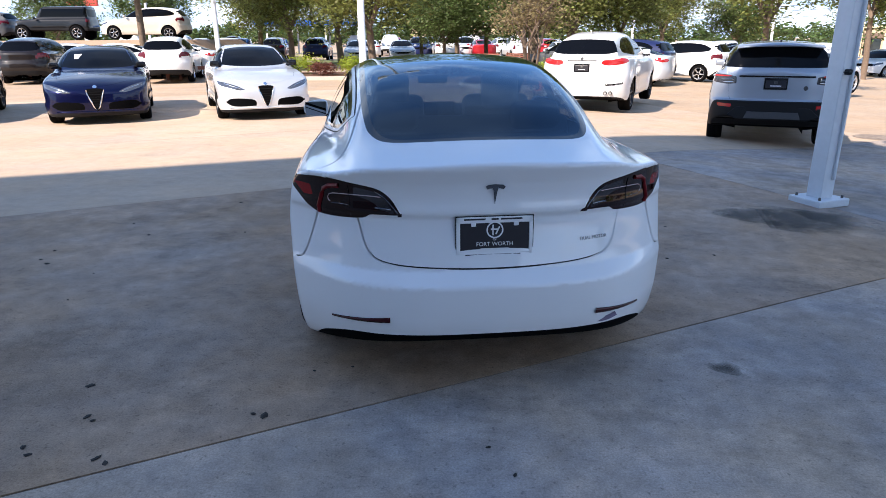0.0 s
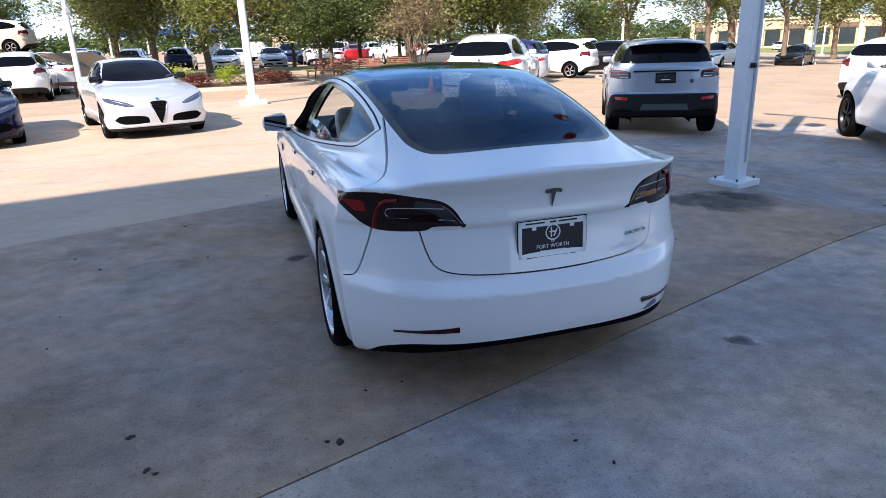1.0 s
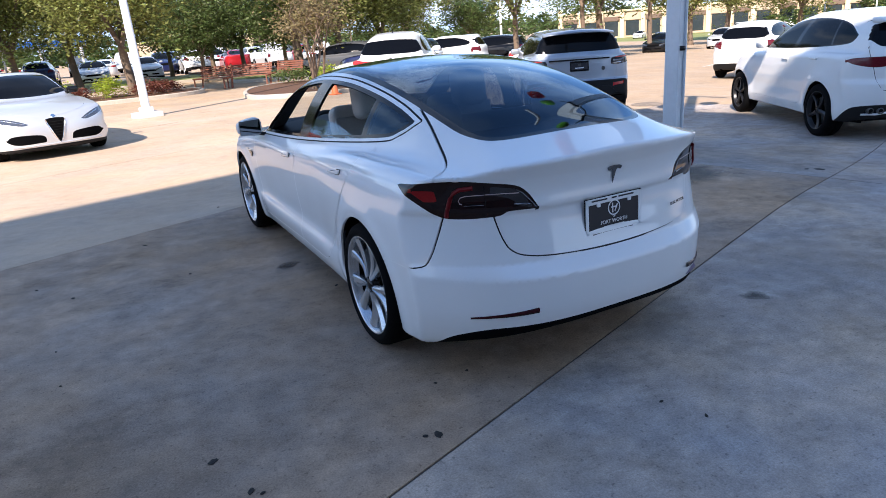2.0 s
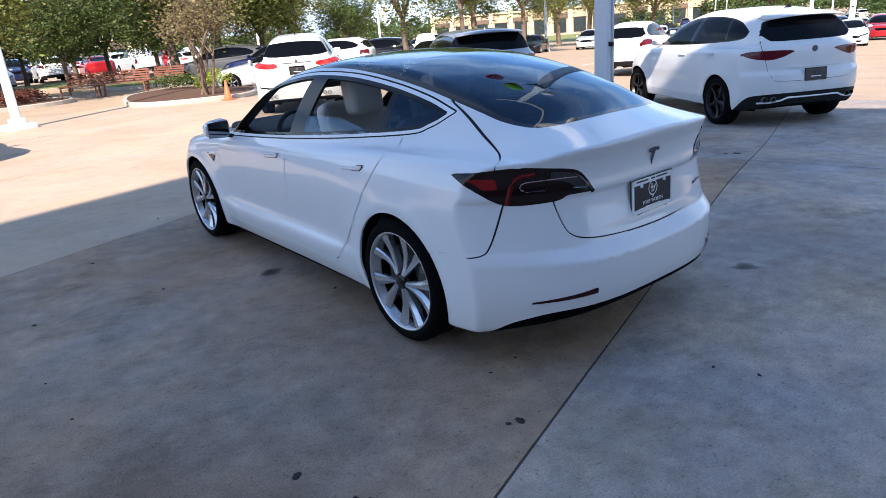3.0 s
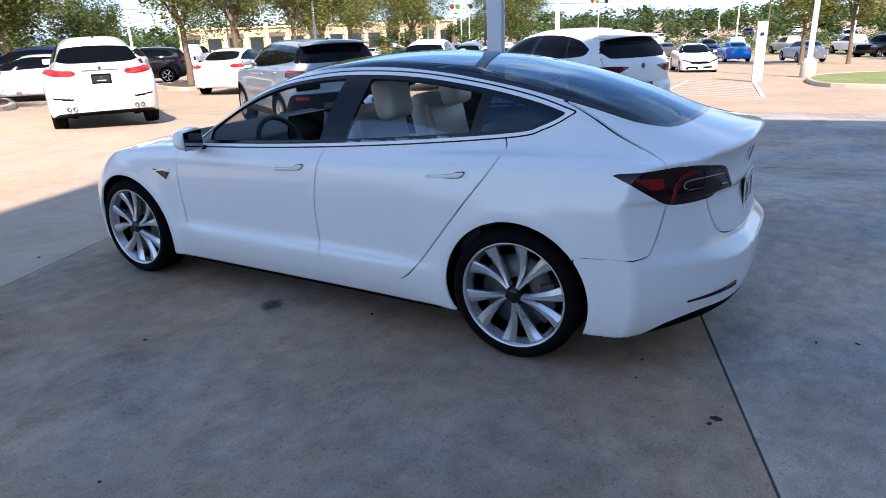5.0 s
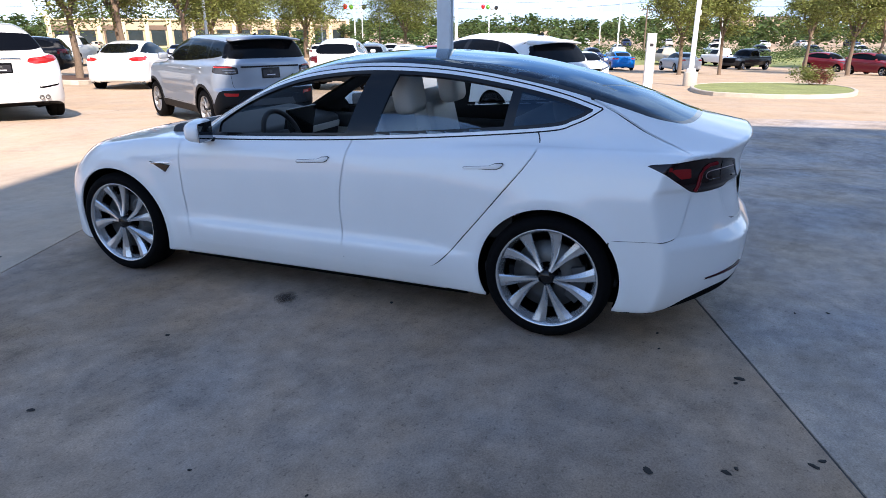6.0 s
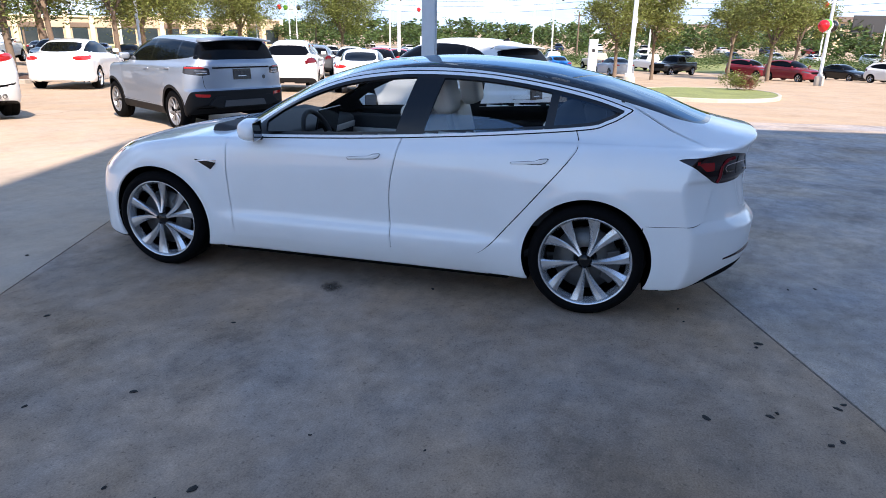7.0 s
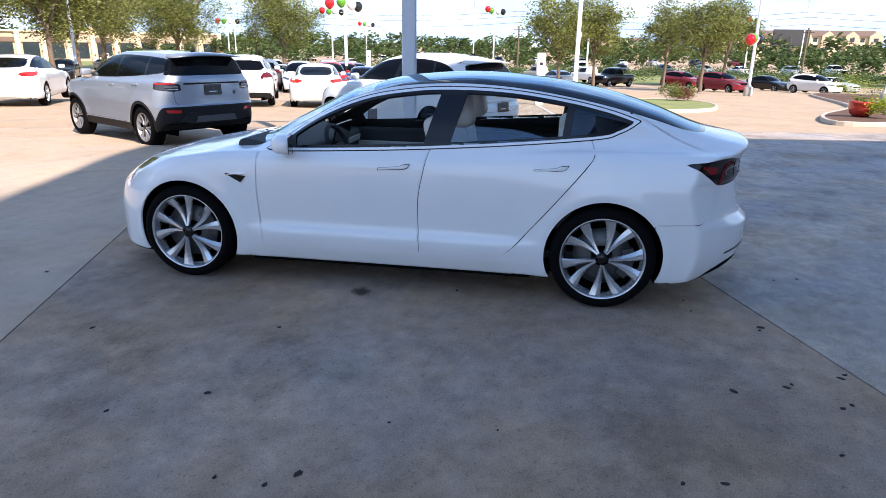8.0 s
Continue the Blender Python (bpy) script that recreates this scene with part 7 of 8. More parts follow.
for kind, args, leaf in (("oak", (1, 7.2, 3.3, 1.9, 0.17, 1, 0.082, 84, 300), LEAF), ("dark_oak", (2, 7.6, 3.6, 1.9, 0.20, 1, 0.082, 90, 310), LEAF_DARK), ("elm", (3, 6.2, 2.3, 2.2, 0.12, 1, 0.085, 66, 165, 0.7), LEAF), ("slim", (7, 6.6, 2.0, 2.3, 0.11, 1, 0.085, 66, 165, 0.7), LEAF),
                         ("myrtle", (4, 3.6, 1.6, 1.3, 0.045, 5, 0.055, 62, 52, 0.8), LEAF_DRY), ("round", (5, 5.2, 2.5, 1.6, 0.13, 1, 0.09, 62, 200), LEAF_DARK), ("wood_edge", (6, 9.5, 5.2, 2.2, 0.22, 1, 0.30, 70, 75), LEAF)):
    wood, crown_me = tree_meshes(*args)
    crown_me.materials.append(leaf)
    TREES[kind] = (wood, crown_me)
WORDS = {"oak": "leafy green live oak with a thick trunk", "dark_oak": "dark green broad oak", "elm": "slender young elm with an airy crown", "slim": "slender green street tree with an open crown", "myrtle": "crape myrtle with several thin stems and dry leaves", "round": "low round-headed dark green tree", "wood_edge": "broad tree at the edge of a wood"}


def plant_tree(kind, x, y, size=1.0, turn=0.0, wide=1.0):
    wood, crown_me = TREES[kind]
    x, y, k = lot(x, y)
    size *= k
    t = thing("tree", WORDS[kind] + " in the lot", "tree", at(x, y, turn), "trees")
    t.scale = (size * wide, size * wide, size)
    link_mesh("trunk", wood, t)
    link_mesh("crown", crown_me, t)
    return t


for k, row in enumerate((("oak", -3.2, 28.6, 1.0), ("slim", -14.2, 31.5, 1.45), ("oak", -8.5, 37, 1.0), ("dark_oak", -6.5, 41, 1.0), ("oak", -12.5, 45, 1.05), ("round", 0.5, 41.5, 1.0), ("round", 2.4, 44, 1.05), ("round", 4.6, 41, 0.95), ("round", -1.8, 45, 1.0), 
                         ("oak", 6.2, 33.0, 1.05), ("dark_oak", 4.4, 34.5, 1.15), ("oak", 8.6, 34.5, 0.95), ("round", -0.2, 36.5, 0.8), ("elm", 10.7, 23.9, 0.95), ("slim", 16.2, 29.0, 1.05), ("elm", 20.0, 29.5, 1.0), ("oak", 25.0, 33.0, 0.85), ("oak", 29.5, 30.0, 0.8), ("dark_oak", 22.0, 37.0, 1.1), ("oak", 31.0, 37.0, 1.0),
                         ("elm", 23.4, 6.6, 0.62), ("slim", 24.0, 5.2, 0.60), ("slim", 27.6, 2.3, 0.60), ("elm", 25.9, 0.8, 0.62), ("slim", 31.5, -0.6, 0.66), ("round", 36.0, -13.5, 0.8), ("round", 29.0, -12.0, 0.75), ("oak", 36.5, 27.0, 0.8), ("round", -30, 52, 1.1), ("round", -24, 56, 1.2), ("oak", 14.5, 50, 1.0), ("oak", 9.5, 54, 1.0), ("round", 18.0, 47.0, 0.9))):
    plant_tree(row[0], row[1], row[2], row[3], 47 * k, 1.0)
plant_tree("myrtle", 2.55, 21.6, 0.95, 20, 1.0)


def shrub(x, y, r, h, leaf, label, seed):
    x, y, k = lot(x, y)
    r, h = r * k, h * k
    rnd = random.Random(seed)
    verts, faces = [], []
    for _ in range(26):
        a, q = rnd.uniform(0, 6.283), math.sqrt(rnd.uniform(0, 1)) * r * 0.75
        z = h * rnd.uniform(0.25, 0.85) * (1 - 0.45 * (q / r) ** 2)
        leaves_into(verts, faces, (q * math.cos(a), q * math.sin(a), z), (r * 0.16, r * 0.16, h * 0.13), 46, 0.045, rnd)
    me_ = bpy.data.meshes.new("shrub")
    me_.from_pydata(verts, [], faces)
    ob = link_mesh("shrub", me_, None, "", leaf)
    ob.matrix_basis = at(x, y, rnd.uniform(0, 360), 0.14)
    tagged(ob, label, "shrub", "shrubs")


for k, (x, y, r, h, leaf, label) in enumerate((
        (-6.0, 28.0, 0.75, 0.85, LEAF_LIME, "clipped bright lime-green shrub in the bed"), (-3.9, 27.4, 0.65, 0.75, LEAF_LIME, "clipped bright lime-green shrub in the bed"), (-5.0, 27.2, 0.7, 0.55, LEAF_RED, "low red-brown flowering shrub in the bed"),
        (-6.8, 27.6, 0.7, 0.5, LEAF_DARK, "low dark green shrub in the bed"), (-2.6, 27.6, 0.75, 0.55, LEAF_RED, "low red-brown flowering shrub in the bed"), (-1.9, 28.2, 0.6, 0.5, LEAF_RED, "low red-brown flowering shrub in the bed"),
        (3.7, 25.2, 0.8, 0.7, LEAF_LIME, "bright green shrub beside the crape myrtle"), (2.6, 26.0, 0.9, 0.6, LEAF_DARK, "low dark green shrub beside the bench"), (19.0, 2.2, 0.5, 0.6, LEAF, "green shrub at the tip of the grass island"), (19.4, 1.7, 0.5, 0.55, LEAF, "green shrub at the tip of the grass island"),
        (24.6, -4.6, 0.9, 0.85, LEAF_LIME, "loose green shrub on the kerbed island"), (23.3, -5.6, 0.9, 0.8, LEAF, "loose green shrub on the kerbed island"), (15.1, -2.9, 0.5, 0.6, LEAF_LIME, "trailing green plant beside the red pot"), (19.2, 1.9, 0.4, 0.5, LEAF_RED, "reddish shrub at the tip of the grass island"))):
    shrub(x, y, r, h, leaf, label, 100 + k)


# ---- kerbed islands ----
def island(points, top, label, name="traffic_island"):
    """A raised bed with a real kerb round it."""
    o = np.array([lot(x, y)[:2] for x, y in rounded(points, 6)])
    x0, y0 = o.mean(0)
    z0 = ground_z(x0, y0)
    isl = tagged(new(name), label, "island", kind="structure")
    isl.matrix_basis = at(x0, y0)
    n_ = len(o)
    bm = bmesh.new()
    rings = []
    for inset, z in ((0.0, -0.03), (0.0, 0.11), (0.02, 0.13), (0.13, 0.13), (0.14, 0.10)):
        ring = []
        for k in range(n_):
            d = o[(k + 1) % n_] - o[k - 1]
            nn = np.array((-d[1], d[0])) / max(np.linalg.norm(d), 1e-6)
            if (nn @ (np.array((x0, y0)) - o[k])) < 0:
                nn = -nn
            p = o[k] + nn * inset
            ring.append(bm.verts.new((p[0] - x0, p[1] - y0, z + ground_z(p[0], p[1]) - z0)))
        rings.append(ring)
    for a, b in zip(rings, rings[1:]):
        for k in range(n_):
            bm.faces.new((a[k], a[(k + 1) % n_], b[(k + 1) % n_], b[k]))
    bmesh.ops.recalc_face_normals(bm, faces=bm.faces)
    fill = bmesh.new()
    ring = [fill.verts.new((v.co.x, v.co.y, v.co.z + 0.015)) for v in rings[-1]]
    mid = fill.verts.new((0, 0, 0.17))
    for k in range(n_):
        fill.faces.new((ring[k], ring[(k + 1) % n_], mid))
    bmesh.ops.recalc_face_normals(fill, faces=fill.faces)
    part("kerb", bm, KERB, isl, "pale concrete kerb")
    part("bed", fill, top, isl, "grass" if top is GRASS else "mulch bed", True)
    return isl


island([(-8.2, 27.6), (-7.6, 26.6), (-4.5, 26.2), (-1.6, 26.8), (-0.6, 28.2), (-1.4, 30.2), (-4.5, 30.4), (-7.6, 30.0)], MULCH, "kerbed planting bed with mulch and shrubs")
island([(0.4, 22.4), (1.2, 20.9), (3.2, 20.6), (4.6, 23.0), (5.4, 27.0), (3.2, 28.0), (1.0, 26.0)], MULCH, "kerbed planting bed under the crape myrtles")
island([(-19.5, 29.3), (-11.0, 30.2), (-10.6, 31.4), (-19.5, 32.0)], GRASS, "narrow kerbed grass strip")
island([(1.0, 33.0), (4.0, 31.6), (10.0, 31.5), (14.0, 33.0), (10.0, 36.5), (2.0, 36.8)], GRASS, "kerbed grass strip under the oaks")
island([(-10.0, 36.0), (0.0, 38.8), (7.0, 39.4), (7.0, 45.0), (-14.0, 46.5), (-14.0, 37.0)], GRASS, "broad grass strip with a row of trees")
island([(9.9, 23.2), (11.4, 23.0), (12.2, 25.6), (10.6, 26.2)], MULCH, "small kerbed tree bed")
island([(15.6, 4.6), (15.4, 2.6), (16.6, 1.1), (18.6, 0.9), (19.9, 1.9), (19.6, 3.7), (18.0, 5.2)], GRASS, "kerbed lawn island at the end of a parking row")
island([(14.0, -1.6), (14.6, -3.4), (19.0, -8.0), (26.0, -6.6), (26.4, -3.6), (20.0, -3.4), (16.0, -1.7)], MULCH, "kerbed planting island with shrubs")

# ---- street furniture ----
LAMP_PAINT = mat("white_lamp_paint", (0.70, 0.70, 0.69), 0.4, grain=0.06, scale=12, large=0.06)
WOOD = mat("weathered_red_wood", (0.20, 0.075, 0.045), 0.75, grain=0.35, scale=20, bump=0.2)
ORANGE = mat("orange_plastic", (0.62, 0.15, 0.05), 0.5, grain=0.15, scale=20)
RED_GLAZE = mat("red_glazed_pot", (0.42, 0.035, 0.025), 0.18, grain=0.15, scale=12, coat=0.6)
BALLOON = {"red": mat("red_balloon", (0.55, 0.01, 0.015), 0.15, grain=0.05, coat=0.4), "green": mat("green_balloon", (0.10, 0.30, 0.02), 0.15, grain=0.05, coat=0.4), "black": mat("black_balloon", (0.012, 0.012, 0.012), 0.12, grain=0.05, coat=0.4), "white": mat("white_balloon", (0.75, 0.75, 0.75), 0.2, grain=0.03, coat=0.4)}


def lamp_post(x, y, height=9.0, block=False, thick=0.10, turn=0.0):
    post = thing("street_lamp", "white lamp post with two flat heads" + (" on a round concrete base" if block else " on a square base"), "lamp post", at(x, y, turn), "lamp posts")
    z0 = 0.62 if block else 0.12
    part("pole", tube([(0, 0, z0), (0, 0, height)], [thick, thick * 0.62], 14), LAMP_PAINT, post, "", True)
    if block:
        part("base", turned([(0.0, 0.62), (0.27, 0.62), (0.30, 0.58), (0.30, 0.0)], 20, "z"), KERB, post, "round concrete base", True)
    else:
        part("base", box((0.62, 0.62, 0.14), Matrix.Translation((0, 0, 0.06)), 0.02), LAMP_PAINT, post, "square base block")
    part("cover", box((0.30, 0.30, 0.16), Matrix.Translation((0, 0, z0 + 0.06)), 0.03), LAMP_PAINT, post)
    part("arm", tube([(-0.75, 0, height - 0.05), (0.75, 0, height - 0.05)], [0.035, 0.035], 8), LAMP_PAINT, post)
    for side in (-1, 1):
        part("lamp_head", box((0.62, 0.36, 0.12), Matrix.Translation((side * 0.85, 0, height - 0.03)), 0.03), LAMP_PAINT, post)
    part("junction_box", box((0.16, 0.10, 0.22), Matrix.Translation((0, -thick, 3.1)), 0.02), LAMP_PAINT, post)
    return post


def balloon(x, y, z, tone, r=0.20, where="tied to a lamp post"):
    bm = bmesh.new()
    bmesh.ops.create_uvsphere(bm, u_segments=18, v_segments=12, radius=r)
    for v in bm.verts:
        if v.co.z < 0:
            v.co.z *= 1.15
            v.co.x *= 1 + 0.25 * v.co.z / r * 0.5
            v.co.y *= 1 + 0.25 * v.co.z / r * 0.5
    add_tube(bm, [(0, 0, -r * 1.12), (0, 0, -r * 1.28)], [0.012, 0.03], 8)
    ob = part("balloon", bm, BALLOON[tone], None, "", True)
    ob.matrix_basis = pose(x, y, z)
    tagged(ob, tone + " party balloon " + where, "balloon", "balloons")


def bunch(x, y, z, seed, r=0.21):
    """Balloons tied in fours to a post."""
    rnd = random.Random(seed)
    string = bmesh.new()
    for k, tone in enumerate(("red", "green", "white", "black")):
        d = Vector(((-0.75 + 0.5 * k) * r / 0.2, rnd.uniform(-0.2, 0.2), 0))
        d.rotate(Euler((0, 0, radians(-18))))
        px, py, pz = x + d.x * 1.3, y + d.y * 1.3, z + rnd.uniform(-0.15, 0.25)
        balloon(px, py, pz, tone, r)
        add_tube(string, [(x, y, z - 0.5), (px, py, pz - r * 1.25)], [0.006, 0.006], 4)
    tagged(part("balloon_string", string, WHITE_TEXT, None), "thin white strings of a bunch of balloons", "string", "balloon strings")


# balloons on the cross arm of the steel post
for bx, by, bz, tone in ((3.10, 6.82, 4.36, "red"), (3.38, 6.52, 4.80, "green"), (4.20, 5.25, 4.75, "black"), (4.08, 6.10, 4.95, "white")):
    balloon(bx, by, bz, tone, 0.19, "tied to the steel post")
    tagged(part("balloon_string", tube([(bx, by, bz - 0.22), (3.70 + 0.3 * (bx - 3.70), 6.215 + 0.3 * (by - 6.215), 4.26)], [0.005, 0.005], 4), WHITE_TEXT, None), "thin white balloon string on the steel post", "string", "balloon strings")

LAMPS = ((-2.43, 19.35, 9.0, False), (-9.8, 28.8, 9.0, False), (21.4, 29.6, 9.0, False), (18.3, 5.4, 9.5, True), (24.4, -0.9, 9.0, True), (22.6, -5.2, 9.0, True), (21.6, 15.4, 9.0, False), (28.0, 38.0, 9.0, False), (32.5, 31.0, 9.0, False), (45.0, 37.0, 8.0, False), (55.0, 43.0, 7.5, False), (58.0, 30.0, 7.5, False),
         (42.0, 13.5, 8.0, False), (70.0, 22.0, 7.5, False), (50.0, -4.0, 7.5, False), (62.0, -10.0, 7.5, False), (33.0, -11.5, 8.5, False), (-22.0, 50.0, 9.0, False), (12.0, 47.0, 9.0, False), (38.0, 24.0, 8.5, False), (36.0, 6.5, 8.5, False), (17.6, 41.0, 8.5, False))
for k, (x, y, h, block) in enumerate(LAMPS):
    x, y, s = lot(x, y)
    lamp_post(x, y, h * s, block, 0.11, 25 + 13 * k)
for k, (x, y, z) in enumerate(((21.6, 15.4, 3.9), (28.0, 38.0, 4.6), (32.5, 31.0, 4.3), (38.0, 24.0, 3.6), (42.0, 13.5, 3.9), (58.0, 30.0, 3.4), (36.0, 6.5, 3.3), (45.0, 37.0, 3.2), (24.4, -0.9, 2.0), (21.4, 29.6, 4.4), (50.0, -4.0, 3.6), (21.6, 15.4, 3.1), (17.6, 41.0, 4.8))):
    x, y, s = lot(x, y)
    bunch(x, y, 1.6 + (z - 1.6) * s, 40 + k, 0.20 * s)


def kiosk(x, y, turn, tall):
    x, y, s = lot(x, y)
    tall *= s
    k = thing("sign_pylon", "slim white sign pylon with a small dark symbol", "sign", at(x, y, turn), "sign pylons")
    part("panel", box((0.36, 0.14, tall), Matrix.Translation((0, 0, tall / 2)), 0.015), LAMP_PAINT, k)
    part("symbol", box((0.14, 0.01, 0.12), Matrix.Translation((0, -0.073, tall - 0.45)), 0.003), BLACK_PRINT, k, "small dark symbol")
    part("symbol", box((0.14, 0.01, 0.12), Matrix.Translation((0, 0.073, tall - 0.45)), 0.003), BLACK_PRINT, k, "small dark symbol")


kiosk(16.6, 6.35, -62, 1.6)
kiosk(24.0, 15.4, -60, 1.5)


def traffic_cone(x, y):
    c = thing("traffic_cone", "worn orange traffic cone beside the crape myrtle", "traffic cone", at(x, y, 20, 0.0))
    part("cone", turned([(0.0, 0.71), (0.025, 0.71), (0.035, 0.68), (0.14, 0.04), (0.16, 0.03)], 24, "z"), ORANGE, c, "", True)
    part("foot", box((0.38, 0.38, 0.035), Matrix.Translation((0, 0, 0.018)), 0.01), ORANGE, c)
    return c


traffic_cone(2.86, 20.25).scale = (0.8, 0.8, 0.8)


def slatted_bench(x, y, turn):
    b_ = thing("park_bench", "red-brown slatted metal bench beside the planting", "bench", at(x, y, turn), "benches")
    for k in range(6):
        part("slat", box((1.9, 0.055, 0.025), pose(0, -0.2 + 0.075 * k, 0.45), 0.006), WOOD, b_)
    for k in range(5):
        part("slat", box((1.9, 0.02, 0.06), pose(0, 0.25 + 0.022 * k, 0.52 + 0.085 * k, -14, 0, 0), 0.006), WOOD, b_)
    for side in (-0.85, 0.85):
        part("leg", box((0.05, 0.46, 0.05), pose(side, 0, 0.42), 0.008), WOOD, b_)
        part("leg", box((0.05, 0.05, 0.44), pose(side, -0.2, 0.22), 0.008), WOOD, b_)
        part("leg", box((0.05, 0.05, 0.95), pose(side, 0.26, 0.46, -10, 0, 0), 0.008), WOOD, b_)


slatted_bench(2.7, 28.9, -64)
slatted_bench(-0.2, 29.4, -50)
slatted_bench(1.2, 28.8, -30)


def low_rail(x, y, turn, length):
    r = thing("guard_rail", "low brown wooden rail on short posts along the lot", "rail", at(x, y, turn), "low rails")
    part("beam", box((length, 0.12, 0.14), Matrix.Translation((0, 0, 0.46)), 0.015), WOOD, r)
    for k in range(int(length / 1.5) + 1):
        part("stump", box((0.12, 0.12, 0.42), Matrix.Translation((-length / 2 + 0.1 + k * (length - 0.2) / int(length / 1.5), 0, 0.2)), 0.012), WOOD, r)


low_rail(-9.4, 27.0, 5, 3.0)
low_rail(-13.4, 26.6, 5, 4.5)
low_rail(-16.5, 28.6, 3, 6.0)

pot = thing("plant_pot", "large round red glazed plant pot on the kerbed island", "plant pot", at(*lot(15.4, -2.5)[:2], 0, 0.15))
part("bowl", turned([(0.0, 0.0), (0.24, 0.0), (0.36, 0.12), (0.43, 0.32), (0.42, 0.44), (0.46, 0.48), (0.45, 0.53), (0.40, 0.52), (0.38, 0.42), (0.0, 0.40)], 32, "z"), RED_GLAZE, pot, "", True)
verts, faces = [], []
rnd = random.Random(77)
for _ in range(10):
    leaves_into(verts, faces, (rnd.uniform(-0.25, 0.25), rnd.uniform(-0.25, 0.25), 0.55), (0.1, 0.1, 0.07), 25, 0.05, rnd)
me = bpy.data.meshes.new("plant")
me.from_pydata(verts, [], faces)
link_mesh("plant", me, pot, "sparse green plant", LEAF)

# painted hatching beside the bays
hatch = tagged(new("road_marking"), "worn white hatched no-parking marking", "road marking", kind="structure")


def stripe(x0, y0, x1, y1, w):
    (x0, y0, s), (x1, y1, s) = lot(x0, y0), lot(x1, y1)
    d = Vector((x1 - x0, y1 - y0))
    o = Vector((-d.y, d.x)).normalized() * w / 2
    bm = bmesh.new()
    pts = [(x0 - o.x, y0 - o.y), (x1 - o.x, y1 - o.y), (x1 + o.x, y1 + o.y), (x0 + o.x, y0 + o.y)]
    lift = -0.010 if min(x0, x1) > 12.5 else 0.004
    vs = [bm.verts.new((x, y, ground_z(x, y) + lift)) for x, y in pts]
    f = bm.faces.new(vs)
    bmesh.ops.recalc_face_normals(bm, faces=bm.faces)
    if f.normal.z < 0:
        f.normal_flip()
    part("stripe", bm, ROAD_PAINT, hatch)


stripe(16.9, 8.3, 13.0, 7.6, 0.12)
stripe(16.9, 6.5, 12.9, 5.2, 0.12)
stripe(16.9, 8.3, 16.9, 6.5, 0.12)
for k in range(9):
    t = k / 8
    stripe(16.7 - 3.6 * t, 8.2 - 0.6 * t, 15.6 - 3.0 * t, 6.1 - 0.9 * t, 0.10)
for x0, y0 in ((13.8, 16.4), (12.9, 10.3), (14.6, 19.0)):
    stripe(x0, y0, x0 + 4.2, y0 + 2.1, 0.11)

# man-hole cover on the sunny lot
tagged(part("manhole_cover", turned([(0.0, 0.012), (0.30, 0.012), (0.33, 0.004)], 28, "z"), STAIN, None), "dark round iron manhole cover", "manhole", kind="structure").matrix_basis = at(7.63, 11.63, 0, 0.0)

# ---- raised display bank with cars ----
bank = bmesh.new()
low_ring = [(-46, 30.4), (-13.6, 31.6), (-11.4, 36), (-11.8, 47), (-46, 47)]
top_ring = [(-44, 33.0), (-15.0, 33.4), (-13.4, 36), (-13.8, 45), (-44, 45)]
a = [bank.verts.new((x, y, -0.1)) for x, y in low_ring]
b = [bank.verts.new((x, y, 1.55)) for x, y in top_ring]
for k in range(5):
    bank.faces.new((a[k], a[(k + 1) % 5], b[(k + 1) % 5], b[k]))
bank.faces.new(b)
bmesh.ops.recalc_face_normals(bank, faces=bank.faces)
ob = part("display_bank", bank, LOT, None)
ob.color = (0.33, 0.24, 0.17, 1)
tagged(ob, "raised tan bank on which cars are shown", "bank", kind="structure")
parked("offroader", "black", -21.2, 39.5, 96, 1.56)
parked("suv", "cream", -15.1, 37.4, 96, 1.56)
parked("suv", "grey", -26.6, 40.5, 94, 1.56)
parked("suv", "grey", -29.0, 36.5, 92, 1.56)
parked("pickup", "black", -24.0, 29.0, 96)


# ---- the distance ----
TAN = mat("tan_stucco", (0.46, 0.36, 0.25), 0.9, grain=0.12, scale=4, large=0.12, large_scale=0.3)
CREAM = mat("cream_stucco", (0.66, 0.54, 0.34), 0.9, grain=0.1, scale=4, large=0.1, large_scale=0.3)
ROOF = mat("brown_roof", (0.16, 0.11, 0.08), 0.9, grain=0.3, scale=3)
SHOP_GLASS = mat("shop_glass", (0.03, 0.04, 0.045), 0.06, grain=0.2, scale=2)
BLUE_ROOF = mat("blue_awning", (0.02, 0.13, 0.50), 0.5, grain=0.1)
GREEN_SIGN = mat("green_road_sign", (0.01, 0.22, 0.12), 0.5, grain=0.1)
GREY_PANEL = mat("dark_billboard", (0.03, 0.03, 0.032), 0.6, grain=0.2)
RED_SIGN = mat("red_sign", (0.45, 0.06, 0.04), 0.5, grain=0.1)


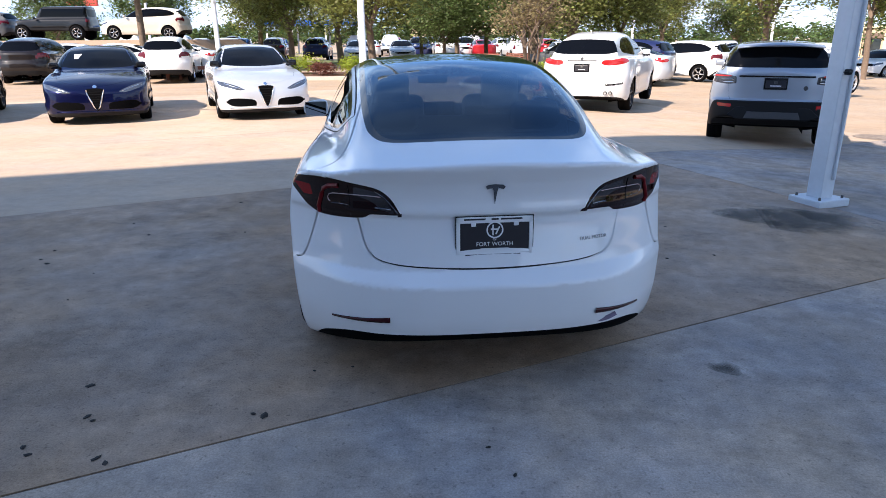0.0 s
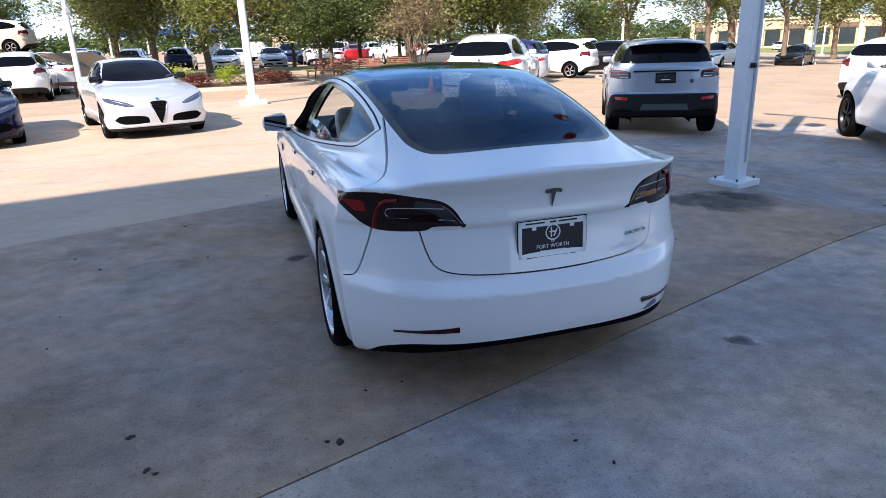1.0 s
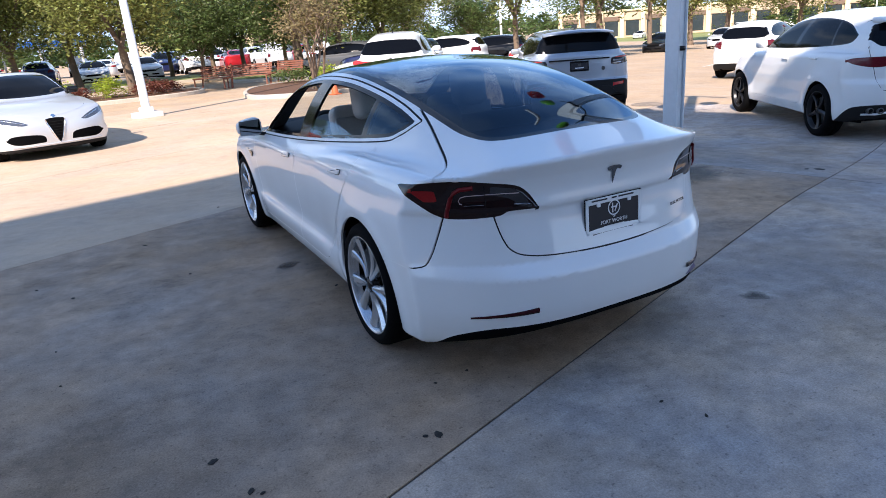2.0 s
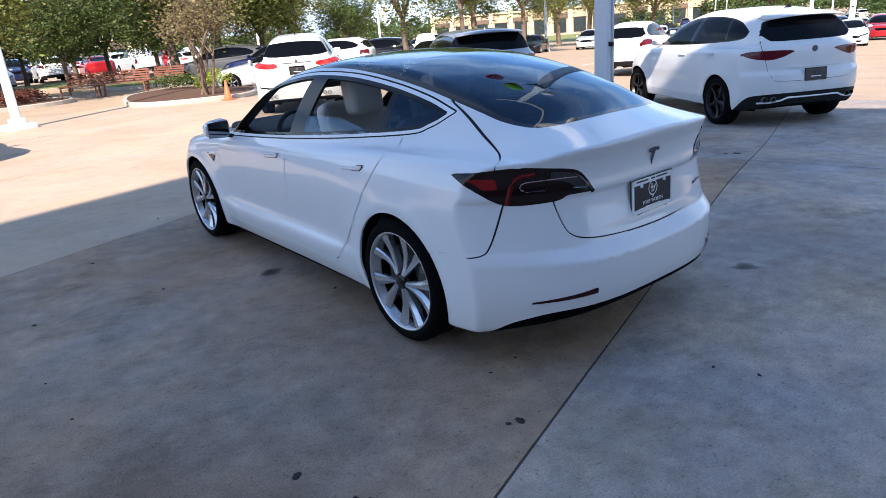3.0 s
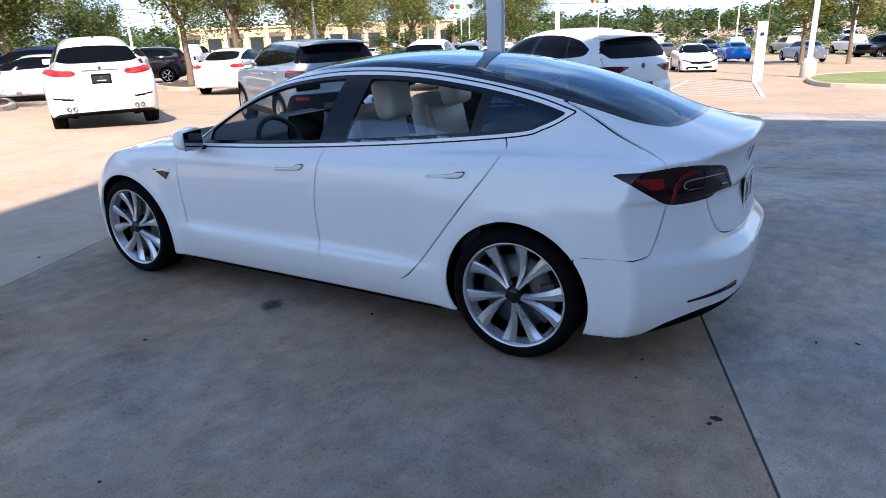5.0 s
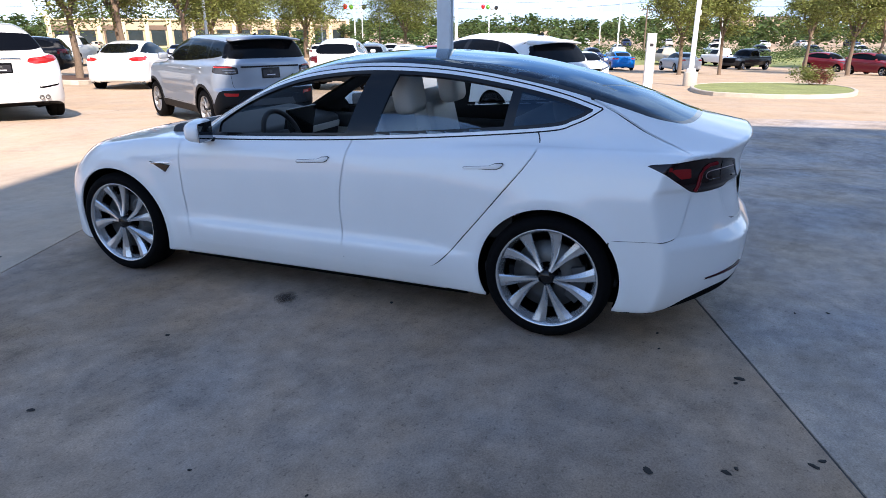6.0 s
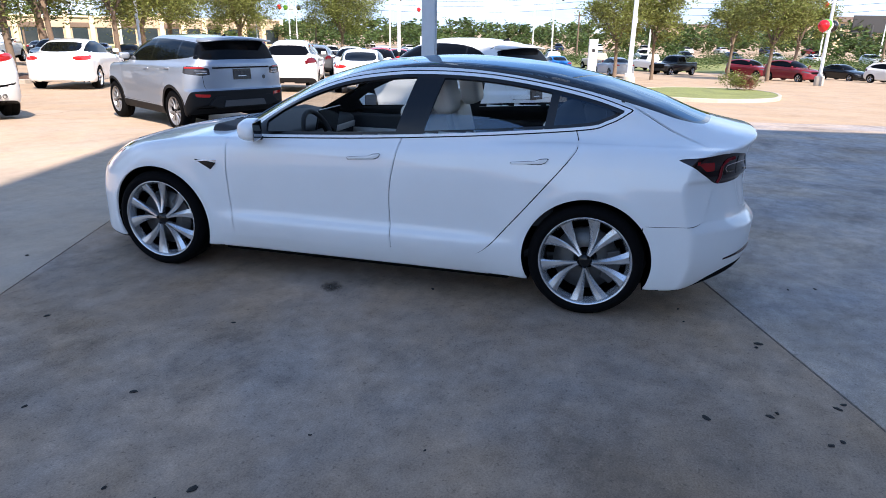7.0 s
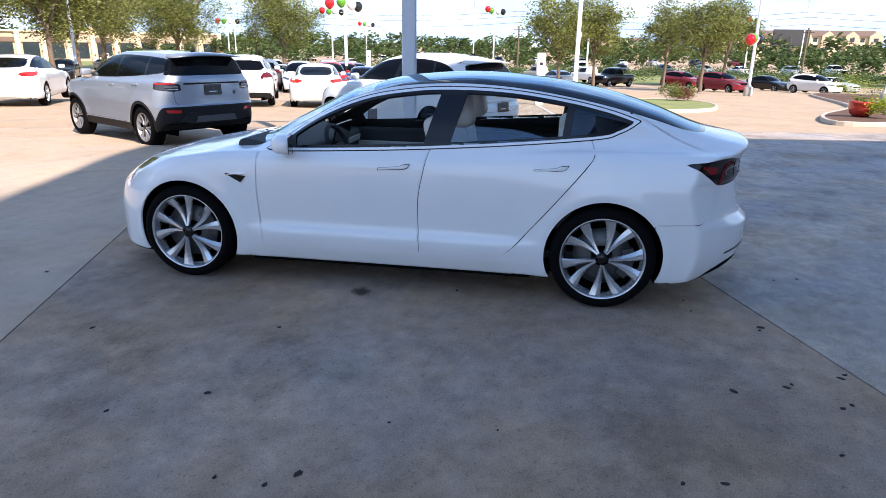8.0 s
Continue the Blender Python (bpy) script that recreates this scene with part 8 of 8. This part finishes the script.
def long_shop(x0, y0, x1, y1, tall, deep, bays, base=0.0):
    """A long low shop block with square piers, glazed bays and a roof band."""
    d = Vector((x1 - x0, y1 - y0, 0))
    length = d.length
    shop = thing("shop_building", "long low tan shop building with cream piers and dark glazing", "building", pose(x0, y0, base, 0, 0, math.degrees(math.atan2(d.y, d.x))))
    part("wall", box((length, deep, tall), Matrix.Translation((length / 2, deep / 2, tall / 2))), TAN, shop)
    part("roof", box((length + 0.8, deep + 0.8, 0.35), Matrix.Translation((length / 2, deep / 2, tall + 0.15)), 0.05), CREAM, shop)
    step = length / bays
    for k in range(bays + 1):
        part("pier", box((0.9, 0.7, tall + (1.1 if k % 4 == 0 else 0.3)), Matrix.Translation((k * step, -0.3, (tall + (1.1 if k % 4 == 0 else 0.3)) / 2)), 0.04), CREAM, shop)
        if k < bays:
            part("window", box((step - 1.6, 0.12, tall * 0.55), Matrix.Translation(((k + 0.5) * step, -0.03, tall * 0.36))), SHOP_GLASS, shop)
            part("fascia", box((step - 1.0, 0.3, tall * 0.16), Matrix.Translation(((k + 0.5) * step, -0.12, tall * 0.74))), TAN if k % 2 else ROOF, shop)


long_shop(78, 130, 128, 96, 5.4, 18, 14, -2.56)
long_shop(-4, 150, 24, 160, 4.6, 16, 6, -0.9)


def flats(x, y, turn, wide_, storeys, base):
    b_ = thing("apartment_block", "distant cream apartment block with pitched brown roofs", "building", pose(x, y, base, 0, 0, turn), "apartment blocks")
    tall = storeys * 3.0
    part("wall", box((wide_, 14, tall), Matrix.Translation((0, 0, tall / 2))), CREAM, b_)
    roof = prism([(-8, 0), (8, 0), (0, 2.2)], wide_ + 1.5, pose(-wide_ / 2 - 0.75, 0, tall, 90, 0, 90))
    part("roof", roof, ROOF, b_)
    n_ = int(wide_ / 4)
    for k in range(n_):
        for s in range(storeys):
            part("window", box((1.5, 0.15, 1.5), Matrix.Translation((-wide_ / 2 + (k + 0.5) * wide_ / n_, -7.03, 1.6 + 3 * s))), SHOP_GLASS, b_)
    for k in range(0, n_, 2):
        part("gable", prism([(-2.4, 0), (2.4, 0), (2.4, tall), (0, tall + 1.8), (-2.4, tall)], 1.2, pose(-wide_ / 2 + (k + 0.5) * wide_ / n_, -7.0, 0, 90, 0, 0)), TAN, b_)
        for s in range(storeys):
            part("window", box((1.6, 0.15, 1.4), Matrix.Translation((-wide_ / 2 + (k + 0.5) * wide_ / n_, -8.25, 1.6 + 3 * s))), SHOP_GLASS, b_)


flats(300, -42, -80, 34, 3, -2.5)
flats(296, -66, -80, 30, 3, -2.5)
flats(330, 20, -80, 26, 2, -2.5)

# billboard, highway sign and a blue awning far off
bb = thing("billboard", "distant dark billboard seen from behind on a steel post", "billboard", pose(210, -36, -2.5, 0, 0, -80))
part("board", box((10, 0.5, 4.4), Matrix.Translation((0, 0, 7.2)), 0.05), GREY_PANEL, bb)
part("post", tube([(0, 0, 0), (0, 0, 7)], [0.45, 0.4], 12), STEEL, bb)
gs = thing("road_sign", "green highway sign on a tall post beyond the trees", "sign", at(30.0, 70.0, 0))
part("board", box((2.6, 0.1, 1.4), Matrix.Translation((0, 0, 4.6)), 0.03), GREEN_SIGN, gs)
part("print_bar", box((1.7, 0.02, 0.22), Matrix.Translation((0, -0.06, 4.8))), WHITE_TEXT, gs)
part("print_bar", box((1.2, 0.02, 0.22), Matrix.Translation((0, -0.06, 4.4))), WHITE_TEXT, gs)
part("post", tube([(0, 0.08, 0), (0, 0.08, 5.2)], [0.09, 0.08], 10), STEEL, gs)
aw = thing("blue_awning", "bright blue flat awning on white posts among the far cars", "awning", at(-14.5, 72, 5))
part("roof", box((11, 5, 0.5), Matrix.Translation((0, 0, 3.1)), 0.05), BLUE_ROOF, aw)
for sx in (-5, -1.7, 1.7, 5):
    for sy in (-2.2, 2.2):
        part("post", box((0.16, 0.16, 2.9), Matrix.Translation((sx, sy, 1.45))), LAMP_PAINT, aw)
rs = thing("pylon_sign", "red pylon sign high over the far lot", "sign", at(-40, 75, 10))
part("board", box((3.4, 0.5, 3.0), Matrix.Translation((0, 0, 6.6)), 0.1), RED_SIGN, rs)
part("post", box((0.4, 0.4, 5.2), Matrix.Translation((0, 0, 2.6))), LAMP_PAINT, rs)

# a low white wall and bright field strip behind the lot
strip = tagged(part("field", box((260, 46, 0.02), pose(102, -4, -2.55, 0, 0, -78)), GRASS, None), "far strip of grass along the lot", "grass", kind="structure")

# the far wood: clumps of leaves on stems along the horizon, in one piece
rnd = random.Random(5)
verts, faces = [], []
for ring, (dist, count, tall, leaf_size) in enumerate(((118, 80, 3.8, 0.34), (165, 150, 5.4, 0.46), (230, 190, 7.6, 0.66))):
    for k in range(count):
        az = -48 + 178 * (k + rnd.uniform(-0.5, 0.5)) / count
        if ring == 0 and (20 < az < 48 or rnd.random() < 0.35):
            continue
        d = dist * rnd.uniform(0.92, 1.08)
        x, y = d * math.sin(radians(az)), d * math.cos(radians(az))
        h = tall * rnd.uniform(0.6, 1.15) * (0.75 if az < 25 and ring < 2 else 1.0)
        for _ in range(12):
            q = rnd.uniform(0, 1)
            leaves_into(verts, faces, (x + rnd.gauss(0, h * 0.32), y + rnd.gauss(0, h * 0.32), ground_z(x, y) + h * (0.18 + 0.72 * q)), (h * 0.13, h * 0.13, h * 0.10), 24, leaf_size * 1.15 * rnd.uniform(0.7, 1.1), rnd)
me = bpy.data.meshes.new("far_wood")
me.from_pydata(verts, [], faces)
tagged(link_mesh("far_wood", me, None, "", LEAF_WOOD), "dense green wood along the horizon", "wood", kind="stuff")
verts, faces = [], []
for k in range(70):
    az = 44 + 80 * k / 69
    d = rnd.uniform(84, 104)
    x, y = d * math.sin(radians(az)), d * math.cos(radians(az))
    h = rnd.uniform(0.8, 1.7)
    for _ in range(7):
        leaves_into(verts, faces, (x + rnd.gauss(0, 1.4), y + rnd.gauss(0, 1.4), ground_z(x, y) + h * rnd.uniform(0.2, 0.9)), (0.7, 0.7, 0.32), 90, 0.13, rnd)
me = bpy.data.meshes.new("hedge")
me.from_pydata(verts, [], faces)
tagged(link_mesh("hedge", me, None, "", LEAF_WOOD), "scrubby green hedge behind the far parking rows", "hedge", kind="stuff")

# overhead lines on wooden poles
wires = bmesh.new()
spots = [(28, 118), (62, 92), (86, 60), (98, 22), (100, -18), (96, -60)]
for k, (x, y) in enumerate(spots):
    p = thing("utility_pole", "wooden utility pole with a cross arm far off", "utility pole", pose(x, y, ground_z(x, y)), "utility poles")
    part("pole", tube([(0, 0, 0), (0, 0, 7.0)], [0.14, 0.10], 8), BARK, p)
    part("arm", box((1.6, 0.1, 0.12), pose(0, 0, 6.4, 0, 0, -40 - 20 * k)), BARK, p)
for z in (6.5, 5.8, 4.9):
    for (x0, y0), (x1, y1) in zip(spots, spots[1:]):
        pts = [(x0 + (x1 - x0) * t, y0 + (y1 - y0) * t, z - 0.9 * (1 - (2 * t - 1) ** 2)) for t in (q / 8 for q in range(9))]
        add_tube(wires, pts, [0.022] * 9, 4)
tagged(part("power_line", wires, BLACK_PLASTIC, None), "thin dark overhead wires between the poles", "wire", kind="stuff")
